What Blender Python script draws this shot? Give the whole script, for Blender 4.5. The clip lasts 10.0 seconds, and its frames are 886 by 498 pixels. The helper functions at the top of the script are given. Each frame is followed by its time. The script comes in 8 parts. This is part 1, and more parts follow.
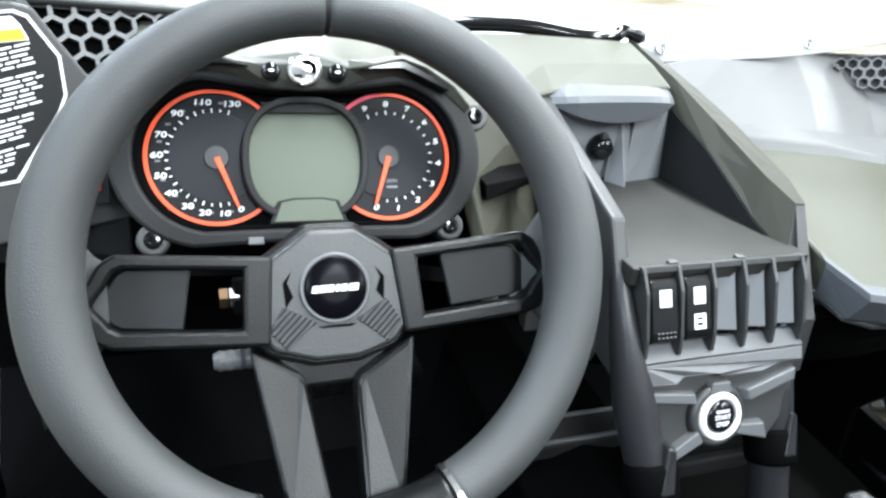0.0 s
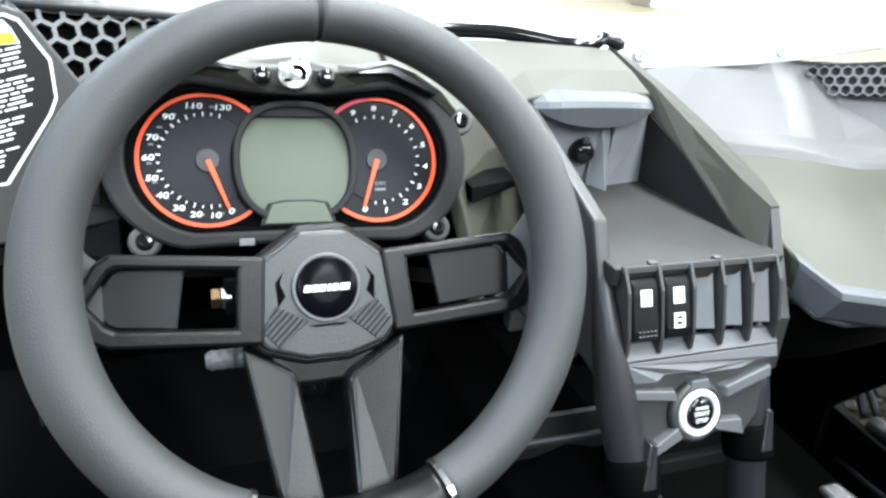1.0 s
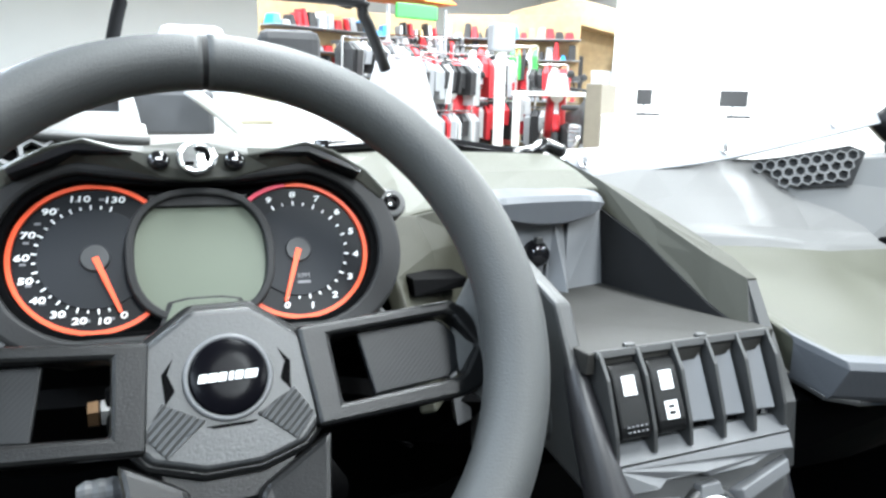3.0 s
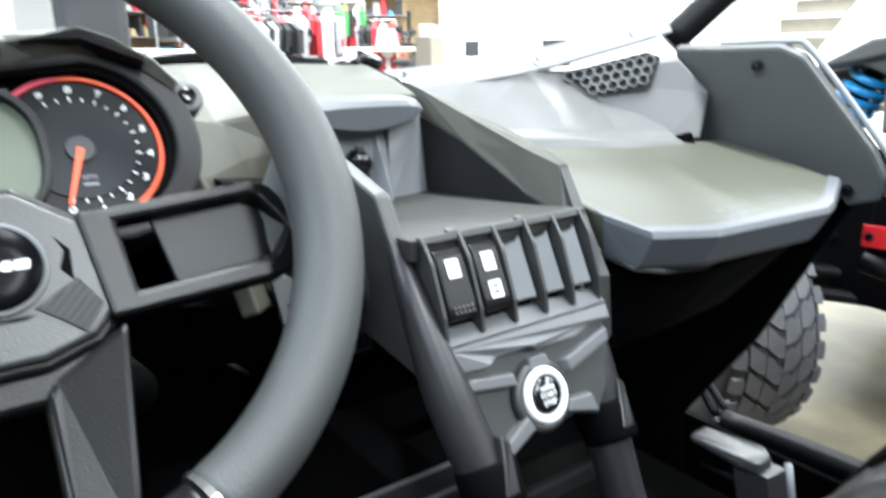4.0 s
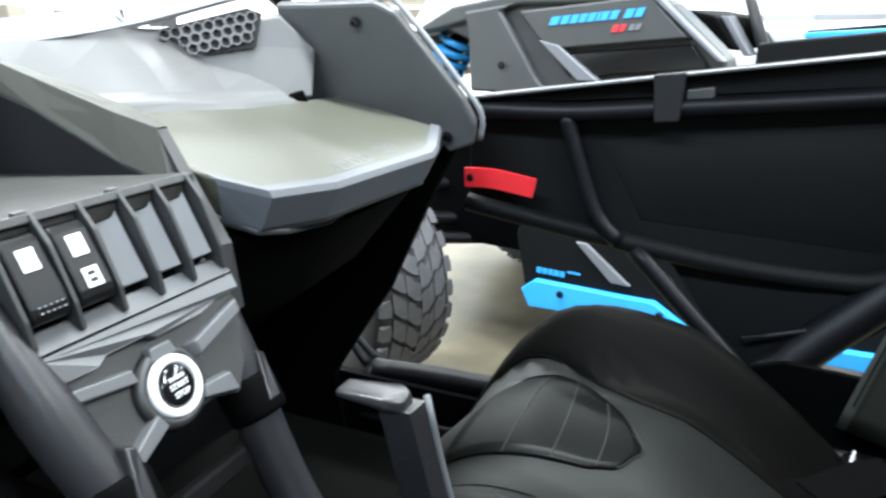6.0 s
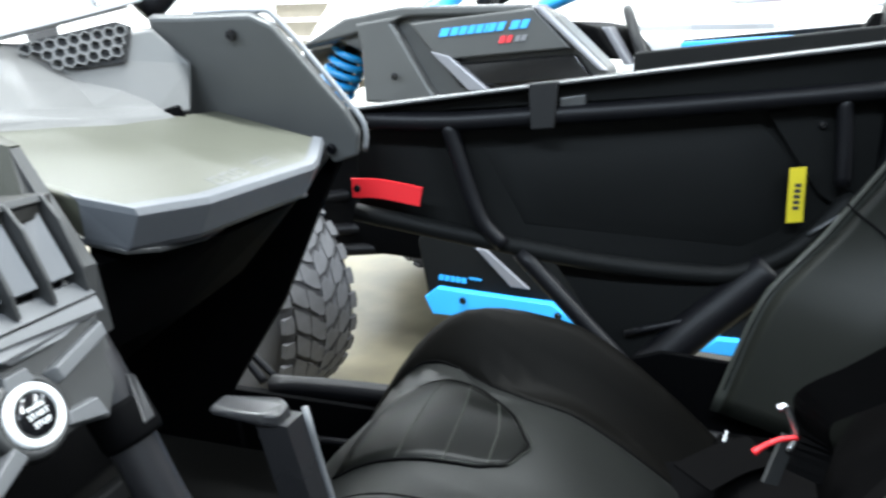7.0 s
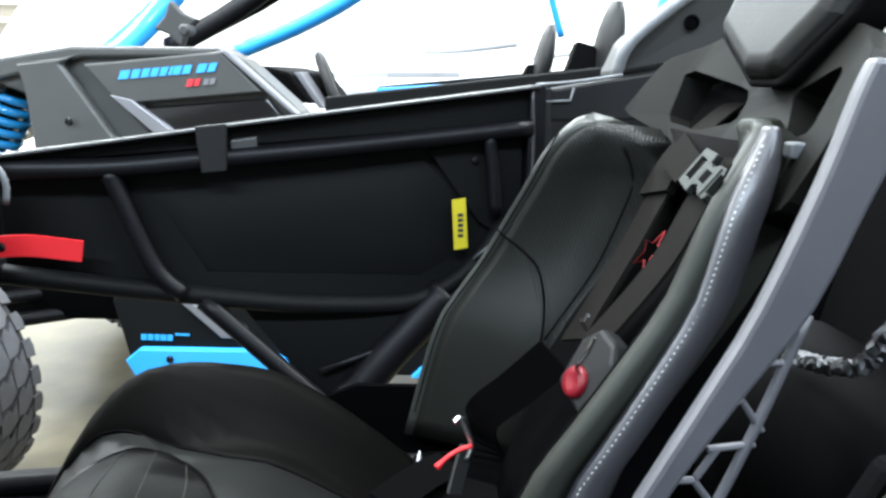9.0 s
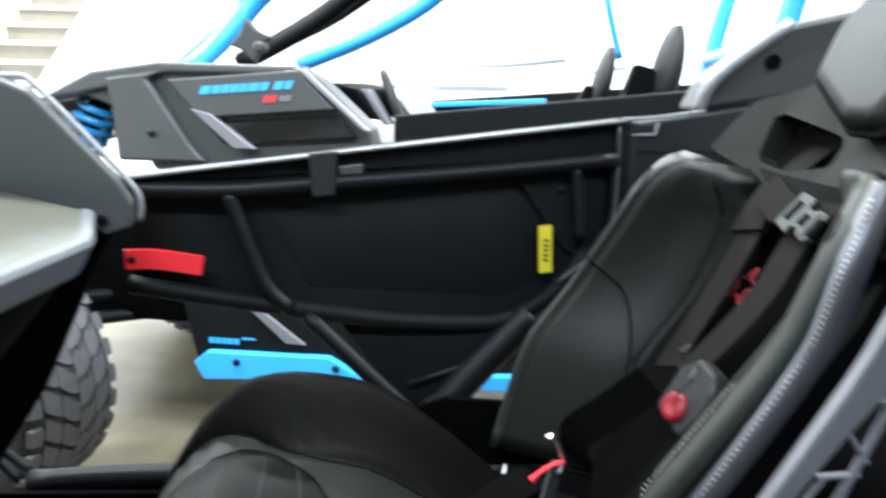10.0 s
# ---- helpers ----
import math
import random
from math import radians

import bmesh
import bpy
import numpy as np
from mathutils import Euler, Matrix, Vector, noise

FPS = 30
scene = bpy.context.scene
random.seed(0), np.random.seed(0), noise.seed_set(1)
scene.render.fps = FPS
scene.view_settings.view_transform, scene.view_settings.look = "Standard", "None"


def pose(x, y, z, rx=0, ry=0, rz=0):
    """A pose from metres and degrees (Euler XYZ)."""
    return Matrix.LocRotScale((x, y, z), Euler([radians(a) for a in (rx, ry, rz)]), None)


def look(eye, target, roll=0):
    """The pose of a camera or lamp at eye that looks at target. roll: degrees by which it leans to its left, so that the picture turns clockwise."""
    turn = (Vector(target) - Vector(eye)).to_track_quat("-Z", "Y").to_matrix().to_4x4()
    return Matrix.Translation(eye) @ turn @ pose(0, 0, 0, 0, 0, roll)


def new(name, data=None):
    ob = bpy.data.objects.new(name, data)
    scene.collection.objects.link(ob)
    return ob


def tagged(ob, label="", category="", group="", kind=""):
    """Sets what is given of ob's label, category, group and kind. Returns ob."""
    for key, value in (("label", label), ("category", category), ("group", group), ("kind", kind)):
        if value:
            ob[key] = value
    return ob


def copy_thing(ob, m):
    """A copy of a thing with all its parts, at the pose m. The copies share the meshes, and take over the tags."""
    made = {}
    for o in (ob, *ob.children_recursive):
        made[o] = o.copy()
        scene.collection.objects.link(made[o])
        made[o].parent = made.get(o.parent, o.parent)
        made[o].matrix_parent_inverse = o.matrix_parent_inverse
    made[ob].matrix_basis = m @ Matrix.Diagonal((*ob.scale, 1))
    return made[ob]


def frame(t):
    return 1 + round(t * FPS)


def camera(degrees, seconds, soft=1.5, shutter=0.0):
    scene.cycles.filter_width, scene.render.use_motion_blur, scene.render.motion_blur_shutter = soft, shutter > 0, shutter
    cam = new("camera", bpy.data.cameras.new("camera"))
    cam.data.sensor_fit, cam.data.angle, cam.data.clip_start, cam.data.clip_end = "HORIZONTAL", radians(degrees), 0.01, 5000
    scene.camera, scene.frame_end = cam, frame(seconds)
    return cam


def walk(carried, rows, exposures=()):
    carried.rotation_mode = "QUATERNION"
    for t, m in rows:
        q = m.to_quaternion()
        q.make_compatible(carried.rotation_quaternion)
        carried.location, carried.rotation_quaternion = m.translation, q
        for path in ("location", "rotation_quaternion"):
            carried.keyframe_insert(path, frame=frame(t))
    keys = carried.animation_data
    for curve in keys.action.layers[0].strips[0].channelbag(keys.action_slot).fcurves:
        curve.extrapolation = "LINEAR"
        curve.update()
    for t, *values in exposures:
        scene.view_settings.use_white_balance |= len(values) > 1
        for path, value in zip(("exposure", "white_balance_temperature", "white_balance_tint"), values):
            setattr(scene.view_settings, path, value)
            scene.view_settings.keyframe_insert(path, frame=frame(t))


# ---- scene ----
cam = camera(64.3, 10.0, soft=2.5, shutter=0.5)
PATH = [
    (0, (-0.0624, 0.0051, 1.0522), (0.5494, 1.6530, 0.0981), 6.15),
    (0.5, (-0.0652, 0.0057, 1.0536), (0.5746, 1.6432, 0.1001), 6.62),
    (1, (-0.0714, -0.0036, 1.0539), (0.5967, 1.6338, 0.1197), 6.87),
    (1.5, (-0.0597, -0.0094, 1.0187), (0.6718, 1.6708, 0.2175), 4.66),
    (2, (-0.0502, -0.0020, 0.9912), (0.7108, 1.7372, 0.3619), 2.90),
    (2.2, (-0.0470, 0.0017, 0.9813), (0.7166, 1.7624, 0.4182), 2.32),
    (3.3, (-0.0223, 0.0251, 0.9619), (0.7623, 1.8235, 0.5749), 1.00),
    (3.5, (-0.0183, 0.0141, 0.9565), (0.9324, 1.7337, 0.5838), 0.85),
    (4, (-0.0117, 0.0133, 0.9163), (1.1199, 1.5747, 0.3857), -0.66),
    (4.5, (0.0033, 0.0147, 0.9041), (1.3008, 1.4031, 0.2804), -1.73),
    (5, (0.0139, 0.0215, 0.8950), (1.4524, 1.2494, 0.2448), -3.16),
    (5.5, (0.0284, 0.0216, 0.8925), (1.6512, 1.0050, 0.2605), -1.18),
    (5.7, (0.0264, 0.0234, 0.8939), (1.7031, 0.9197, 0.2731), -0.57),
    (6.8, (0.0258, -0.0021, 0.9029), (1.8310, 0.6237, 0.3117), -1.43),
    (7, (0.0280, -0.0082, 0.8974), (1.8548, 0.5593, 0.3136), -0.95),
    (7.5, (0.0338, -0.0297, 0.8859), (1.9139, 0.3153, 0.2978), -1.49),
    (8, (0.0403, -0.0442, 0.8933), (1.9693, 0.0571, 0.3749), -1.17),
    (8.5, (0.0389, -0.0585, 0.8997), (1.9787, -0.1333, 0.4187), 0.22),
    (9, (0.0355, -0.0645, 0.8936), (1.9707, -0.2417, 0.4209), -0.04),
    (9.5, (0.0124, -0.0505, 0.8924), (1.9377, -0.2970, 0.4102), 0.06),
    (10, (-0.0079, 0.0167, 0.9253), (1.9384, -0.0705, 0.4735), 1.13),
]
walk(cam, [(t, look(eye, target, roll)) for t, eye, target, roll in PATH])

# ---- showroom light ----
world = bpy.data.worlds.new("showroom_air")
scene.world = world
world.use_nodes = True
world.node_tree.nodes["Background"].inputs["Color"].default_value = (1.0, 1.0, 1.0, 1)
world.node_tree.nodes["Background"].inputs["Strength"].default_value = 0.0


def ceiling_lamp(x, y, wx, wy, watts, tint=(0.92, 1.0, 1.04)):
    la = bpy.data.lights.new("ceiling_fill_light", "AREA")
    la.shape, la.size, la.size_y, la.energy, la.color = "RECTANGLE", wx, wy, watts, tint
    ob = new("ceiling_fill_light", la)
    ob.matrix_world = Matrix.Translation((x, y, 4.88))
    return ob


# unseen lamps; the x=11 column is added to whiten the east wall
for lx, watts in ((-4.0, 740), (1.2, 790), (6.4, 850), (11.0, 820)):
    for ly in (-5.0, 1.0, 7.0, 14.0):
        # x=-4 column is blue fill that cools the left-facing sides
        ceiling_lamp(lx, ly, 0.7, 4.2, watts, (0.84, 1.0, 1.16) if lx < 0 else (0.92, 1.0, 1.04))


# ---- materials ----
def mat(name, base, rough=0.5, metal=0.0, spec=0.5, grain=0.0, grain_scale=600.0, mottle=0.15, mottle_scale=9.0, coat=0.0, emit=0.0):
    m = bpy.data.materials.new(name)
    m.use_nodes = True
    nt = m.node_tree
    b = nt.nodes["Principled BSDF"]
    b.inputs["Roughness"].default_value = rough
    b.inputs["Metallic"].default_value = metal
    b.inputs["Specular IOR Level"].default_value = spec
    b.inputs["Coat Weight"].default_value = coat
    tc = nt.nodes.new("ShaderNodeTexCoord")
    big = nt.nodes.new("ShaderNodeTexNoise")
    big.inputs["Scale"].default_value = mottle_scale
    big.inputs["Detail"].default_value = 6
    nt.links.new(tc.outputs["Object"], big.inputs["Vector"])
    ramp = nt.nodes.new("ShaderNodeMix")
    ramp.data_type = "RGBA"
    ramp.inputs["A"].default_value = (*[c * (1 - mottle) for c in base], 1)
    ramp.inputs["B"].default_value = (*[min(1, c * (1 + mottle)) for c in base], 1)
    nt.links.new(big.outputs["Fac"], ramp.inputs["Factor"])
    nt.links.new(ramp.outputs["Result"], b.inputs["Base Color"])
    rr = nt.nodes.new("ShaderNodeMapRange")
    rr.inputs["To Min"].default_value = max(0.02, rough - 0.07)
    rr.inputs["To Max"].default_value = min(1, rough + 0.07)
    nt.links.new(big.outputs["Fac"], rr.inputs["Value"])
    nt.links.new(rr.outputs["Result"], b.inputs["Roughness"])
    if grain:
        fine = nt.nodes.new("ShaderNodeTexNoise")
        fine.inputs["Scale"].default_value = grain_scale
        fine.inputs["Detail"].default_value = 3
        nt.links.new(tc.outputs["Object"], fine.inputs["Vector"])
        bump = nt.nodes.new("ShaderNodeBump")
        bump.inputs["Strength"].default_value = grain
        bump.inputs["Distance"].default_value = 0.0006
        nt.links.new(fine.outputs["Fac"], bump.inputs["Height"])
        nt.links.new(bump.outputs["Normal"], b.inputs["Normal"])
    if emit:
        b.inputs["Emission Color"].default_value = (*base, 1)
        b.inputs["Emission Strength"].default_value = emit
    return m


def ribbed(name, base, rough, pitch, turn, depth=0.0006, spec=0.5):
    """Woven or carbon-look surface: fine diagonal ribs as relief and a little tone."""
    m = mat(name, base, rough, spec=spec)
    nt = m.node_tree
    b = nt.nodes["Principled BSDF"]
    tc = nt.nodes.new("ShaderNodeTexCoord")
    mp = nt.nodes.new("ShaderNodeMapping")
    mp.inputs["Rotation"].default_value = turn
    wv = nt.nodes.new("ShaderNodeTexWave")
    wv.inputs["Scale"].default_value = 0.3142 / pitch
    wv.inputs["Distortion"].default_value = 0.6
    wv.inputs["Detail"].default_value = 1
    nt.links.new(tc.outputs["Object"], mp.inputs["Vector"])
    nt.links.new(mp.outputs["Vector"], wv.inputs["Vector"])
    bump = nt.nodes.new("ShaderNodeBump")
    bump.inputs["Strength"].default_value = 0.6
    bump.inputs["Distance"].default_value = depth
    nt.links.new(wv.outputs["Fac"], bump.inputs["Height"])
    nt.links.new(bump.outputs["Normal"], b.inputs["Normal"])
    return m


def above_line(m):
    """Ribs only on the panel above the seam that crosses the bolster."""
    nt = m.node_tree
    tc = nt.nodes.new("ShaderNodeTexCoord")
    sp = nt.nodes.new("ShaderNodeSeparateXYZ")
    nt.links.new(tc.outputs["Object"], sp.inputs["Vector"])
    line = nt.nodes.new("ShaderNodeMath")
    line.operation = "MULTIPLY_ADD"
    line.inputs[1].default_value = -1.6
    nt.links.new(sp.outputs["X"], line.inputs[0])
    nt.links.new(sp.outputs["Z"], line.inputs[2])
    gate = nt.nodes.new("ShaderNodeMath")
    gate.operation = "GREATER_THAN"
    gate.inputs[1].default_value = 0.6 - 1.6 * 0.787
    nt.links.new(line.outputs[0], gate.inputs[0])
    power = nt.nodes.new("ShaderNodeMath")
    power.operation = "MULTIPLY"
    power.inputs[1].default_value = 0.5
    nt.links.new(gate.outputs[0], power.inputs[0])
    for node in nt.nodes:
        if node.type == "BUMP" and node.inputs["Height"].links and node.inputs["Height"].links[0].from_node.type == "TEX_WAVE":
            nt.links.new(power.outputs[0], node.inputs["Strength"])


PLASTIC = mat("moulded_plastic", (0.027, 0.0275, 0.0275), 0.44, grain=0.35, grain_scale=900, spec=0.55)
PLASTIC_GREY = mat("grey_moulded_plastic", (0.086, 0.088, 0.092), 0.42, grain=0.3, grain_scale=900, spec=0.55)
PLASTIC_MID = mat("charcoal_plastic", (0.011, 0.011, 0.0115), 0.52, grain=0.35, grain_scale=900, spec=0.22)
# black plastic cut to near zero, so footwell shade sits in the colour
PLASTIC_DARK = mat("shaded_black_plastic", (0.0012, 0.0012, 0.0014), 0.7, grain=0.3, grain_scale=800, spec=0.03)
GLOSS_BLACK = mat("gloss_black", (0.006, 0.006, 0.007), 0.12, spec=0.5, mottle_scale=3)
# greenish tint of the overhead light is mixed into this base colour
DASH_TOP = mat("dash_top_plastic", (0.053, 0.0535, 0.039), 0.48, grain=0.35, grain_scale=1200, spec=0.45)
# pale base paints the bluish-white reflection seen on the switch blanks
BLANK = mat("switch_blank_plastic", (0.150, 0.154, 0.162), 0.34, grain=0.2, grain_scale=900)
FOIL = mat("crinkled_foil", (0.20, 0.20, 0.21), 0.48, metal=1.0, mottle=0.4, mottle_scale=60)
SPOKE = mat("spoke_plastic", (0.0042, 0.0043, 0.0045), 0.32, spec=0.26, grain=0.3, grain_scale=900)
END_PLATE = mat("end_plate_plastic", (0.064, 0.065, 0.064), 0.46, grain=0.35, grain_scale=900)
UPPER_DASH = mat("upper_dash_plastic", (0.106, 0.105, 0.103), 0.40, grain=0.2, grain_scale=1200, spec=0.42)
VISOR = mat("visor_plastic", (0.080, 0.084, 0.092), 0.50, grain=0.3, grain_scale=900, spec=0.35)
# dash-top plastic darkened for the less lit cheek and wall cap
CHEEK = mat("shaded_dash_plastic", (0.031, 0.0305, 0.0225), 0.55, grain=0.35, grain_scale=1200, spec=0.22)
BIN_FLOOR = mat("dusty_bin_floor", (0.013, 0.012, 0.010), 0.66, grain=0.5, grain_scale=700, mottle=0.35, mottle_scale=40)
BODY_GREY = mat("neighbour_body_plastic", (0.043, 0.044, 0.043), 0.42, grain=0.3, grain_scale=500)
STRIP = mat("satin_silver_strip", (0.17, 0.17, 0.185), 0.35, metal=0.3)
RIM_SKIN = mat("wheel_grip_skin", (0.033, 0.0345, 0.0345), 0.54, grain=0.45, grain_scale=1000, spec=0.5, mottle=0.28, mottle_scale=22)
CARBON = ribbed("carbon_look_insert", (0.0075, 0.0080, 0.0088), 0.40, 0.0020, (0, 0, 0.8), 0.00007, 0.26)
LEATHER = mat("black_leatherette", (0.0026, 0.0028, 0.0024), 0.42, grain=0.3, grain_scale=420, spec=0.12)
# ribbed cover, base lowered for the light blocked around the far bolster
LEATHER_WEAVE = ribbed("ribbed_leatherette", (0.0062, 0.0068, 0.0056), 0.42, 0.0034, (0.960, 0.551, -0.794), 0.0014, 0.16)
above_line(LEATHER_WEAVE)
# lighter leatherette, base raised for light on the near bolster
LEATHER_GREY = mat("lit_olive_leatherette", (0.019, 0.0205, 0.017), 0.46, grain=0.3, grain_scale=420, spec=0.2)
# raised purplish base stands in for cool light on the bolster side
LEATHER_SIDE = mat("cool_lit_leatherette", (0.034, 0.033, 0.038), 0.36, grain=0.6, grain_scale=500, spec=0.9)
WEBBING = ribbed("harness_webbing", (0.0062, 0.0055, 0.0047), 0.8, 0.0016, (0, 0, 0.1), 0.0003, 0.06)
TUBE_PAINT = mat("satin_black_tube_paint", (0.004, 0.004, 0.005), 0.44, grain=0.15, grain_scale=300, spec=0.18)
DOOR_SKIN = mat("door_panel_plastic", (0.0055, 0.0058, 0.0058), 0.52, grain=0.4, grain_scale=900, spec=0.08, mottle_scale=4)
RUBBER = mat("tyre_rubber", (0.064, 0.063, 0.067), 0.72, grain=0.6, grain_scale=160, mottle=0.3, mottle_scale=30)
RUBBER_DARK = mat("tyre_groove_rubber", (0.026, 0.025, 0.027), 0.85, grain=0.6, grain_scale=160)
STEEL = mat("bright_steel", (0.62, 0.62, 0.63), 0.25, metal=1.0, mottle_scale=60)
CHROME = mat("chrome", (0.85, 0.86, 0.88), 0.08, metal=1.0)
RED_TRIM = mat("red_webbing", (0.62, 0.012, 0.018), 0.5, grain=0.4)
RED_BUTTON = mat("dark_red_plastic", (0.13, 0.003, 0.008), 0.42, grain=0.3, spec=0.35)
RED_THREAD = mat("dark_red_thread", (0.24, 0.008, 0.012), 0.8, grain=0.5)
BRASS = mat("brass_nut", (0.13, 0.08, 0.045), 0.35, metal=0.9)
PAD_RIB = ribbed("ribbed_pad_inset", (0.017, 0.0175, 0.018), 0.44, 0.0030, (0, 0, 0.8), 0.0010, 0.5)
CLIP = mat("clip_plastic", (0.019, 0.022, 0.019), 0.5, grain=0.2, spec=0.3)
BADGE = mat("badge_gloss", (0.002, 0.002, 0.003), 0.22, spec=0.05)
YELLOW_TAG = mat("yellow_label_paper", (0.55, 0.45, 0.015), 0.55)
BLUE_PAINT = mat("blue_body_paint", (0.03, 0.33, 0.75), 0.33, coat=0.4, mottle=0.05)
BLUE_SPRING = mat("blue_spring_paint", (0.012, 0.24, 0.55), 0.28, coat=0.5)
ORANGE = mat("orange_dial_print", (0.85, 0.085, 0.02), 0.5, mottle=0.04)
RED_PRINT = mat("red_dial_print", (0.70, 0.05, 0.10), 0.5)
WHITE_PRINT = mat("white_print", (0.85, 0.86, 0.86), 0.5, mottle=0.03)
GREY_PRINT = mat("grey_print", (0.14, 0.14, 0.15), 0.5)
DIAL_FACE = mat("dial_face", (0.006, 0.0068, 0.0085), 0.42, spec=0.14, mottle=0.1)
DIAL_INNER = mat("dial_inner_face", (0.0125, 0.014, 0.017), 0.45, spec=0.14, mottle=0.1)
SCREEN = mat("unlit_lcd", (0.088, 0.102, 0.076), 0.5, spec=0.3, mottle=0.04, mottle_scale=4)
WALL_PAINT = mat("white_wall_paint", (0.88, 0.88, 0.86), 0.7, grain=0.1, grain_scale=60, mottle=0.03, mottle_scale=0.7)
SILVER_BODY = mat("pale_hood_plastic", (0.62, 0.63, 0.63), 0.32, coat=0.3, mottle=0.04)
FAR_BLACK = mat("far_black_goods", (0.02, 0.02, 0.022), 0.6)
FAR_RED = mat("far_red_goods", (0.55, 0.02, 0.03), 0.6)
FAR_GREY = mat("far_grey_goods", (0.30, 0.31, 0.33), 0.6)
FAR_TAN = mat("far_tan_wood", (0.42, 0.30, 0.16), 0.6, mottle=0.3)
FAR_GREEN = mat("far_green_goods", (0.05, 0.40, 0.08), 0.6)
FAR_ORANGE = mat("far_orange_canopy", (0.80, 0.22, 0.03), 0.6)
CEILING = mat("dark_ceiling_paint", (0.16, 0.16, 0.155), 0.8, mottle=0.2, mottle_scale=1.0)
# dark paint for an unseen wall, chosen to keep the cabin dim
WALL_DARK = mat("fill_cutting_wall_paint", (0.05, 0.05, 0.052), 0.8, mottle=0.2, mottle_scale=1.0)
# base lifted to paint the left-hand light reflected by the shell
SHELL = mat("seat_shell_plastic", (0.074, 0.073, 0.081), 0.42, grain=0.3, grain_scale=900, spec=0.7, mottle=0.25, mottle_scale=12)
STITCH = mat("pale_thread", (0.60, 0.60, 0.58), 0.7)
STEP_TILE = mat("beige_stair_tread", (0.15, 0.13, 0.10), 0.6, mottle=0.2)


def concrete():
    m = mat("sealed_concrete", (0.135, 0.118, 0.078), 0.46, grain=0.3, grain_scale=120, spec=0.35, mottle=0.55, mottle_scale=7.0)
    return m


CONCRETE = concrete()
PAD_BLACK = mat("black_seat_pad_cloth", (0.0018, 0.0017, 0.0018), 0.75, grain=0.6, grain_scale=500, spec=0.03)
GROUND = -0.25
MAT_RUBBER = mat("dusty_mat_rubber", (0.0035, 0.0034, 0.0032), 0.8, grain=0.5, grain_scale=300, spec=0.05, mottle=0.5, mottle_scale=14)
HUB_PAD = mat("hub_pad_plastic", (0.024, 0.025, 0.026), 0.36, grain=0.3, grain_scale=900, spec=0.5)
# bluish tint paints the cool light on the tray's front face
TRAY_LIP = mat("cool_lit_lip_plastic", (0.070, 0.074, 0.082), 0.50, grain=0.5, grain_scale=700, spec=0.5)
PALE_EDGE = mat("pale_edge_plastic", (0.23, 0.235, 0.245), 0.4, grain=0.2)
# paler copy of the grey plastic for strongly lit bin facets
BIN_FIN = mat("lit_bin_plastic", (0.165, 0.17, 0.178), 0.40, grain=0.3, grain_scale=900)
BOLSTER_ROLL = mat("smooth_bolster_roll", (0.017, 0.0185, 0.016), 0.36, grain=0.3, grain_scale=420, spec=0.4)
FAR_WHITE = mat("far_white_goods", (0.46, 0.47, 0.48), 0.6)
FAR_GREY_DARK = mat("far_dark_grey_panel", (0.055, 0.057, 0.062), 0.5)
FAR_CREAM = mat("far_cream_panel", (0.55, 0.50, 0.38), 0.5)
COVER = mat("silver_grey_cover_cloth", (0.28, 0.28, 0.29), 0.6, grain=0.3, grain_scale=80, mottle=0.35, mottle_scale=5)
BROW = mat("olive_brow_plastic", (0.046, 0.047, 0.040), 0.45, grain=0.3, grain_scale=1000, spec=0.4)
FLANGE = mat("pale_flange_plastic", (0.24, 0.245, 0.26), 0.4, grain=0.2)
# one leatherette in two copies: lit cushion centre, shaded wing
SEAT_CENTRE = mat("lit_cushion_leatherette", (0.0030, 0.0035, 0.0029), 0.50, grain=0.3, grain_scale=420, spec=0.42)
SEAT_WING = mat("shaded_wing_leatherette", (0.0030, 0.0028, 0.0025), 0.55, grain=0.3, grain_scale=420, spec=0.03)
HANDLE = mat("satin_handle_plastic", (0.012, 0.012, 0.013), 0.28, grain=0.2, grain_scale=900, spec=0.5)
HEAD_PLASTIC = mat("olive_black_head_plastic", (0.0068, 0.0070, 0.0060), 0.52, grain=0.3, grain_scale=900, spec=0.05)
GREY_HUB = mat("needle_hub_plastic", (0.009, 0.0105, 0.0125), 0.45)
BADGE_METAL = mat("brushed_badge_metal", (0.72, 0.73, 0.74), 0.22, metal=1.0, mottle=0.25, mottle_scale=300)
LEG_EDGE = mat("pale_edge_paint", (0.045, 0.046, 0.050), 0.35, spec=0.5)


# ---- mesh helpers ----
def part(name, bm, material, parent, label="", smooth=False):
    me = bpy.data.meshes.new(name)
    bmesh.ops.recalc_face_normals(bm, faces=bm.faces)
    if smooth:
        for f in bm.faces:
            f.smooth = True
    bm.to_mesh(me)
    bm.free()
    me.materials.append(material)
    ob = new(name, me)
    if parent is not None:
        ob.parent = parent
        if parent.get("placed"):
            ob.matrix_parent_inverse = parent.matrix_basis.inverted()
    if label:
        ob["label"] = label
    return ob


def thing(name, label, category, m=None, group="", kind="", placed=True):
    """A top-level empty. placed: its parts are given in world coordinates, else in its own."""
    ob = new(name)
    ob["placed"] = placed
    ob.empty_display_size = 0.05
    if m is not None:
        ob.matrix_basis = m
    return tagged(ob, label, category, group, kind)


def at_base(x, y, z):
    return Matrix.Translation((x, y, z))


def rounded(bm, width, segments=2, angle=25):
    es = [e for e in bm.edges if len(e.link_faces) == 2 and e.calc_face_angle(0) > radians(angle)]
    if es and width > 0:
        bmesh.ops.bevel(bm, geom=es, offset=width, segments=segments, profile=0.5, affect="EDGES", clamp_overlap=True)
    return bm


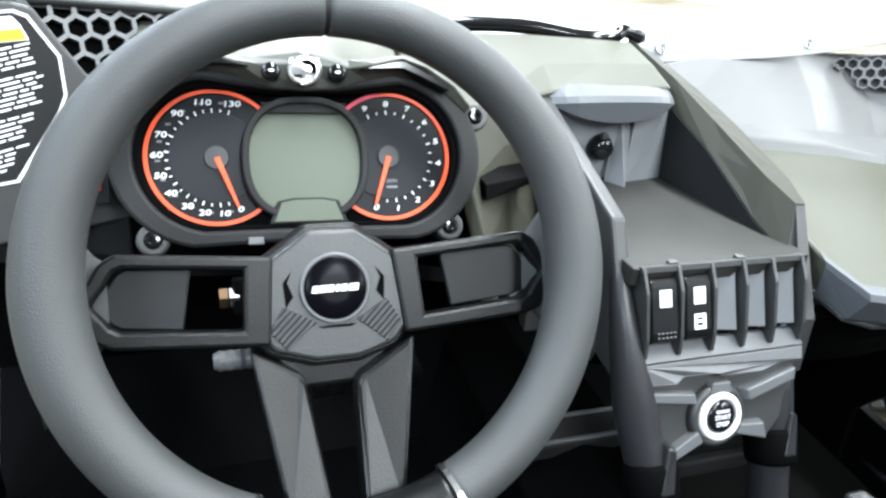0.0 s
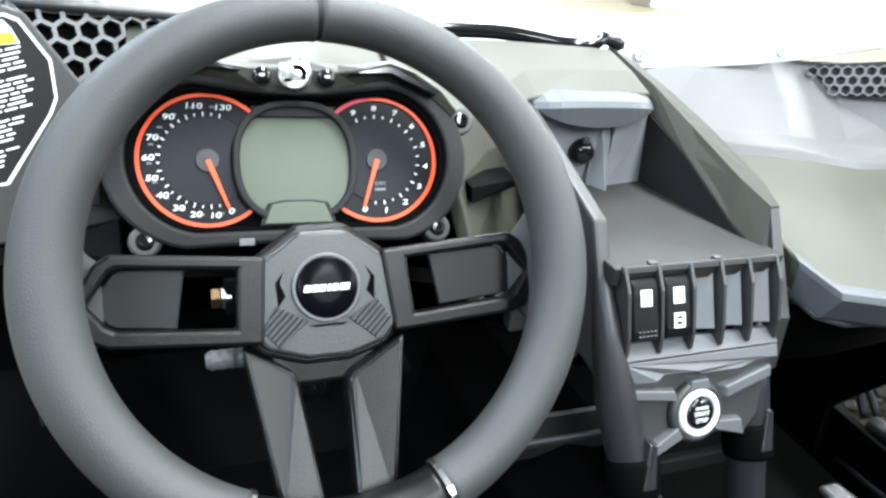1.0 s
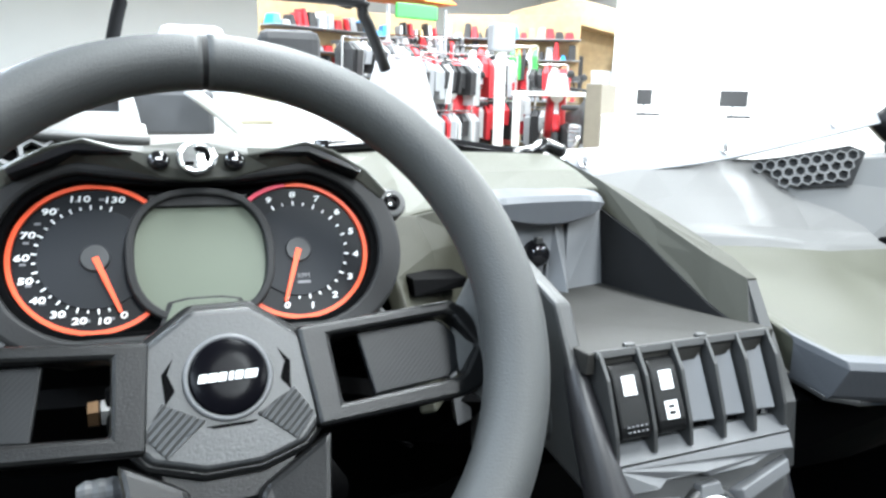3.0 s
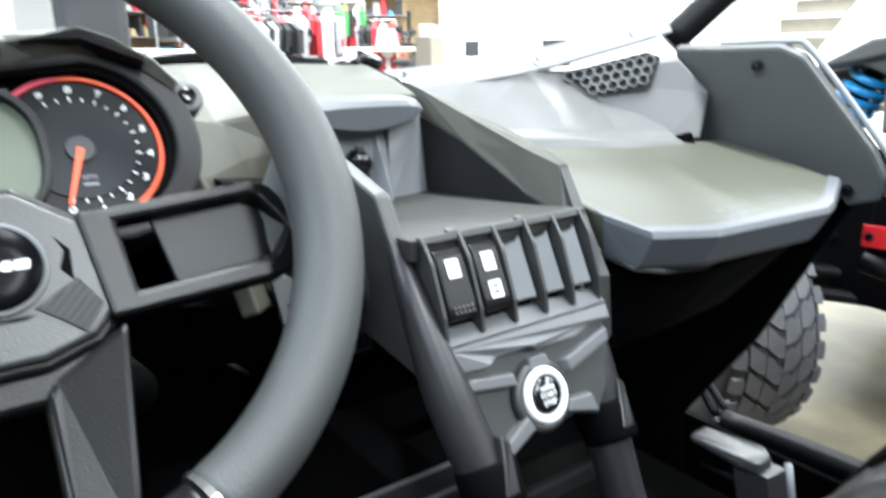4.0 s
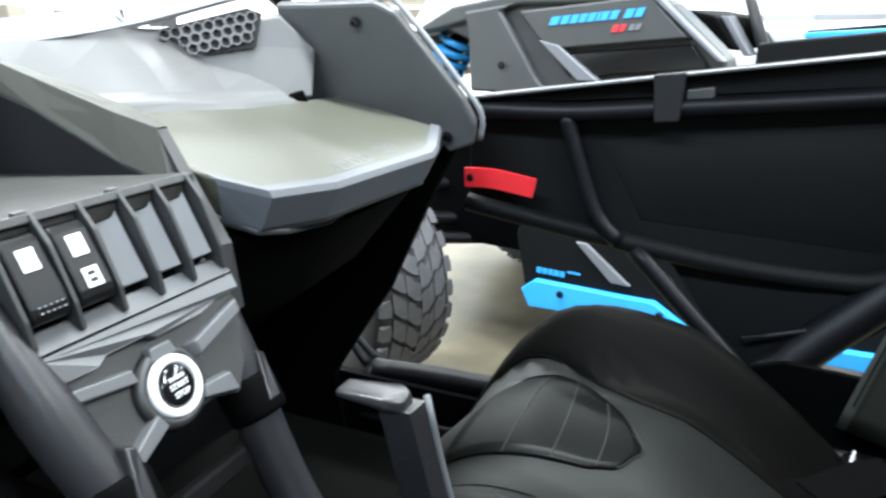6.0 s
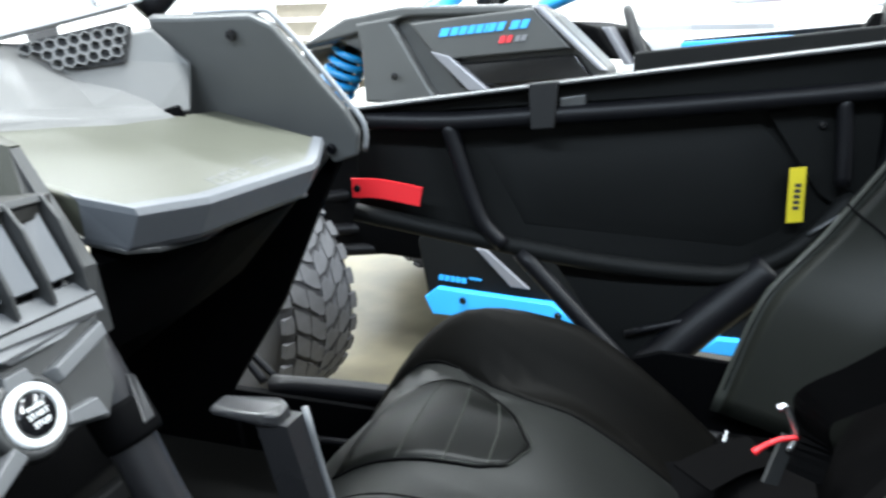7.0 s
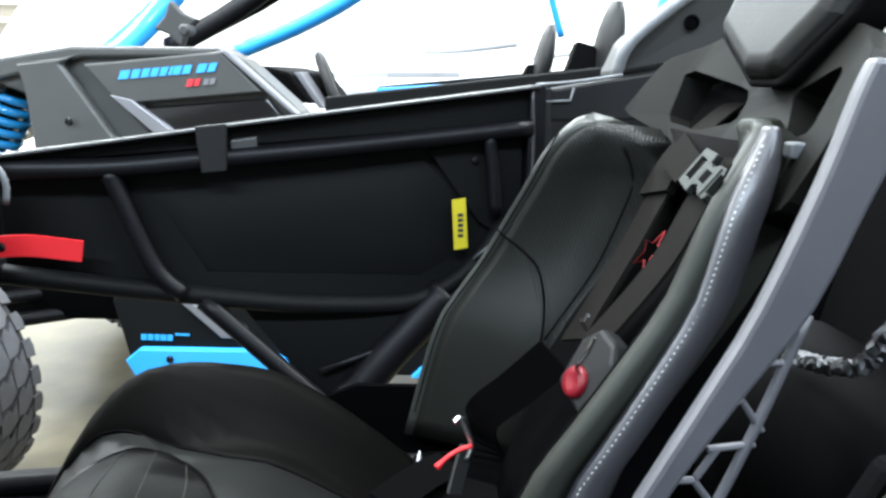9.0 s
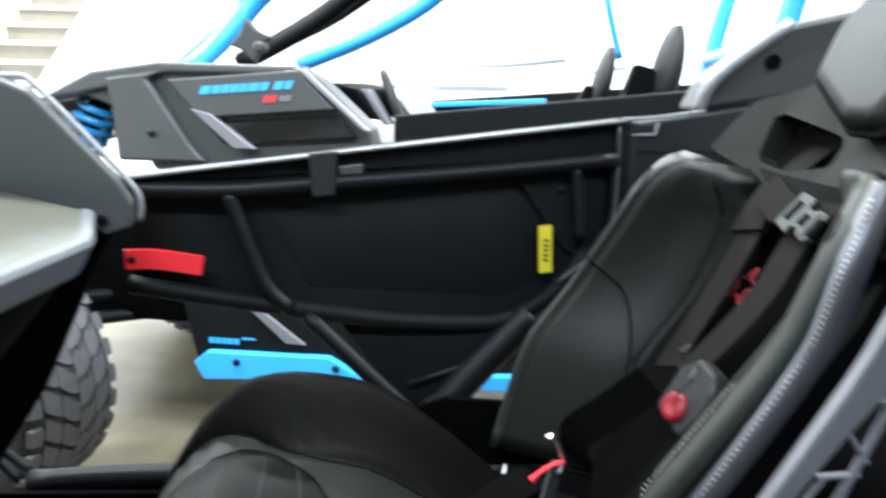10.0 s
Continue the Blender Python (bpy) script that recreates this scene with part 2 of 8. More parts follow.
def hull_faces(bm, low, high, flip=False):
    """Closes two equal rings of verts into a solid."""
    n = len(low)
    bm.faces.new(low[::-1])
    bm.faces.new(high)
    for i in range(n):
        j = (i + 1) % n
        bm.faces.new((low[i], low[j], high[j], high[i]))
    return bm


def solid(ring_a, ring_b, bevel=0.002, segments=2):
    bm = bmesh.new()
    hull_faces(bm, [bm.verts.new(p) for p in ring_a], [bm.verts.new(p) for p in ring_b])
    bmesh.ops.recalc_face_normals(bm, faces=bm.faces)
    return rounded(bm, bevel, segments)


def plate(points, shift, bevel=0.002):
    """A flat or nearly flat panel: a ring of points and the same ring moved by shift."""
    s = Vector(shift)
    return solid([Vector(p) for p in points], [Vector(p) + s for p in points], bevel)


def slab(outline, z0, z1, bevel=0.001, inset=0.0):
    """A prism over a 2D outline in the local xy plane."""
    cx = sum(p[0] for p in outline) / len(outline)
    cy = sum(p[1] for p in outline) / len(outline)
    k = 1 - inset
    return solid([(x, y, z0) for x, y in outline], [(cx + (x - cx) * k, cy + (y - cy) * k, z1) for x, y in outline], bevel)


def ring_slab(outer, inner, z0, z1, bevel=0.001):
    """A frame with an opening that goes through it; both outlines have as many points."""
    bm = bmesh.new()
    rows = [[bm.verts.new((x, y, z)) for x, y in line] for line, z in ((outer, z0), (outer, z1), (inner, z1), (inner, z0))]
    n = len(outer)
    for a in range(4):
        b = (a + 1) % 4
        for i in range(n):
            j = (i + 1) % n
            bm.faces.new((rows[a][i], rows[a][j], rows[b][j], rows[b][i]))
    bmesh.ops.recalc_face_normals(bm, faces=bm.faces)
    return rounded(bm, bevel)


def circle(cx, cy, r, n=32, a0=0.0, a1=360.0):
    full = abs(a1 - a0) >= 360
    k = n if full else n + 1
    return [(cx + r * math.cos(radians(a0 + (a1 - a0) * i / n)), cy + r * math.sin(radians(a0 + (a1 - a0) * i / n))) for i in range(k)]


def disc(cx, cy, r, z0, z1, bevel=0.0, n=32):
    return slab(circle(cx, cy, r, n), z0, z1, bevel)


def arc_band(cx, cy, r0, r1, a0, a1, z0, z1, n=40):
    bm = bmesh.new()
    prev = None
    for i in range(n + 1):
        a = radians(a0 + (a1 - a0) * i / n)
        c, s = math.cos(a), math.sin(a)
        q = [bm.verts.new((cx + r * c, cy + r * s, z)) for r, z in ((r0, z0), (r0, z1), (r1, z1), (r1, z0))]
        if prev:
            for k in range(4):
                bm.faces.new((prev[k], prev[(k + 1) % 4], q[(k + 1) % 4], q[k]))
        else:
            bm.faces.new(q)
        prev = q
    bm.faces.new(prev[::-1])
    return bm


def smooth_path(points, steps=6):
    """Catmull-Rom through the points."""
    p = [Vector(q) for q in points]
    p = [2 * p[0] - p[1]] + p + [2 * p[-1] - p[-2]]
    out = []
    for i in range(1, len(p) - 2):
        for k in range(steps):
            t = k / steps
            a, b, c, d = p[i - 1:i + 3]
            out.append(0.5 * (2 * b + (c - a) * t + (2 * a - 5 * b + 4 * c - d) * t * t + (3 * b - a - 3 * c + d) * t ** 3))
    return out + [p[-2]]


def sweep(points, radius, sides=14, steps=6, flat=1.0, up=(0, 0, 1), closed=False, bm=None):
    """A tube along a smooth path; radius may be a function of 0..1, flat squeezes it across up."""
    path = smooth_path(points, steps) if steps > 1 else [Vector(p) for p in points]
    if closed:
        path = path[:-1]
    bm = bm or bmesh.new()
    rings, n = [], len(path)
    for i, p in enumerate(path):
        if closed:
            t = path[(i + 1) % n] - path[i - 1]
        else:
            t = path[min(i + 1, n - 1)] - path[max(i - 1, 0)]
        t.normalize()
        a = t.cross(Vector(up))
        if a.length < 1e-4:
            a = t.cross(Vector((1, 0, 0)))
        a.normalize()
        b = a.cross(t)
        r = radius(i / max(1, n - 1)) if callable(radius) else radius
        rings.append([bm.verts.new(p + a * (r * math.cos(2 * math.pi * k / sides)) + b * (r * flat * math.sin(2 * math.pi * k / sides))) for k in range(sides)])
    for i in range(n if closed else n - 1):
        x, y = rings[i], rings[(i + 1) % n]
        for k in range(sides):
            j = (k + 1) % sides
            bm.faces.new((x[k], x[j], y[j], y[k]))
    if not closed:
        bm.faces.new(rings[0][::-1])
        bm.faces.new(rings[-1])
    return bm


def loft(rings, cap=True):
    """Skins a row of rings with the same number of points."""
    bm = bmesh.new()
    vs = [[bm.verts.new(p) for p in ring] for ring in rings]
    for a, b in zip(vs, vs[1:]):
        for k in range(len(a)):
            j = (k + 1) % len(a)
            bm.faces.new((a[k], a[j], b[j], b[k]))
    if cap:
        bm.faces.new(vs[0][::-1])
        bm.faces.new(vs[-1])
    return bm


def spin(profile, segments=40):
    """Turns a profile of (radius, height) round the local z axis."""
    bm = bmesh.new()
    rows = []
    for i in range(segments):
        a = 2 * math.pi * i / segments
        rows.append([bm.verts.new((r * math.cos(a), r * math.sin(a), z)) for r, z in profile])
    for i in range(segments):
        x, y = rows[i], rows[(i + 1) % segments]
        for k in range(len(profile) - 1):
            bm.faces.new((x[k], y[k], y[k + 1], x[k + 1]))
    bm.faces.new([r[0] for r in rows][::-1])
    bm.faces.new([r[-1] for r in rows])
    bmesh.ops.recalc_face_normals(bm, faces=bm.faces)
    return bm


def box(x0, x1, y0, y1, z0, z1, bevel=0.0):
    return solid([(x0, y0, z0), (x1, y0, z0), (x1, y1, z0), (x0, y1, z0)], [(x0, y0, z1), (x1, y0, z1), (x1, y1, z1), (x0, y1, z1)], bevel)


def join(*bms):
    out = bmesh.new()
    for b in bms:
        me = bpy.data.meshes.new("tmp")
        b.to_mesh(me)
        b.free()
        out.from_mesh(me)
        bpy.data.meshes.remove(me)
    return out


def moved(bm, m):
    bmesh.ops.transform(bm, matrix=m, verts=bm.verts)
    return bm


def lettering(text, size, m, material, parent, depth=0.0003, shear=0.0, bold=0.0, name="lettering"):
    cu = bpy.data.curves.new("tmp_text", "FONT")
    cu.body, cu.size, cu.extrude, cu.align_x, cu.align_y, cu.shear, cu.offset = text, size, depth, "CENTER", "CENTER", shear, bold
    cu.resolution_u = 3
    tmp = new("tmp_text", cu)
    me = bpy.data.meshes.new_from_object(tmp.evaluated_get(bpy.context.evaluated_depsgraph_get()))
    bpy.data.objects.remove(tmp)
    bpy.data.curves.remove(cu)
    bm = bmesh.new()
    bm.from_mesh(me)
    bmesh.ops.remove_doubles(bm, verts=bm.verts, dist=1e-6)
    bm.to_mesh(me)
    bm.free()
    me.transform(m)
    me.name = name
    me.materials.clear()
    me.materials.append(material)
    ob = new(name, me)
    ob.parent = parent
    if parent.get("placed"):
        ob.matrix_parent_inverse = parent.matrix_basis.inverted()
    return ob


def axes(origin, x, y):
    x, y = Vector(x).normalized(), Vector(y).normalized()
    z = x.cross(y).normalized()
    y = z.cross(x)
    return Matrix(((x[0], y[0], z[0], origin[0]), (x[1], y[1], z[1], origin[1]), (x[2], y[2], z[2], origin[2]), (0, 0, 0, 1)))


def bolt_on(parent, m, r=0.006, material=None, name="bolt"):
    bm = spin([(r * 1.3, 0), (r * 1.3, r * 0.25), (r, r * 0.35), (r * 0.95, r * 0.9), (r * 0.55, r * 0.95), (r * 0.5, r * 0.5), (0.0005, r * 0.5)], 12)
    return part(name, moved(bm, m), material or GLOSS_BLACK, parent)


# ---- steering wheel ----
WHEEL = axes((0.0016, 0.3273, 0.8544), (1, 0, 0), (0, 0.495, 0.869))


def steering_wheel():
    w = thing("steering_wheel", "black soft-grip steering wheel with four spokes and round gloss badge", "steering wheel", WHEEL, placed=False)

    def grip(a):
        s = math.sin(a)
        return 0.0137 + 0.0032 * (1 - max(s, 0)) ** 0.8 if s > 0 else 0.0169 - 0.0006 * abs(s)

    def rim_arc(a0, a1, n, radius, R=0.1402):
        bm = bmesh.new()
        rings = []
        for i in range(n + 1):
            a = radians(a0 + (a1 - a0) * i / n)
            c, s = math.cos(a), math.sin(a)
            r = radius(a)
            ring = []
            for k in range(20):
                t = 2 * math.pi * k / 20
                q = R + r * math.cos(t)
                ring.append(bm.verts.new((q * c - 0.0014, q * s + 0.0018, r * 1.02 * math.sin(t))))
            rings.append(ring)
        for x, y in zip(rings, rings[1:]):
            for k in range(20):
                j = (k + 1) % 20
                bm.faces.new((x[k], x[j], y[j], y[k]))
        bm.faces.new(rings[0][::-1])
        bm.faces.new(rings[-1])
        return bm

    part("rim", rim_arc(89.0, -66, 104, grip), RIM_SKIN, w, "", True)
    part("rim", rim_arc(90.2, 246, 104, grip), RIM_SKIN, w, "", True)
    part("rim_insert", rim_arc(-67, -113, 24, lambda a: 0.0150), SPOKE, w, "hard plastic lower rim section", True)
    part("rim_seam", rim_arc(90.8, 88.4, 3, lambda a: 0.0131), PLASTIC_MID, w, "", True)
    for a in (-66.5, -113.5):
        part("rim_clip", rim_arc(a - 0.7, a + 0.7, 3, lambda a: 0.0172), STEEL, w, "thin bright rim joint")

    # hub
    hub = [(-0.016, 0.030), (0.014, 0.030), (0.0425, 0.009), (0.0495, -0.032), (0.036, -0.047), (0.013, -0.054), (-0.014, -0.054), (-0.039, -0.046), (-0.0515, -0.031), (-0.0445, 0.009)]
    part("hub_cover", solid([(x * 0.9, y * 0.9, -0.085) for x, y in hub], [(x, y, -0.036) for x, y in hub], 0.003), SPOKE, w)
    pad = [(x * 0.95, (y + 0.012) * 0.92 - 0.012) for x, y in hub]
    hub_pad = part("hub_pad", slab(pad, -0.037, -0.0305, 0.0018, 0.05), HUB_PAD, w, "charcoal moulded hub pad")
    for s in (-1, 1):
        arm = [(s * 0.0115, -0.0275), (s * 0.0300, -0.0170), (s * 0.0340, -0.0235), (s * 0.0385, -0.0310), (s * 0.0290, -0.0420), (s * 0.0205, -0.0345)]
        part("pad_inset", slab(arm if s > 0 else arm[::-1], -0.0312, -0.0292, 0.0005), PAD_RIB, hub_pad, "ribbed carbon-look inset")
        notch = [(s * 0.024, 0.003), (s * 0.027, -0.004), (s * 0.024, -0.012), (s * 0.0285, -0.018), (s * 0.0295, -0.004)]
        part("pad_groove", slab(notch if s > 0 else notch[::-1], -0.0312, -0.0300, 0.0003), PLASTIC_DARK, hub_pad)
    part("pad_groove", slab([(-0.012, -0.0300), (0.012, -0.0300), (0.008, -0.0315), (-0.008, -0.0315)], -0.0312, -0.0300, 0.0002), PLASTIC_DARK, hub_pad)
    part("badge_ring", moved(spin([(0.0205, -0.001), (0.0205, 0.0022), (0.0186, 0.0028), (0.0178, 0.001)], 48), Matrix.Translation((0, -0.0085, -0.0305))), PLASTIC_GREY, w, "", True)
    badge = part("badge", moved(spin([(0.0180, 0.0), (0.0179, 0.0028), (0.0170, 0.0034), (0.008, 0.0035), (0.0005, 0.0035)], 48), Matrix.Translation((0, -0.0085, -0.0300))), BADGE, w, "round gloss black badge", True)
    # the maker's mark as plain slanted white blocks
    for x, wd in ((-0.0118, 0.0036), (-0.0074, 0.0038), (-0.0030, 0.0036), (0.0010, 0.0018), (0.0046, 0.0034), (0.0102, 0.0056)):
        q = [(x - wd / 2 - 0.0005, -0.0105), (x + wd / 2 - 0.0005, -0.0105), (x + wd / 2 + 0.0005, -0.0067), (x - wd / 2 + 0.0005, -0.0067)]
        part("badge_mark", slab(q, -0.0285, -0.0258, 0), WHITE_PRINT, badge)

    # side spokes: frames with an opening, part filled by an insert
    for s, out, cut in ((-1, [(-0.034, 0.0118), (-0.116, 0.0185), (-0.124, 0.0135), (-0.1375, -0.0085), (-0.1270, -0.0285), (-0.119, -0.0325), (-0.038, -0.0385)], [(-0.050, 0.0055), (-0.1125, 0.0105), (-0.1165, 0.0085), (-0.1285, -0.0085), (-0.1195, -0.0205), (-0.115, -0.0230), (-0.052, -0.0285)]),
                        (1, [(0.034, 0.0118), (0.1195, 0.0178), (0.1265, 0.0130), (0.1385, -0.0095), (0.1290, -0.0305), (0.120, -0.0340), (0.040, -0.0385)], [(0.050, 0.0055), (0.1145, 0.0105), (0.1185, 0.0085), (0.1295, -0.0085), (0.1205, -0.0215), (0.116, -0.0240), (0.053, -0.0285)])):
        if s > 0:
            out, cut = out[::-1], cut[::-1]
        spoke = part("side_spoke", ring_slab(out, cut, -0.044, -0.0275, 0.003), SPOKE, w)
        q = 0.078 if s < 0 else 0.067
        ins = [(s * q, 0.0085), (s * 0.1120, 0.0100), (s * 0.1165, 0.0075), (s * 0.1280, -0.0085), (s * 0.1195, -0.0200), (s * 0.1150, -0.0225), (s * (q + 0.006), -0.0260)]
        tilt = Matrix.Translation((s * 0.1, -0.007, -0.04)) @ (pose(0, 0, 0, 2, -2, 0) if s > 0 else Matrix()) @ Matrix.Translation((s * -0.1, 0.007, 0.04))
        part("spoke_insert", moved(slab(ins if s < 0 else ins[::-1], -0.043, -0.0385, 0.0012), tilt), CARBON, spoke, "carbon-look spoke insert")
    # flared roots where the grip skin runs into the side spokes
    for s in (-1, 1):
        rows = []
        for x, y0, y1, z0, z1 in ((0.147, 0.052, -0.064, -0.010, 0.006), (0.139, 0.042, -0.054, -0.022, -0.006), (0.133, 0.030, -0.045, -0.036, -0.024), (0.127, 0.019, -0.034, -0.042, -0.034), (0.121, 0.014, -0.028, -0.0425, -0.038)):
            ym, dy, zm = (y0 + y1) / 2, (y0 - y1) / 2, (z0 + z1) / 2
            rows.append([(s * x, y0, zm), (s * x, ym + dy * 0.92, z1 - 0.003), (s * x, ym + dy * 0.78, z1), (s * x, ym - dy * 0.78, z1), (s * x, ym - dy * 0.92, z1 - 0.003), (s * x, y1, zm), (s * x, ym - dy * 0.9, z0), (s * x, ym + dy * 0.9, z0)])
        bm = loft(rows, cap=False)
        part("spoke_root", bm, RIM_SKIN, w, "", True)
    # lower spokes
    for q in ([(-0.050, -0.040), (-0.022, -0.056), (-0.0195, -0.062), (-0.0105, -0.134), (-0.036, -0.131)], [(0.046, -0.040), (0.030, -0.132), (0.0065, -0.134), (0.0085, -0.066), (0.012, -0.060)]):
        part("lower_spoke", solid([(x, y, -0.047 + 0.30 * max(0, -y - 0.075)) for x, y in q], [(x, y, -0.029 + 0.30 * max(0, -y - 0.075)) for x, y in q], 0.003), SPOKE, w)
    part("hub_skirt", slab([(-0.040, -0.042), (0.040, -0.042), (0.017, -0.067), (-0.024, -0.067)], -0.062, -0.043, 0.003), SPOKE, w)
    return w


steering_wheel()


def steering_column():
    c = thing("steering_column", "black steering column shroud running under the dash", "steering column", WHEEL, placed=False)
    part("shroud", moved(spin([(0.030, -0.30), (0.034, -0.16), (0.038, -0.086)], 24), pose(0, -0.01, 0)), PLASTIC_DARK, c, "", True)
    part("tilt_lever", moved(spin([(0.0050, 0), (0.0066, 0.003), (0.0060, 0.006), (0.0066, 0.009), (0.0060, 0.012), (0.0066, 0.015), (0.0060, 0.018), (0.0066, 0.021), (0.0045, 0.025)], 16), pose(-0.045, -0.050, -0.075, 0, -90, 0)), PLASTIC_GREY, c, "ribbed grey tilt lever knob")
    part("column_bolt", moved(spin([(0.007, 0), (0.007, 0.006), (0.004, 0.007), (0.004, 0.022)], 6), pose(-0.058, -0.012, -0.080, 0, 90, 0)), STEEL, c, "bright hex bolt")
    part("lock_nut", moved(spin([(0.0068, 0), (0.0068, 0.005), (0.0045, 0.0055)], 6), pose(-0.064, -0.012, -0.080, 0, 90, 0)), BRASS, c, "amber brass lock nut")
    part("column_bracket", box(-0.056, -0.036, -0.024, 0.000, -0.10, -0.074, 0.002), PLASTIC_DARK, c)
    part("tilt_strut", moved(spin([(0.012, 0), (0.012, 0.055)], 16), pose(0.045, -0.050, -0.11, 20, 0, 0)), PLASTIC_DARK, c, "", True)
    return c


steering_column()


# ---- instrument cluster ----
CLUSTER = axes((0, 0.452, 0.872), (1, -0.009, -0.016), (0, 0.4802, 0.8771))


def goggle(r, half, top, bottom, n=18):
    """The outline of two dials side by side with a filled middle."""
    pts = []
    for i in range(n + 1):
        a = radians(-80 + 162 * i / n)
        pts.append((half + r * math.cos(a), 0.001 + r * math.sin(a)))
    pts.append((0.020, top))
    pts.append((-0.020, top))
    for i in range(n + 1):
        a = radians(98 + 162 * i / n)
        pts.append((-half + r * math.cos(a), 0.001 + r * math.sin(a)))
    pts.append((-0.022, bottom))
    pts.append((0.022, bottom))
    return pts


def instrument_cluster():
    g = thing("instrument_cluster", "twin-dial instrument cluster with orange rings and unlit grey screen", "instrument cluster", CLUSTER, placed=False)
    part("housing", slab(goggle(0.0585, 0.064, 0.050, -0.0545), -0.060, -0.0125, 0.003), PLASTIC_DARK, g)
    part("bezel", ring_slab(goggle(0.0600, 0.064, 0.052, -0.0565), goggle(0.0495, 0.0592, 0.044, -0.0475), -0.040, 0.000, 0.0025), PLASTIC_MID, g)
    part("inner_bezel", ring_slab(goggle(0.0505, 0.0594, 0.0445, -0.0482), goggle(0.0458, 0.0584, 0.0425, -0.0445), -0.030, -0.0045, 0.0015), PLASTIC_DARK, g)
    # brow with two peaks and the switch pod between them
    brow = [(-0.118, 0.036), (-0.104, 0.052), (-0.082, 0.0635), (-0.062, 0.0690), (-0.046, 0.0655), (-0.030, 0.0660), (0.0, 0.0705), (0.030, 0.0660), (0.048, 0.0660), (0.066, 0.0690), (0.084, 0.0630), (0.106, 0.051), (0.118, 0.036)]
    under = [(-0.114, 0.030), (-0.100, 0.0425), (-0.080, 0.0535), (-0.062, 0.0560), (-0.042, 0.0515), (-0.020, 0.0455), (0.0, 0.0440), (0.020, 0.0455), (0.042, 0.0515), (0.062, 0.0560), (0.080, 0.0535), (0.100, 0.0425), (0.114, 0.030)]
    bm = bmesh.new()
    rows = []
    for (x0, y0), (x1, y1) in zip(brow, under):
        lift = 0.004 + 0.010 * math.exp(-((abs(x0) - 0.066) / 0.03) ** 2)
        rows.append([bm.verts.new(p) for p in ((x0, y0, -0.05), (x0, y0, lift * 0.4), (x0 * 0.99, (y0 * 2 + y1) / 3, lift), (x1, y1, 0.0005), (x1, y1, -0.05))])
    for a, b in zip(rows, rows[1:]):
        for k in range(5):
            bm.faces.new((a[k], a[(k + 1) % 5], b[(k + 1) % 5], b[k]))
    bm.faces.new(rows[0])
    bm.faces.new(rows[-1][::-1])
    bmesh.ops.recalc_face_normals(bm, faces=bm.faces)
    part("brow", rounded(bm, 0.0012), BROW, g, "olive-grey brow over the dials")
    for s in (-1, 1):
        slot = [(s * 0.036, 0.0572), (s * 0.066, 0.0645), (s * 0.100, 0.0470), (s * 0.098, 0.0440), (s * 0.066, 0.0585)]
        part("brow_vent", slab(slot if s > 0 else slot[::-1], -0.01, 0.0115, 0.0006), GLOSS_BLACK, g, "gloss black brow recess")
    # dials
    for s in (-1, 1):
        cx = 0.0582 * s
        dial = part("dial", disc(cx, 0.001, 0.0455, -0.0145, -0.0120, 0, 64), DIAL_FACE, g, "dark dial face")
        part("dial_centre", disc(cx, 0.001, 0.0300, -0.0125, -0.0108, 0.0004, 56), DIAL_INNER, dial)
        gap = 42
        a0, a1 = (gap, 360 - gap) if s < 0 else (-180 + gap, 180 - gap)
        if s < 0:
            part("dial_ring", arc_band(cx, 0.001, 0.0425, 0.0450, a0, a1, -0.0125, -0.0095, 72), ORANGE, dial, "orange dial ring")
        else:
            part("dial_ring", arc_band(cx, 0.001, 0.0425, 0.0450, a0, 96, -0.0125, -0.0095, 64), ORANGE, dial, "orange dial ring")
            part("redline", arc_band(cx, 0.001, 0.0425, 0.0450, 96.5, a1, -0.0125, -0.0095, 12), RED_PRINT, dial, "pale red redline band")
    g_l = [("0", -68), ("10", -85), ("20", -104), ("30", -122), ("40", -142), ("50", -162), ("60", 177), ("70", 156), ("90", 129), ("110", 102), ("130", 73)]
    for text, a in g_l:
        x, y = -0.0582 + 0.0372 * math.cos(radians(a)), 0.001 + 0.0372 * math.sin(radians(a))
        lettering(text, 0.0053, Matrix.Translation((x, y, -0.0112)) @ Matrix.Diagonal((1.5, 1, 1, 1)), WHITE_PRINT, g, bold=0.00005, shear=0.10, name="dial_number")
    for i, n in enumerate("0123456789"):
        a = -106 + 24.6 * i
        x, y = 0.0582 + 0.0372 * math.cos(radians(a)), 0.001 + 0.0372 * math.sin(radians(a))
        lettering(n, 0.0053, Matrix.Translation((x, y, -0.0112)) @ Matrix.Diagonal((1.5, 1, 1, 1)), WHITE_PRINT, g, bold=0.00005, shear=0.10, name="dial_number")
    ticks, minor = [], []
    for s, start, step, count in ((-1, -68, -9.95, 23), (1, -106, 12.3, 19)):
        for i in range(count):
            a = radians(start + step * i)
            L = 0.0030 if i % 2 == 0 else 0.0018
            b = box(-L / 2, L / 2, -0.00035, 0.00035, 0, 0.0008)
            moved(b, Matrix.Translation((0.0582 * s + 0.0312 * math.cos(a), 0.001 + 0.0312 * math.sin(a), -0.0116)) @ Matrix.Rotation(a, 4, "Z"))
            ticks.append(b)
            if i % 2 and s < 0:
                b = box(-0.0016, 0.0016, -0.0007, 0.0007, 0, 0.0004)
                moved(b, Matrix.Translation((0.0582 * s + 0.0365 * math.cos(a), 0.001 + 0.0365 * math.sin(a), -0.0119)))
                minor.append(b)
    for b in ticks:
        part("tick_mark", b, WHITE_PRINT, g)
    for b in minor:
        part("minor_number", b, GREY_PRINT, g)
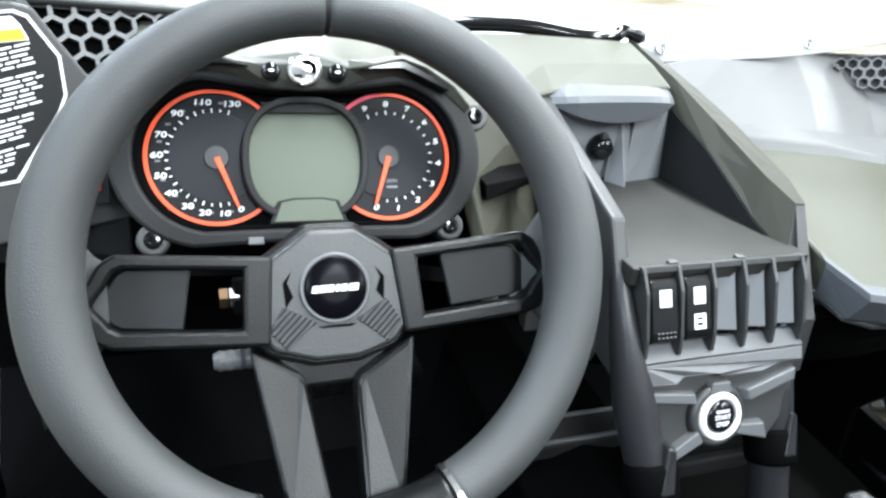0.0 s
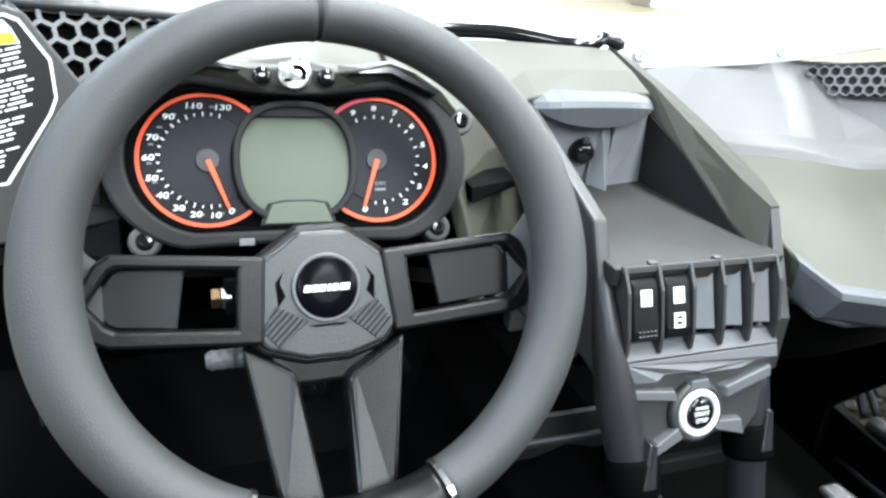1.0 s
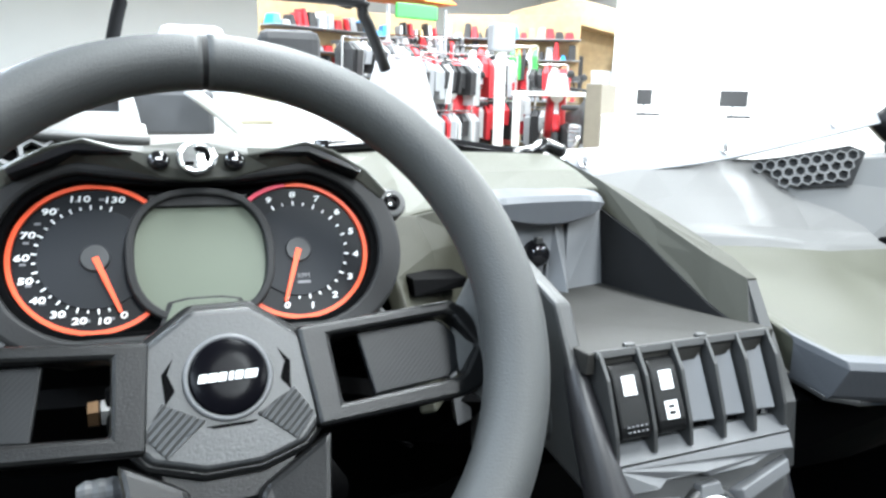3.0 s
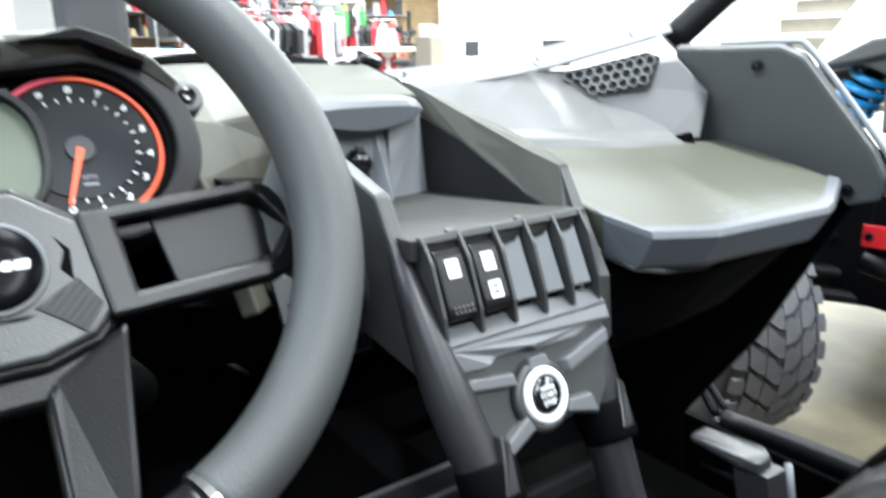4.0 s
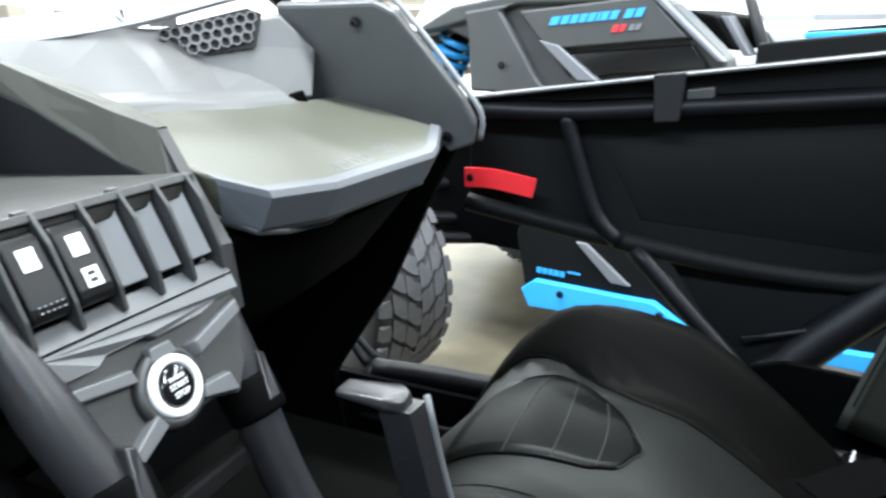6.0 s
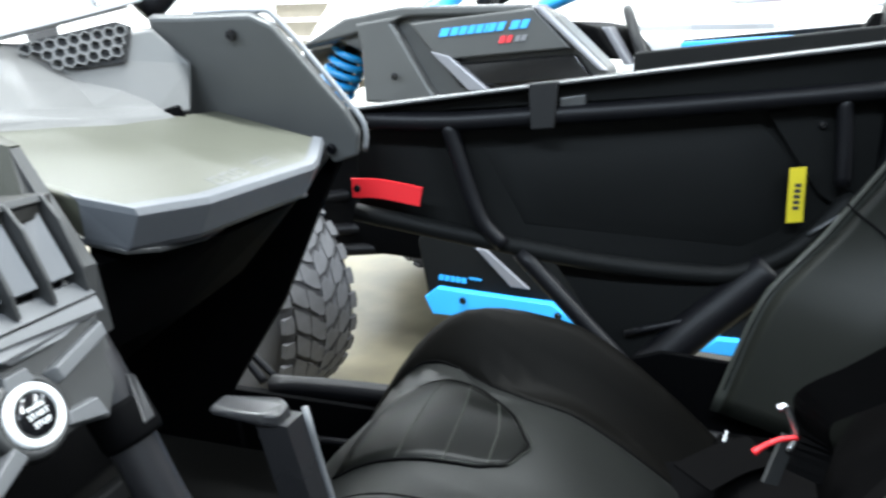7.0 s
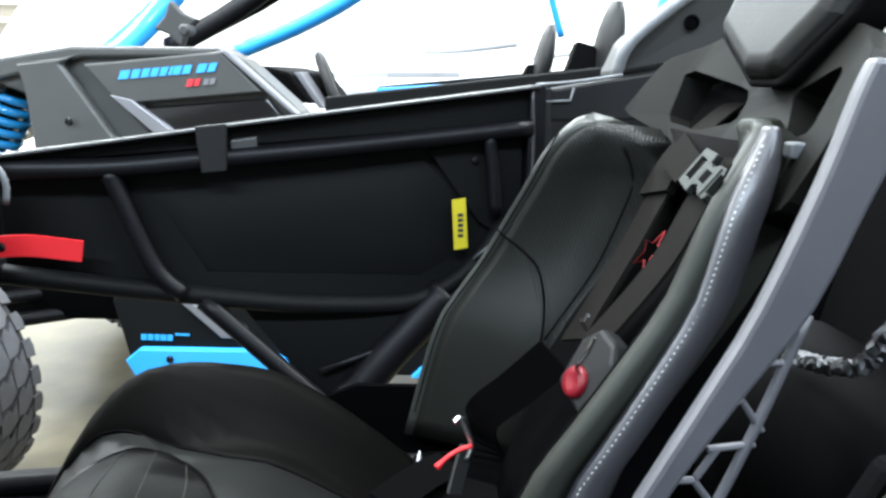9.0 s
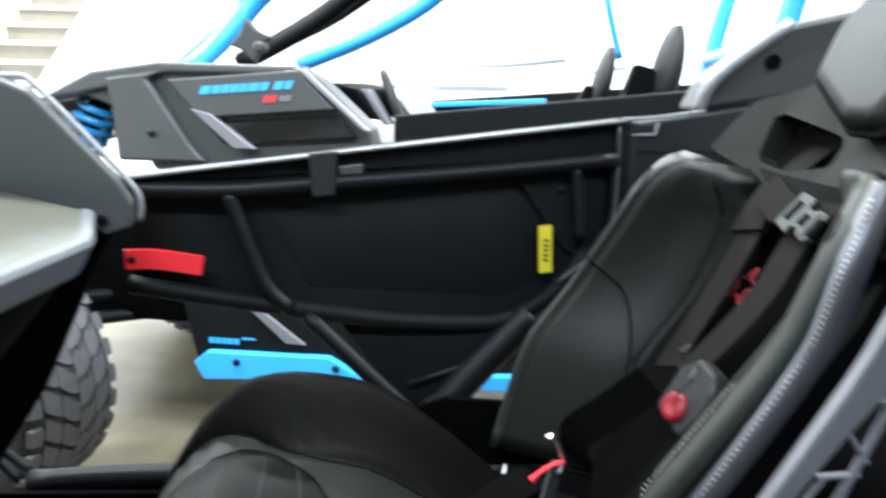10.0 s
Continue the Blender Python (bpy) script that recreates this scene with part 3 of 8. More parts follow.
    lettering("RPM", 0.0042, Matrix.Translation((0.0600, -0.0165, -0.0106)), GREY_PRINT, g)
    part("rpm_note", box(0.056, 0.064, -0.0212, -0.0196, -0.0110, -0.0104), GREY_PRINT, g)
    for s, a in ((-1, -69), (1, -108)):
        hub = part("needle_hub", moved(spin([(0.0080, 0), (0.0079, 0.0012), (0.0074, 0.0016), (0.0005, 0.0017)], 28), Matrix.Translation((0.0582 * s, 0.001, -0.0108))), GREY_HUB, g)
        b = slab([(-0.004, -0.0018), (0.0315, -0.0010), (0.0315, 0.0010), (-0.004, 0.0018)], -0.0096, -0.0080, 0.0003)
        part("needle", moved(b, Matrix.Translation((0.0582 * s, 0.001, 0)) @ Matrix.Rotation(radians(a), 4, "Z") @ Matrix.Translation((0.004, 0, 0))), ORANGE, hub, "orange needle")
    # screen
    def squircle(r, k=3.0, n=48, ky=1.0):
        out = []
        for i in range(n):
            c, s = math.cos(2 * math.pi * i / n), math.sin(2 * math.pi * i / n)
            q = (abs(c) ** k + abs(s) ** k) ** (-1 / k)
            out.append((r * q * c, -0.001 + r * ky * q * s))
        return out
    part("screen_bezel", ring_slab(squircle(0.0425, 2.4), squircle(0.0375, 2.5), -0.013, -0.0035, 0.0012), PLASTIC_MID, g)
    part("screen", slab(squircle(0.0382, 2.5), -0.0125, -0.0088, 0), SCREEN, g, "unlit grey-green liquid crystal screen")
    part("screen_shade", slab([(-0.029, 0.0375), (0.029, 0.0375), (0.026, 0.0300), (-0.026, 0.0300)], -0.010, -0.0060, 0.0008), PLASTIC_MID, g)
    tab_o = [(-0.0265, -0.0445), (0.0265, -0.0445), (0.0205, -0.0290), (0.010, -0.0270), (-0.010, -0.0270), (-0.0205, -0.0290)]
    part("tab_frame", slab(tab_o, -0.010, -0.0040, 0.001), PLASTIC_MID, g)
    part("tab_window", slab([(x * 0.88, -0.0365 + (y + 0.0365) * 0.84) for x, y in tab_o], -0.006, -0.0030, 0.0006), SCREEN, g, "small grey window tab")
    # switch pod
    logo = part("pod_badge", moved(spin([(0.0112, 0), (0.0112, 0.0030), (0.0100, 0.0042), (0.0088, 0.0040), (0.0005, 0.0046)], 36), Matrix.Translation((0.0, 0.0570, 0.0035))), BADGE_METAL, g, "round bright metal badge")
    part("badge_inset", moved(arc_band(0, 0, 0.0030, 0.0062, -40, 120, 0, 0.0012, 14), Matrix.Translation((0.0015, 0.0568, 0.0078))), PLASTIC_DARK, logo)
    part("badge_inset", moved(box(-0.0072, -0.0025, -0.0058, -0.0042, 0, 0.0012), Matrix.Translation((0.0, 0.0572, 0.0077))), PLASTIC_DARK, logo)
    for s in (-1, 1):
        b = part("pod_button", moved(spin([(0.0062, 0), (0.0062, 0.002), (0.0054, 0.0034), (0.0030, 0.0042), (0.0005, 0.0044)], 24), Matrix.Translation((0.0218 * s, 0.0555, 0.0028))), GLOSS_BLACK, g, "small round black button", True)
        part("button_mark", box(0.0218 * s - 0.0016, 0.0218 * s + 0.0016, 0.0548, 0.0562, 0.0068, 0.0075), WHITE_PRINT, b)
    # mounting ears and screws
    for x, y in ((0.1225, 0.0290), (0.1000, -0.0500), (-0.0990, -0.0520), (-0.1225, 0.0290)):
        part("mounting_ear", disc(x, y, 0.0105, -0.022, -0.004, 0.002, 20), PLASTIC, g)
        bolt_on(g, Matrix.Translation((x, y, -0.004)), 0.0045, GLOSS_BLACK, "screw")
    for x in (-0.036, 0.030):
        part("lower_clip", box(x - 0.005, x + 0.005, -0.0575, -0.0525, -0.006, 0.003, 0.0006), PLASTIC_GREY, g)
    return g


instrument_cluster()


def sheet(rows, thick, bevel=0.0, smooth=False):
    """A panel over a grid of points, thickened downwards along its normals."""
    bm = bmesh.new()
    g = [[bm.verts.new(p) for p in row] for row in rows]
    for a, b in zip(g, g[1:]):
        for k in range(len(a) - 1):
            bm.faces.new((a[k], a[k + 1], b[k + 1], b[k]))
    bmesh.ops.recalc_face_normals(bm, faces=bm.faces)
    if sum(f.normal.z for f in bm.faces) < 0:
        bmesh.ops.reverse_faces(bm, faces=bm.faces)
    for v in bm.verts:
        v.normal_update()
    top = list(bm.verts)
    n0 = {v: v.normal.copy() for v in top}
    edges = [e for e in bm.edges if len(e.link_faces) == 1]
    faces = list(bm.faces)
    low = {v: bm.verts.new(v.co - n0[v] * thick) for v in top}
    for f in faces:
        bm.faces.new([low[v] for v in reversed(f.verts)])
    for e in edges:
        a, b = e.verts
        bm.faces.new((a, b, low[b], low[a]))
    bmesh.ops.recalc_face_normals(bm, faces=bm.faces)
    return rounded(bm, bevel, 2, 12) if bevel else bm


def hex_mesh(corner, right, up, cols, rows, pitch, thick, inside, hole=0.80):
    """Bars of a honeycomb over a flat area; inside tells which cells stand."""
    R, U = Vector(right).normalized(), Vector(up).normalized()
    N = R.cross(U)
    cells = []
    r = pitch / math.sqrt(3)
    for j in range(rows):
        for i in range(cols):
            x, y = pitch * (i + 0.5 * (j % 2)), r * 1.5 * j
            if not inside(x, y):
                continue
            out = [(x + r * 1.02 * math.cos(radians(60 * k + 30)), y + r * 1.02 * math.sin(radians(60 * k + 30))) for k in range(6)]
            inn = [(x + r * hole * math.cos(radians(60 * k + 30)), y + r * hole * math.sin(radians(60 * k + 30))) for k in range(6)]
            cells.append(ring_slab(out, inn, -thick, 0, 0))
    bm = join(*cells)
    m = Matrix(((R[0], U[0], N[0], corner[0]), (R[1], U[1], N[1], corner[1]), (R[2], U[2], N[2], corner[2]), (0, 0, 0, 1)))
    return moved(bm, m)


# ---- passenger side of the dash ----
def dashboard():
    d = thing("dashboard", "dark grey moulded dashboard with passenger tray and hexagon vents", "dashboard", at_base(0.6, 0.5, 0.75))
    top = [(0.436, 0.470, 0.800), (0.434, 0.400, 0.7865), (0.445, 0.358, 0.7775), (0.505, 0.339, 0.7735), (0.600, 0.334, 0.7725), (0.668, 0.330, 0.772), (0.690, 0.336, 0.7735), (0.782, 0.375, 0.7815), (0.822, 0.540, 0.808), (0.690, 0.545, 0.812), (0.560, 0.562, 0.8175), (0.436, 0.600, 0.824)]
    low = [(x * 0.985 + 0.009, y + 0.012 if y < 0.4 else y, z - (0.034 if y < 0.42 else 0.02)) for x, y, z in top]
    part("tray", solid(low, top, 0.004, 3), DASH_TOP, d, "grey passenger tray with a rolled lip, green overhead light in its colour")
    front = list(zip(top[1:8], low[1:8]))
    out = [-0.0035, -0.0030, -0.001, 0, 0, 0.001, 0.0015]
    lip = [[(p[side][0] + e * (k > 0), p[side][1] + dy, p[side][2] + dz) for p, e in zip(front, out)] for k, (side, dy, dz) in enumerate(((0, 0.010, 0.0034), (0, -0.0012, 0.0014), (0, -0.0040, -0.0045), (1, -0.0024, 0.0035), (1, 0.003, -0.0018)))]
    part("tray_lip", sheet(lip, 0.0015, 0.0008), TRAY_LIP, d, "rolled front lip of the tray, cool side light in its colour")
    part("under_lip", solid([(0.432, 0.405, 0.752), (0.443, 0.372, 0.741), (0.470, 0.362, 0.736), (0.534, 0.366, 0.727), (0.60, 0.385, 0.722), (0.60, 0.46, 0.725), (0.432, 0.46, 0.745)],
                            [(0.432, 0.405, 0.757), (0.443, 0.372, 0.746), (0.470, 0.362, 0.741), (0.534, 0.366, 0.732), (0.60, 0.385, 0.727), (0.60, 0.46, 0.730), (0.432, 0.46, 0.750)], 0.0015), PLASTIC, d)
    # lower dash falling away to the firewall, its shade put into near-black plastic
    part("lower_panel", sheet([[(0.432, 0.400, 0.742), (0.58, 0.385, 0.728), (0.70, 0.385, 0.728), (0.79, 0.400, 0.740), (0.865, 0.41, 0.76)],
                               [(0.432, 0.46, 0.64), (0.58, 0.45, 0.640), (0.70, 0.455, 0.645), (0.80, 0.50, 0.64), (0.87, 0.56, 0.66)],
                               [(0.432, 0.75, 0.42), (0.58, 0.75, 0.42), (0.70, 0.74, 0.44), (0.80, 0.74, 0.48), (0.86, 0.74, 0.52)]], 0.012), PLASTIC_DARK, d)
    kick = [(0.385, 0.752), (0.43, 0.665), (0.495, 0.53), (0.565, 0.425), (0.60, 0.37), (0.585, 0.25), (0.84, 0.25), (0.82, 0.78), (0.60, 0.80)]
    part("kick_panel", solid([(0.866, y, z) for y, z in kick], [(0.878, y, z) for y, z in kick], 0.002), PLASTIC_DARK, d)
    part("tray_bolt", box(0.716, 0.728, 0.368, 0.380, 0.724, 0.742, 0.002), PLASTIC_GREY, d)
    part("upper_panel", sheet([[(0.430, 0.585, 0.818), (0.500, 0.570, 0.816), (0.570, 0.556, 0.814), (0.640, 0.534, 0.809), (0.735, 0.528, 0.806)],
                               [(0.432, 0.592, 0.832), (0.500, 0.578, 0.830), (0.570, 0.566, 0.826), (0.640, 0.545, 0.818), (0.735, 0.540, 0.812)],
                               [(0.434, 0.612, 0.838), (0.505, 0.603, 0.836), (0.585, 0.592, 0.832), (0.665, 0.585, 0.826), (0.740, 0.565, 0.822)],
                               [(0.434, 0.632, 0.854), (0.515, 0.640, 0.860), (0.600, 0.632, 0.858), (0.690, 0.632, 0.853), (0.745, 0.600, 0.846)],
                               [(0.434, 0.690, 0.880), (0.520, 0.695, 0.890), (0.610, 0.690, 0.898), (0.680, 0.690, 0.896), (0.765, 0.625, 0.912)]], 0.014, 0.003), UPPER_DASH, d, "sloping grey upper dash moulding")
    # vent pod with honeycomb
    pod = part("vent_pod", solid([(0.690, 0.640, 0.800), (0.747, 0.583, 0.803), (0.780, 0.555, 0.806), (0.803, 0.561, 0.868), (0.785, 0.596, 0.912), (0.668, 0.692, 0.892)],
                                 [(0.670, 0.615, 0.812), (0.733, 0.563, 0.812), (0.772, 0.542, 0.812), (0.794, 0.549, 0.868), (0.774, 0.584, 0.908), (0.662, 0.684, 0.886)], 0.003), UPPER_DASH, d, "raised grey vent surround")
    o, r, u = Vector((0.668, 0.682, 0.884)), Vector((0.092, -0.072, 0.022)).normalized(), Vector((0.10, 0.33, 0.94))
    u = (u - r * u.dot(r)).normalized()
    n = r.cross(u)
    back = [(0.0, 0.0), (0.050, -0.034), (0.104, -0.038), (0.124, 0.0), (0.108, 0.010), (0.010, 0.006)]
    part("vent_recess", plate([o + r * x + u * y + n * 0.0125 for x, y in back], n * 0.001, 0), PLASTIC_MID, pod)
    corner = o + u * -0.036 + n * 0.0185

    def inside(x, y):
        return y > 0.002 and y < 0.044 and y > 0.036 - x * 0.72 - 0.004 and x < 0.106 + y * 0.25
    part("vent_mesh", hex_mesh(corner, r, u, 12, 8, 0.0128, 0.005, inside, 0.76), UPPER_DASH, pod, "honeycomb vent mesh")
    part("pod_foot", solid([(0.728, 0.545, 0.800), (0.750, 0.530, 0.800), (0.758, 0.540, 0.800), (0.738, 0.556, 0.800)], [(0.730, 0.548, 0.818), (0.746, 0.536, 0.822), (0.752, 0.544, 0.822), (0.738, 0.554, 0.818)], 0.002), PLASTIC_DARK, pod)
    # end plate next to the door opening
    ring = [(0.784, 0.600, 0.922), (0.785, 0.545, 0.921), (0.786, 0.459, 0.922), (0.790, 0.433, 0.910), (0.820, 0.360, 0.811), (0.830, 0.346, 0.780), (0.837, 0.352, 0.752), (0.839, 0.388, 0.740), (0.832, 0.402, 0.770), (0.822, 0.540, 0.794), (0.820, 0.600, 0.800)]
    part("end_plate", plate(ring, (0.018, 0.004, 0.006), 0.005), END_PLATE, d, "dark end plate with chamfered rim")
    part("plate_rim", sweep([(x + 0.015, y - 0.002, z + 0.005) for x, y, z in ring[1:7]], 0.0036, 10, 3), PALE_EDGE, d, "pale chamfered rim of the end plate", True)
    bolt_on(d, axes((0.790, 0.487, 0.900), (0, -1, 0), (-0.28, 0, 0.96)), 0.0055)
    bolt_on(d, axes((0.832, 0.386, 0.762), (0, -1, 0), (-0.28, 0, 0.96)), 0.0055)
    # raised block letters on the tray edge, kept as plain bars
    for i in range(6):
        if i == 3:
            continue
        x, y = 0.540 + i * 0.0200, 0.350 + i * 0.0012
        q = [(x, y), (x + 0.0150, y + 0.0008), (x + 0.0190, y + 0.0190), (x + 0.0040, y + 0.0182)]
        cx, cy = sum(a for a, b in q) / 4, sum(b for a, b in q) / 4
        m = Matrix.Translation((0, 0, 0.7733 - 0.339 * 0.205)) @ Matrix(((1, 0, 0, 0), (0, 1, 0, 0), (0, 0.205, 1, 0), (0, 0, 0, 1)))
        part("embossed_mark", moved(ring_slab(q, [(cx + (a - cx) * 0.62, cy + (b - cy) * 0.62) for a, b in q], -0.002, 0.0007, 0.0002), m), END_PLATE, d)
    # driver's side of the top
    part("cowl_top", sheet([[(0.100, 0.535, 0.872), (0.170, 0.560, 0.868), (0.247, 0.588, 0.876), (0.310, 0.588, 0.879), (0.378, 0.590, 0.880)],
                            [(0.105, 0.600, 0.895), (0.175, 0.615, 0.892), (0.247, 0.620, 0.894), (0.310, 0.622, 0.895), (0.372, 0.622, 0.895)],
                            [(0.110, 0.668, 0.908), (0.175, 0.668, 0.912), (0.247, 0.668, 0.912), (0.310, 0.666, 0.910), (0.366, 0.664, 0.908)]], 0.012, 0.003), DASH_TOP, d, "grey dash top over the bin, green overhead light in its colour")
    part("cowl_cover", sheet([[(x, 0.505, 0.895) for x in (-0.11, -0.06, 0.02, 0.09)], [(x, 0.600, 0.912) for x in (-0.11, -0.06, 0.02, 0.09)], [(x, 0.715, 0.924) for x in (-0.11, -0.06, 0.02, 0.09)]], 0.01), DASH_TOP, d, "grey cowl panel ahead of the dials", True)
    part("cowl_seal", sweep([(0.120, 0.680, 0.914), (0.180, 0.678, 0.917), (0.250, 0.680, 0.916), (0.318, 0.682, 0.907), (0.352, 0.676, 0.909), (0.366, 0.680, 0.915), (0.392, 0.684, 0.908)], 0.0075, 10, 5), GLOSS_BLACK, d, "black rubber cowl seal", True)
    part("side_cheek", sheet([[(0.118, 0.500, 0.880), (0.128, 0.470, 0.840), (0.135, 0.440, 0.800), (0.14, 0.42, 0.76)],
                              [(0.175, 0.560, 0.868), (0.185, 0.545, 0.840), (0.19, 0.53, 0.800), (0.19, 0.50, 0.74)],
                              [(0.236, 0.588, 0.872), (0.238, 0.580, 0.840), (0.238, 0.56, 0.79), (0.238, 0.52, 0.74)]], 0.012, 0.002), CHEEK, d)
    part("cheek_slot", solid([(0.140, 0.470, 0.838), (0.205, 0.520, 0.822), (0.205, 0.520, 0.814), (0.140, 0.465, 0.826)], [(0.140, 0.50, 0.838), (0.205, 0.55, 0.822), (0.205, 0.55, 0.814), (0.140, 0.49, 0.826)], 0.001), PLASTIC_DARK, d)
    part("ignition_panel", solid([(0.196, 0.470, 0.690), (0.256, 0.480, 0.684), (0.258, 0.490, 0.752), (0.200, 0.480, 0.756)], [(0.198, 0.490, 0.690), (0.256, 0.500, 0.684), (0.258, 0.510, 0.752), (0.202, 0.500, 0.756)], 0.003), PLASTIC, d, "small dark ignition panel")
    part("ignition_hood", sweep([(0.212, 0.466, 0.722), (0.222, 0.455, 0.738), (0.238, 0.456, 0.738), (0.250, 0.468, 0.720)], 0.004, 8, 5), PLASTIC_GREY, d, "", True)
    key = part("ignition_switch", moved(spin([(0.0145, 0), (0.0145, 0.008), (0.0120, 0.011), (0.0090, 0.010), (0.0085, 0.016), (0.0005, 0.017)], 28), axes((0.230, 0.474, 0.712), (1, 0.15, 0), (0, 0.2, 0.98))), GLOSS_BLACK, d, "round black ignition switch", True)
    part("key_slot", moved(box(-0.0012, 0.0012, -0.006, 0.006, 0.0165, 0.0178, 0), axes((0.230, 0.474, 0.712), (1, 0.15, 0), (0, 0.2, 0.98))), STEEL, key)
    sticker = part("side_sticker", plate([(-0.156, 0.502, 0.820), (-0.131, 0.500, 0.822), (-0.130, 0.506, 0.846), (-0.155, 0.508, 0.842)], (0, -0.0012, 0.0003), 0.0003), PLASTIC_MID, d, "dark sticker with white and orange strokes")
    part("sticker_mark", plate([(-0.151, 0.5018, 0.829), (-0.136, 0.5008, 0.831), (-0.135, 0.5026, 0.836), (-0.150, 0.5036, 0.834)], (0, -0.0010, 0.0003), 0), ORANGE, sticker)
    for k in (0, 1):
        part("sticker_mark", plate([(-0.150 + 0.007 * k, 0.5044 - 0.0004 * k, 0.837), (-0.145 + 0.007 * k, 0.5041 - 0.0004 * k, 0.837), (-0.143 + 0.007 * k, 0.5056 - 0.0004 * k, 0.843), (-0.148 + 0.007 * k, 0.5059 - 0.0004 * k, 0.843)], (0, -0.0012, 0.0003), 0), WHITE_PRINT, sticker)
    part("sticker_backing", plate([(-0.170, 0.512, 0.770), (-0.122, 0.508, 0.772), (-0.120, 0.516, 0.856), (-0.168, 0.520, 0.852)], (0, 0.006, -0.001), 0.001), PLASTIC_MID, d)
    part("cheek_tab", solid([(0.160, 0.450, 0.775), (0.182, 0.462, 0.768), (0.190, 0.470, 0.722), (0.170, 0.452, 0.728)], [(0.162, 0.465, 0.775), (0.184, 0.477, 0.768), (0.192, 0.485, 0.722), (0.172, 0.467, 0.728)], 0.003), PLASTIC_GREY, d)
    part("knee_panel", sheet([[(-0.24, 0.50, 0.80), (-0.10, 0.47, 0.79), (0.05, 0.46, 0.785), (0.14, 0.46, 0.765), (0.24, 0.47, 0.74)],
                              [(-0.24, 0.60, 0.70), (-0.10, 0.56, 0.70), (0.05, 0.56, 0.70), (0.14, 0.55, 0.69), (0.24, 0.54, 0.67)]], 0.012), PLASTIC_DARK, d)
    return d


dashboard()


# ---- centre console ----
FACE = axes((0.3245, 0.3775, 0.740), (1, 0, 0), (0, 0.3634, 0.9316))


LEG = mat("console_leg_plastic", (0.0150, 0.0148, 0.0165), 0.36, grain=0.3, grain_scale=900, spec=0.45)


def center_console():
    c = thing("center_console", "dark grey centre console with switch bank and start button", "centre console", at_base(0.3245, 0.40, 0.60))
    # side walls
    wall = [(0.375, 0.700), (0.384, 0.742), (0.433, 0.8235), (0.505, 0.8455), (0.585, 0.8705), (0.660, 0.905), (0.660, 0.740)]
    part("side_wall", solid([(0.2335, y, z) for y, z in wall], [(0.2480, y, z - 0.002) for y, z in wall], 0.0035), PLASTIC, c)
    rings = []
    for p in ([(0.404, 0.372, 0.690), (0.404, 0.374, 0.700), (0.408, 0.380, 0.742), (0.420, 0.378, 0.742), (0.422, 0.374, 0.690)],
              [(0.402, 0.410, 0.740), (0.403, 0.414, 0.786), (0.4135, 0.432, 0.8245), (0.4225, 0.431, 0.8245), (0.426, 0.415, 0.740)],
              [(0.397, 0.455, 0.740), (0.397, 0.452, 0.800), (0.406, 0.468, 0.836), (0.430, 0.466, 0.834), (0.434, 0.455, 0.740)],
              [(0.392, 0.530, 0.740), (0.390, 0.530, 0.838), (0.398, 0.545, 0.862), (0.428, 0.548, 0.856), (0.434, 0.530, 0.740)],
              [(0.388, 0.600, 0.740), (0.383, 0.600, 0.862), (0.389, 0.605, 0.884), (0.424, 0.612, 0.872), (0.434, 0.600, 0.740)],
              [(0.380, 0.680, 0.740), (0.372, 0.680, 0.880), (0.376, 0.682, 0.906), (0.416, 0.690, 0.888), (0.434, 0.680, 0.740)]):
        rings.append(p)
    part("side_wall", rounded(loft(rings), 0.002, 2, 14), PLASTIC, c)
    part("wall_cap", sheet([[(x - (0.0014 if i == 0 else 0), y, z + 0.0014) for i, (x, y, z) in enumerate(r[1:4])] for r in rings[1:]], 0.001), CHEEK, c, "sloping cap of the bin wall in shaded dash colour")
    # dark sheet laid over the inner face to paint its shade
    part("bin_wall_shade", sheet([[(x - 0.0014, y, z) for x, y, z in r[0:2]] for r in rings[1:]], 0.001), PLASTIC_MID, c, "inner face of the bin wall, shade put into its colour")
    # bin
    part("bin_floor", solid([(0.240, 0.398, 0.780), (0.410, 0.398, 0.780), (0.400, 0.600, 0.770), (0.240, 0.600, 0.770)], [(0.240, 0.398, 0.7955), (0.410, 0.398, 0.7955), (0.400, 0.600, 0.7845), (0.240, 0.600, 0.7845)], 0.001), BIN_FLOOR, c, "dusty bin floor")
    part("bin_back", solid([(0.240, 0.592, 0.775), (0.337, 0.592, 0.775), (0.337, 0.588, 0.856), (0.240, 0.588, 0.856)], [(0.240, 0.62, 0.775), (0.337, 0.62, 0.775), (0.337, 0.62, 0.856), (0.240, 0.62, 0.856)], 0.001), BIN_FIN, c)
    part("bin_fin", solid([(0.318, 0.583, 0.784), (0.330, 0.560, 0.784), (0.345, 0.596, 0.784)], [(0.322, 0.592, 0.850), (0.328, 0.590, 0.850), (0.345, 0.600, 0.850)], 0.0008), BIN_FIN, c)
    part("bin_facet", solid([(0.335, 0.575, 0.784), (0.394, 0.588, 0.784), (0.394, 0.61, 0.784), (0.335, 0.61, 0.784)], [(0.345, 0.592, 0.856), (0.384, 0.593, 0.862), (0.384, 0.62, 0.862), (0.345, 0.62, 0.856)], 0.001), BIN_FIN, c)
    lip = []
    for i in range(13):
        u = -1 + i / 6
        x, k, e, q = 0.311 + 0.067 * u, 0.014 * u * u, 0.014 * abs(u) ** 5, 0.006 * u ** 4
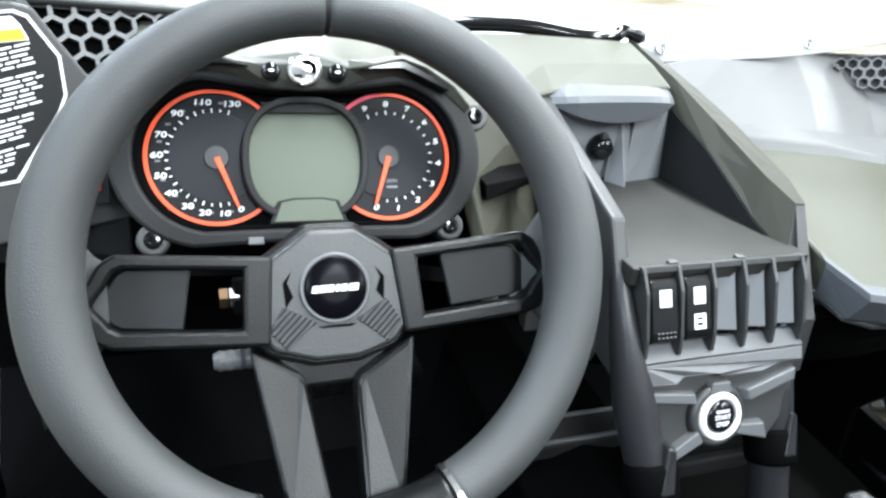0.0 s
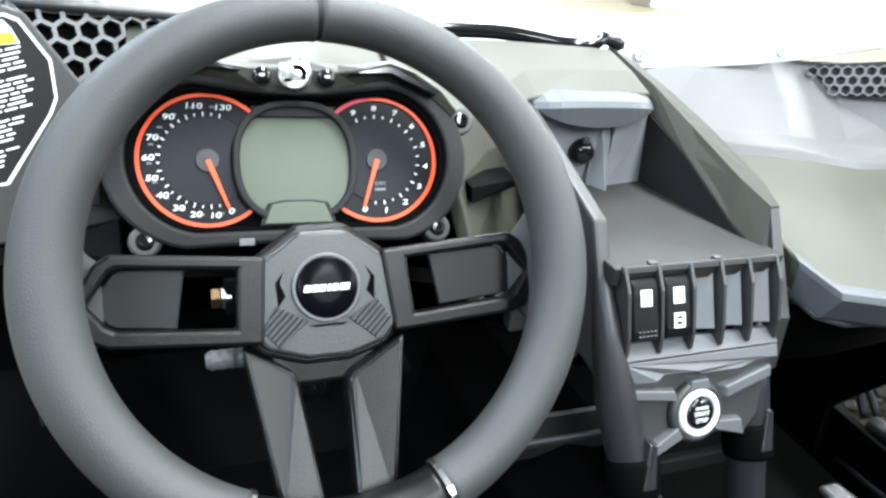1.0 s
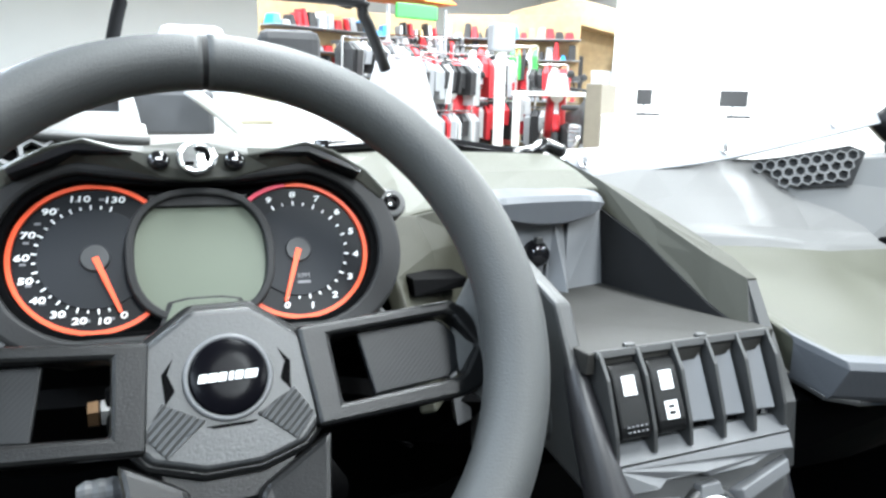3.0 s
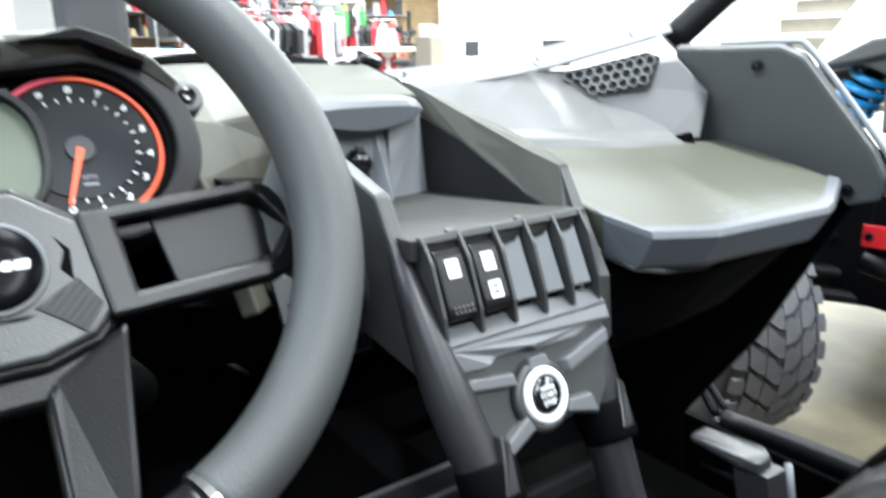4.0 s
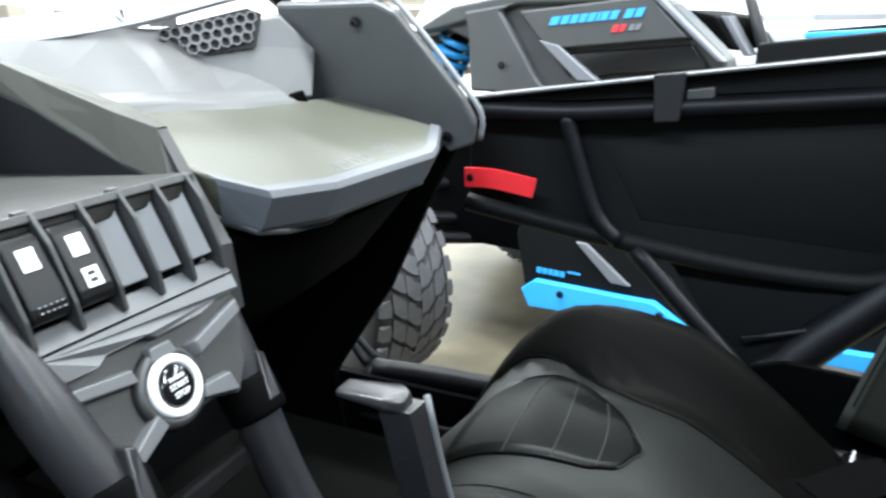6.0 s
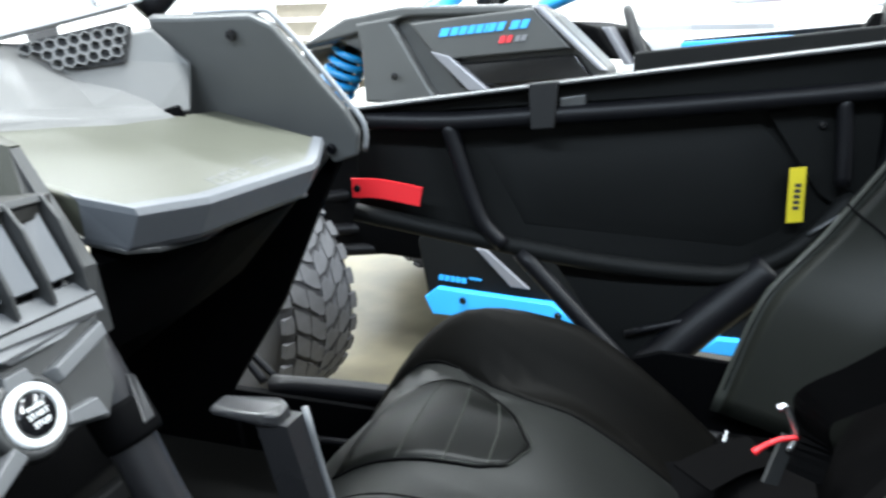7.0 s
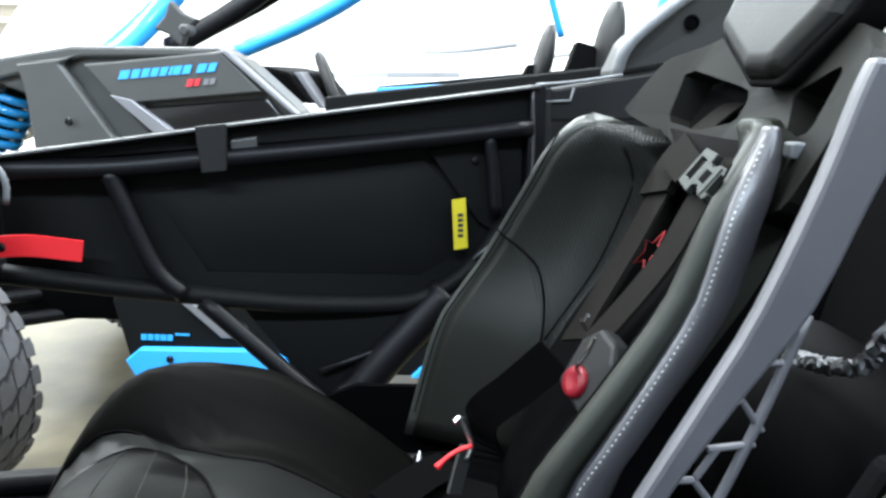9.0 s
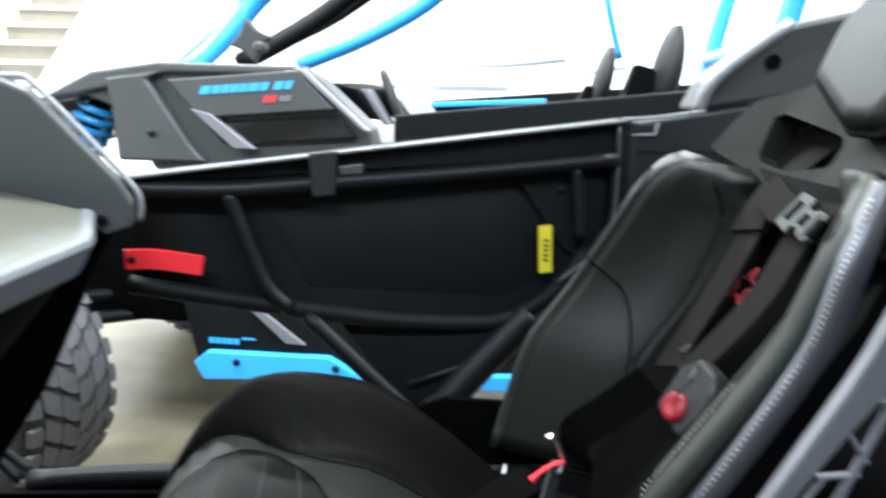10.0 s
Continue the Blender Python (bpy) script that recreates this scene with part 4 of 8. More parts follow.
        lip.append([(x, 0.574 + e, 0.849 + k), (x, 0.568 + e, 0.852 + k), (x, 0.567 + e, 0.8725 - q), (x, 0.572 + e, 0.8775 - q), (x, 0.612, 0.8845), (x, 0.612, 0.852)])
    part("bin_visor", rounded(loft(lip), 0.0025, 3, 40), VISOR, c, "curved lip over the bin")
    s = axes((0.3075, 0.5905, 0.820), (1, 0, 0), (0, 0.05, 1))
    socket = part("power_socket", moved(spin([(0.0135, 0), (0.0135, 0.004), (0.0115, 0.006), (0.0105, 0.0125), (0.0085, 0.0145), (0.0005, 0.0150)], 28), s), GLOSS_BLACK, c, "round capped power socket", True)
    part("cap_tab", moved(box(-0.0035, 0.0035, 0.010, 0.0165, 0.006, 0.012, 0.001), s), PLASTIC, socket)
    for x in (0.276, 0.340):
        part("bin_stop", box(x - 0.004, x + 0.004, 0.398, 0.404, 0.795, 0.7985, 0.001), PLASTIC, c)
    # switch bank
    part("bank_base", moved(slab([(-0.080, -0.016), (0.080, -0.016), (0.078, 0.060), (-0.080, 0.060)], -0.030, -0.012, 0.001), FACE), PLASTIC_DARK, c)
    part("bank_top", moved(slab([(-0.079, 0.0545), (0.077, 0.0545), (0.077, 0.0605), (-0.079, 0.0605)], -0.014, 0.003, 0.001), FACE), PLASTIC, c)
    part("bank_sill", moved(solid([(-0.078, -0.017, -0.012), (0.081, -0.017, -0.012), (0.081, -0.004, -0.012), (-0.078, -0.004, -0.012)], [(-0.078, -0.017, 0.0035), (0.081, -0.017, 0.0035), (0.081, -0.0045, -0.006), (-0.078, -0.0045, -0.006)], 0.001), FACE), PLASTIC_GREY, c)
    edges = (-0.0755, -0.0440, -0.0130, 0.0175, 0.0465, 0.0765)
    for e in edges:
        rib = [(0.0600, -0.013), (0.0590, 0.004), (0.0400, 0.0085), (0.0030, 0.0070), (-0.0130, 0.0030), (-0.0130, -0.013)]
        part("bank_rib", moved(solid([(e - 0.0016 + 0.04 * (0.03 - v), v, n) for v, n in rib], [(e + 0.0016 + 0.04 * (0.03 - v), v, n) for v, n in rib], 0.0006), FACE), PLASTIC, c)
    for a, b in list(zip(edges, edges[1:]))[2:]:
        part("blank_plate", moved(solid([(a + 0.006, 0.000, -0.012), (b - 0.003, 0.000, -0.012), (b - 0.004, 0.052, -0.012), (a + 0.004, 0.052, -0.012)], [(a + 0.006, 0.001, -0.0100), (b - 0.003, 0.001, 0.0005), (b - 0.004, 0.051, -0.0030), (a + 0.006, 0.051, -0.0110)], 0.0012), FACE), BLANK, c, "empty switch blank, reflection put into its pale colour")
    for k, (a, b) in enumerate(list(zip(edges, edges[1:]))[:2]):
        x0, x1 = a + 0.0040, b - 0.0030
        prof = [(0.050, -0.010), (0.0512, -0.0010), (0.0490, 0.0030), (0.044, 0.0055), (0.036, 0.0064), (0.027, 0.0070), (0.016, 0.0079), (0.008, 0.0085), (0.002, 0.0078), (-0.001, 0.0050), (-0.0015, -0.010)]
        sw = part("rocker_switch", moved(solid([(x0, v, n) for v, n in prof], [(x1, v, n) for v, n in prof], 0.0018), FACE), SPOKE, c, "black rocker switch with white symbols")
        cx = (x0 + x1) / 2

        def mark(u0, u1, v0, v1, material, name="switch_symbol"):
            n = [0.0058 + (0.044 - v) * 0.09 + 0.0004 for v in (v0, v1)]
            part(name, moved(solid([(u0, v0, n[0] - 0.001), (u1, v0, n[0] - 0.001), (u1, v1, n[1] - 0.001), (u0, v1, n[1] - 0.001)], [(u0, v0, n[0]), (u1, v0, n[0]), (u1, v1, n[1]), (u0, v1, n[1])], 0), FACE), material, sw)
        mark(cx - 0.0052, cx + 0.0052, 0.0285, 0.0415, WHITE_PRINT)
        if k:
            mark(cx - 0.0018, cx + 0.0018, 0.0335, 0.0345, PLASTIC_DARK)
            mark(cx - 0.0052, cx - 0.0030, 0.0085, 0.0205, WHITE_PRINT)
            mark(cx + 0.0030, cx + 0.0052, 0.0085, 0.0205, WHITE_PRINT)
            mark(cx - 0.0032, cx + 0.0032, 0.0085, 0.0110, WHITE_PRINT)
            mark(cx - 0.0032, cx + 0.0032, 0.0180, 0.0205, WHITE_PRINT)
            mark(cx - 0.0026, cx + 0.0026, 0.0138, 0.0154, WHITE_PRINT)
        else:
            for v in (0.004, 0.0075):
                for i in range(5):
                    mark(cx - 0.0075 + i * 0.0036, cx - 0.0060 + i * 0.0036, v, v + 0.001, GREY_PRINT)
    # faceted trim strip
    zig = [(-0.077, -0.0365), (-0.045, -0.0365), (-0.036, -0.0325), (-0.006, -0.0325), (0.000, -0.0365), (0.040, -0.0350), (0.060, -0.0310), (0.080, -0.0300)]
    part("trim_strip", moved(solid([(x, v, -0.02) for x, v in zig] + [(0.081, -0.0185, -0.02), (-0.078, -0.0185, -0.02)], [(x, v, 0.002 + 0.003 * (i % 2)) for i, (x, v) in enumerate(zig)] + [(0.081, -0.0185, 0.003), (-0.078, -0.0185, 0.003)], 0.0012), FACE), PLASTIC_GREY, c)
    # lower face with start button
    part("lower_face", moved(slab([(-0.076, -0.034), (0.080, -0.030), (0.078, -0.070), (0.052, -0.100), (0.030, -0.0935), (-0.024, -0.0935), (-0.047, -0.106), (-0.074, -0.075)], -0.030, -0.004, 0.0015), FACE), PLASTIC, c)
    for q, h in (([(-0.074, -0.040), (-0.022, -0.047), (-0.020, -0.058), (-0.072, -0.050)], 0.004), ([(0.020, -0.050), (0.078, -0.034), (0.078, -0.046), (0.022, -0.062)], 0.005),
                 ([(-0.020, -0.078), (-0.014, -0.090), (-0.046, -0.104), (-0.050, -0.094)], 0.004), ([(0.018, -0.078), (0.014, -0.088), (0.050, -0.098), (0.046, -0.080)], 0.004), ([(-0.010, -0.040), (0.010, -0.040), (0.013, -0.052), (-0.013, -0.052)], 0.003)):
        part("facet_rib", moved(slab(q, -0.006, h, 0.0012, 0.18), FACE), PLASTIC_GREY, c)
    boss = Matrix(FACE) @ Matrix.Translation((-0.001, -0.070, -0.005))
    part("button_boss", moved(spin([(0.029, 0), (0.026, 0.006), (0.0215, 0.008), (0.0205, 0.004)], 40), boss), PLASTIC, c, "", True)
    btn = part("start_button", moved(spin([(0.0140, 0.002), (0.0140, 0.0095), (0.0120, 0.0110), (0.0005, 0.0112)], 36), boss), GLOSS_BLACK, c, "round black start button with a white ring", True)
    part("button_ring", moved(spin([(0.0205, 0.002), (0.0205, 0.0085), (0.0190, 0.0105), (0.0158, 0.0105), (0.0148, 0.0085), (0.0148, 0.004)], 44), boss), WHITE_PRINT, btn, "bright white ring", True)
    lettering("ENGINE", 0.0036, boss @ Matrix.Translation((0, 0.0052, 0.0114)), WHITE_PRINT, c)
    lettering("START", 0.0052, boss @ Matrix.Translation((0, 0.0002, 0.0114)), WHITE_PRINT, c)
    lettering("STOP", 0.0052, boss @ Matrix.Translation((0, -0.0056, 0.0114)), WHITE_PRINT, c)
    # frame tubes either side, with plastic clamps
    for pts, cl in (([(0.2408, 0.425, 0.796), (0.2410, 0.394, 0.748), (0.250, 0.362, 0.680), (0.262, 0.333, 0.626), (0.268, 0.308, 0.598), (0.282, 0.23, 0.51), (0.30, 0.15, 0.42)], (0.261, 0.337, 0.632)),
                    ([(0.404, 0.400, 0.745), (0.400, 0.388, 0.715), (0.398, 0.362, 0.645), (0.398, 0.335, 0.575), (0.398, 0.308, 0.525), (0.396, 0.25, 0.43), (0.395, 0.21, 0.36)], (0.398, 0.355, 0.628))):
        part("frame_tube", sweep(pts, lambda t: 0.0175 - 0.0125 * max(0, 1 - t / 0.30), 18, 6), LEG, c, "", True)
        x, y, z = cl
        part("tube_clamp", moved(spin([(0.0215, -0.016), (0.0225, -0.012), (0.0225, 0.012), (0.0205, 0.016)], 20), axes((x, y, z), (1, 0, 0), (0, 0.88, -0.47))), PLASTIC_DARK, c, "", True)
        part("clamp_fin", solid([(x - 0.006, y - 0.012, z + 0.002), (x + 0.007, y - 0.012, z + 0.002), (x + 0.012, y + 0.012, z + 0.030), (x + 0.004, y + 0.012, z + 0.034)], [(x - 0.006, y - 0.024, z + 0.004), (x + 0.007, y - 0.024, z + 0.004), (x + 0.012, y - 0.006, z + 0.034), (x + 0.004, y - 0.006, z + 0.038)], 0.002), HANDLE, c)
    return c


center_console()


# ---- passenger seat ----
SEAT_X = 0.685


def passenger_seat():
    s = thing("passenger_seat", "black leatherette bucket seat with stitched bolsters and open head frame", "seat", at_base(SEAT_X, 0.0, 0.28))

    def crest(z):
        return -0.345 + (0.852 - z) * 0.70 if z > 0.6 else -0.169 + (0.6 - z) * 0.35

    def dish(f):
        return 0.080 * (1 - max(0, (f - 0.80) / 0.20) ** 1.5 * 0.55)

    # centre pad of the backrest
    rings = []
    for i in range(11):
        f = i / 10
        z = 0.42 + 0.42 * f
        y = crest(z) - dish(f) - 0.012
        w = 0.112
        rings.append([(SEAT_X + u * w, y + 0.010 * (1 - u * u), z) for u in (-1, -0.7, -0.35, 0, 0.35, 0.7, 1)] + [(SEAT_X + w, y - 0.05, z - 0.03), (SEAT_X - w, y - 0.05, z - 0.03)])
    part("back_pad", loft(rings), PAD_BLACK, s, "black cloth centre pad", True)
    def lead(sx, z):
        """The line along a bolster's front edge."""
        return crest(z) + float(np.interp(z, (0.45, 0.56, 0.68, 0.77, 0.86), (0.028, 0.036, 0.038, 0.056, 0.078)) if sx > 0 else np.interp(z, (0.735, 0.80, 0.86), (0.0, 0.018, 0.030)))

    def outer(sx, f):
        """Half width at a bolster's outer edge."""
        g = min(1.0, max(0.0, (f - 0.40) / 0.60))
        return 0.188 + 0.012 * math.sin(math.pi * f) - (0.036 * g * g * (3 - 2 * g) if sx > 0 else 0.0)

    def far_flank(wide, d, ro=0.0):
        a = 0.098 + 0.010 * ro
        w = wide - 0.026 - a
        return [(a - 0.006, -d - 0.024 * (1 - ro)), (a, -d * 1.02), (a + w * 0.34, -d * 0.76), (a + w * 0.73, -d * 0.47), (wide - 0.026, -d * 0.20)]

    def far_y(x, z):
        f = (z - 0.45) / 0.405
        d, wide = 1.5 * dish(f), outer(1, f)
        pts = far_flank(wide, d) + [(wide - 0.013, -0.001), (wide - 0.004, -0.004)]
        return lead(1, z) + np.interp(x, [p[0] for p in pts], [p[1] for p in pts])

    def rounded_end(ring, rise):
        n = len(ring)
        cx, cy, cz = (sum(p[i] for p in ring) / n for i in range(3))
        return [[(cx + (x - cx) * k, cy + (y - cy) * k, z + rise * h + (cz - z) * (1 - k) * 0.3) for x, y, z in ring] for k, h in ((0.93, 0.45), (0.80, 0.8), (0.55, 1.0))]

    # bolsters
    for sx in (1, -1):
        rings, roll = [], []
        for i in range(25):
            f = i / 18 if i < 16 else 1 - (1 - 15 / 18) * math.cos(math.pi / 2 * (i - 15) / 9) ** 1.6
            z = 0.45 + 0.405 * f
            yc = lead(sx, z)
            ro = max(0.0, (f - 0.86) / 0.14)
            back = 0.026 * (1 - math.sqrt(max(0.0, 1 - ro ** 2))) if sx > 0 else 0.016 * ro ** 2
            wide = outer(sx, f) - (0.004 if sx > 0 else 0.020) * ro ** 2
            d = dish(f) * (1.5 if sx > 0 else 1.0)
            k = 1.0 if sx > 0 else 1 - 0.5 * ro ** 3
            rear = [(wide - 0.032, -0.050), (wide - 0.050, -0.095), (0.090, -0.120)] if sx < 0 else [(wide - 0.022, -0.050), (wide - 0.034, -0.100), (0.090, -0.130)]
            edge = [(wide - 0.013, -0.001), (wide - 0.004, -0.004), (wide + 0.000, -0.014), (wide - 0.009, -0.032)]
            if sx > 0:
                ring = far_flank(wide, d, ro) + [(wide - 0.017, -0.009)] + rear
                roll.append([(SEAT_X + x, yc + y - back, z - 0.034 * ro * (wide - x) / (wide - 0.09)) for x, y in [(wide - 0.019, -0.014), (wide - 0.017, -0.005)] + edge + rear[:1]])
            else:
                ring = [(0.090, -d - 0.020), (0.100, -d * 0.97), (0.120, -d * 0.72), (0.145, -d * 0.34), (wide - 0.026, -0.010)] + edge + rear
            rings.append([(SEAT_X + sx * x, yc + y * k - back, z - 0.034 * ro * (wide - x) / (wide - 0.09) * (sx > 0)) for x, y in ring])
        if sx < 0:
            rings += rounded_end(rings[-1], 0.008)
        else:
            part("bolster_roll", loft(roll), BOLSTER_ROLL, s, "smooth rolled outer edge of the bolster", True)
        side = []
        for i in range(19):
            f = i / 18
            z = 0.45 + 0.405 * f
            yc, ro = lead(sx, z), max(0.0, (f - 0.86) / 0.14)
            wide = outer(sx, f) - 0.020 * ro ** 2
            k = 1 - 0.5 * ro ** 3
            off = -0.033 + 0.029 * min(1, max(0, (z - 0.59) / 0.262)) ** 1.3
            ring = [(wide - 0.002, off + 0.002), (wide + 0.0035, off), (wide + 0.0052, off - 0.012), (wide + 0.0030, off - 0.025), (wide - 0.009, off - 0.034), (wide - 0.02, off - 0.02)]
            side.append([(SEAT_X + sx * x, yc + y * k - 0.016 * ro ** 2, z) for x, y in ring])
        side += rounded_end(side[-1], 0.005)
        if sx < 0:
            part("bolster_side", loft([r[::-1] for r in side]), LEATHER_SIDE, s, "smooth leatherette bolster side, cool sheen put into its colour", True)
        # far bolster takes the shaded colour, near bolster the lit one
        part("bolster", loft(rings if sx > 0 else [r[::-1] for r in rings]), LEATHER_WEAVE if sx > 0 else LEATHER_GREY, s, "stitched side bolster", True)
        for off, down in ((0.176, 0.0), (0.118, -0.060)):
            line = []
            if down < 0 and sx > 0:
                zs = [0.60 + 0.022 * i for i in range(11)]
                part("bolster_piping", sweep([(SEAT_X + 0.101 + 0.004 * max(0, (z - 0.70) / 0.12), far_y(0.101 + 0.004 * max(0, (z - 0.70) / 0.12), z) + 0.0006, z) for z in zs], 0.0012, 8, 3), PAD_BLACK, s, "", True)
                continue
            for i in range(12):
                f = i / 11
                z = 0.48 + 0.355 * f
                yy = lead(sx, z) - 0.003 if down == 0 else crest(z) - dish((z - 0.45) / 0.405) * 0.72
                at = off + (0.006 * math.sin(math.pi * f) if down == 0 else 0.0)
                if sx > 0:
                    at = outer(1, (z - 0.45) / 0.405) - 0.0175
                    yy -= 0.0035
                line.append((SEAT_X + sx * at, yy, z))
            part("bolster_piping", sweep(line, 0.0009, 8, 3), PAD_BLACK, s, "", True)
    cross = [(SEAT_X + x, far_y(x, z) + 0.0016, z) for x, z in ((0.172, 0.717), (0.166, 0.708), (0.157, 0.697), (0.141, 0.676), (0.121, 0.642), (0.107, 0.611), (0.102, 0.590))]
    part("cross_seam", sweep(cross, 0.0014, 6, 3), PLASTIC_DARK, s, "", True)
    # pale stitches down the near bolster
    st = []
    for i in range(84):
        f = 0.10 + 0.88 * i / 83
        z = 0.45 + 0.405 * f
        ro = max(0.0, (f - 0.86) / 0.14)
        wide = 0.188 + 0.012 * math.sin(math.pi * f) - 0.020 * ro ** 2
        off = -0.033 + 0.029 * min(1, max(0, (z - 0.59) / 0.262)) ** 1.3
        a = Vector((SEAT_X - wide - 0.0036, lead(-1, z) + (off - 0.003) * (1 - 0.5 * ro ** 3) - 0.016 * ro ** 2, z))
        st.append(moved(box(-0.0004, 0.0004, -0.0004, 0.0004, -0.0010, 0.0010), Matrix.Translation(a) @ Matrix.Rotation(radians(35), 4, "X")))
        if f < 0.6:
            a = Vector((SEAT_X - wide + 0.030, lead(-1, z) - 0.0112, z))
            st.append(moved(box(-0.0003, 0.0003, -0.0004, 0.0003, -0.0010, 0.0010), Matrix.Translation(a) @ Matrix.Rotation(radians(35), 4, "X")))
    tagged(part("stitching", join(*st), STITCH, s, "pale contrast stitching"), kind="stuff")
    # cushion
    def on_cushion(u, y):
        f = (y + 0.13) / 0.50
        fall = 0 if f < 0.62 else ((f - 0.62) / 0.38) ** 2.2
        drop = 0.10 * max(0.0, (0.42 - f) / 0.42) ** 1.3
        zc = 0.430 - drop + 0.050 * math.sin(math.pi * min(1, f) * 0.62) - 0.115 * fall
        hw = 0.205 - 0.030 * fall
        a = abs(u)
        crown = 0.016 * (1 - min(1, a / 0.62) ** 2)
        side = (0.052 + 0.030 * math.sin(math.pi * min(1, max(0, f)))) * (1 - 0.55 * fall)
        lift = 0.0 if a < 0.60 else side * math.sin(math.pi / 2 * min(1, (a - 0.60) / 0.27)) if a <= 0.87 else side * (1 - ((a - 0.87) / 0.13) ** 2 * 0.9)
        lift *= 0.35 if u < 0 else 1.0
        return Vector((SEAT_X + u * hw, y - 0.030 * fall * a * a, zc + crown + lift))

    def wing_line(y):
        """Where the domed centre panel meets the far wing."""
        return float(np.interp(y, (-0.13, -0.01, 0.11, 0.20, 0.30, 0.37), (0.38, 0.40, 0.44, 0.62, 0.72, 0.70)))
    centre, wing = [], []
    for i in range(21):
        y = -0.13 + 0.50 * i / 20
        k = wing_line(y)
        a = [on_cushion(-1 + (k + 1) * q, y) for q in (0, 0.012, 0.03, 0.06, 0.10, 0.16, 0.24, 0.34, 0.45, 0.56, 0.67, 0.78, 0.88, 0.95, 1.0)]
        b = [on_cushion(k + (1 - k) * q, y) for q in (0, 0.08, 0.2, 0.34, 0.48, 0.62, 0.74, 0.84, 0.92, 0.97, 1.0)]
        a[-1].z -= 0.004
        b[0].z -= 0.004
        centre.append(a + [Vector((a[-1].x, a[-1].y - 0.01, a[-1].z - 0.08)), Vector((a[0].x + 0.01, a[0].y - 0.01, a[0].z - 0.10))])
        wing.append(b + [Vector((b[-1].x - 0.01, b[-1].y - 0.01, b[-1].z - 0.10)), Vector((b[0].x + 0.001, b[0].y - 0.01, b[0].z - 0.08))])
    # the split of centre and wing material paints how light falls here
    part("cushion", loft(centre), SEAT_CENTRE, s, "domed centre of the cushion in the lit leatherette", True)
    part("cushion_wing", loft(wing), SEAT_WING, s, "raised side wing of the cushion in the shaded leatherette", True)
    # added black block stands in for deep shade below the backrest
    part("seat_gap_fill", box(SEAT_X - 0.185, SEAT_X + 0.185, -0.30, -0.095, 0.28, 0.425, 0.02), PAD_BLACK, s)
    part("cushion_base", box(SEAT_X - 0.17, SEAT_X + 0.17, -0.16, 0.30, 0.27, 0.40, 0.02), PLASTIC_DARK, s)

    # leaf-shaped raised patch with cross seams on the front of the cushion
    def patch_at(f, g, lift):
        lu, ly = float(np.interp(f, (0, 0.3, 0.7, 0.9, 1), (-0.40, -0.38, -0.335, -0.28, -0.19))), float(np.interp(f, (0, 0.3, 0.7, 0.9, 1), (0.300, 0.223, 0.142, 0.117, 0.108)))
        hu, hy = float(np.interp(f, (0, 0.3, 0.6, 0.85, 0.95, 1), (0.62, 0.56, 0.41, 0.20, 0.08, -0.02))), float(np.interp(f, (0, 0.3, 0.6, 0.85, 0.95, 1), (0.300, 0.228, 0.177, 0.133, 0.116, 0.108)))
        return on_cushion(lu + (hu - lu) * g, ly + (hy - ly) * g - 0.008 * math.sin(math.pi * g) * f) + Vector((0, 0, lift))
    part("cushion_patch", sheet([[patch_at(f / 16, g / 10, 0.0014) for g in range(11)] for f in range(17)], 0.003), LEATHER, s, "darker leaf-shaped raised patch", True)
    for f in (0.28, 0.52, 0.76):
        part("patch_seam", sweep([patch_at(f, g / 6, 0.0016) for g in range(7)], 0.0009, 6, 2), LEATHER_GREY, s, "", True)
    rim = [patch_at(f / 10, 0, 0.0012) for f in range(11)] + [patch_at(1, 0.5, 0.0012)] + [patch_at(1 - f / 10, 1, 0.0012) for f in range(11)]
    part("patch_piping", sweep(rim, 0.0018, 8, 3), PAD_BLACK, s, "", True)
    part("patch_stitching", sweep([q + Vector((0.002, -0.004, 0.0008)) for q in rim[:14]], 0.0006, 6, 3), LEATHER_GREY, s, "", True)
    for u in (-0.61, None):
        part("cushion_seam", sweep([on_cushion(u or wing_line(y), y) + Vector((0, 0, 0.0005 if u else -0.003)) for y in [-0.10 + 0.042 * i for i in range(11)]], 0.0014, 8, 3), PAD_BLACK, s, "", True)
    # plastic shell sides with honeycomb cut-outs at the rear edge
    for sx in (-1, 1):
        x0, x1 = SEAT_X + sx * 0.231, SEAT_X + sx * 0.244
        front = [(-0.167, 0.50), (-0.204, 0.56), (-0.237, 0.622), (-0.274, 0.690), (-0.304, 0.748), (-0.335, 0.829), (-0.352, 0.885), (-0.360, 0.906)]
        rear = [(-0.190, 0.50), (-0.225, 0.56), (-0.258, 0.622), (-0.302, 0.690), (-0.342, 0.748), (-0.371, 0.820), (-0.390, 0.864), (-0.389, 0.886), (-0.375, 0.903)]
        if sx > 0:
            front, rear = front[:5], rear[:5]
        ring = [tuple(p) for p in smooth_path(front, 3)] + [tuple(p) for p in smooth_path(rear, 3)][::-1]
        # near shell gets the lit grey, far shell a shaded black
        part("shell_side", solid([(x0, y, z) for y, z in ring], [(x1, y, z) for y, z in ring], 0.004), SHELL if sx < 0 else PLASTIC_DARK, s, "plastic shell side, light from the left in its grey" if sx < 0 else "")
        if sx > 0:
            continue
        back = [(-0.245, 0.50), (-0.272, 0.56), (-0.298, 0.617), (-0.322, 0.680), (-0.343, 0.742)]
        x = x1 - sx * 0.010
        part("shell_rail", sweep([(x, y, z) for y, z in back], 0.0036, 8, 4), SHELL, s, "", True)
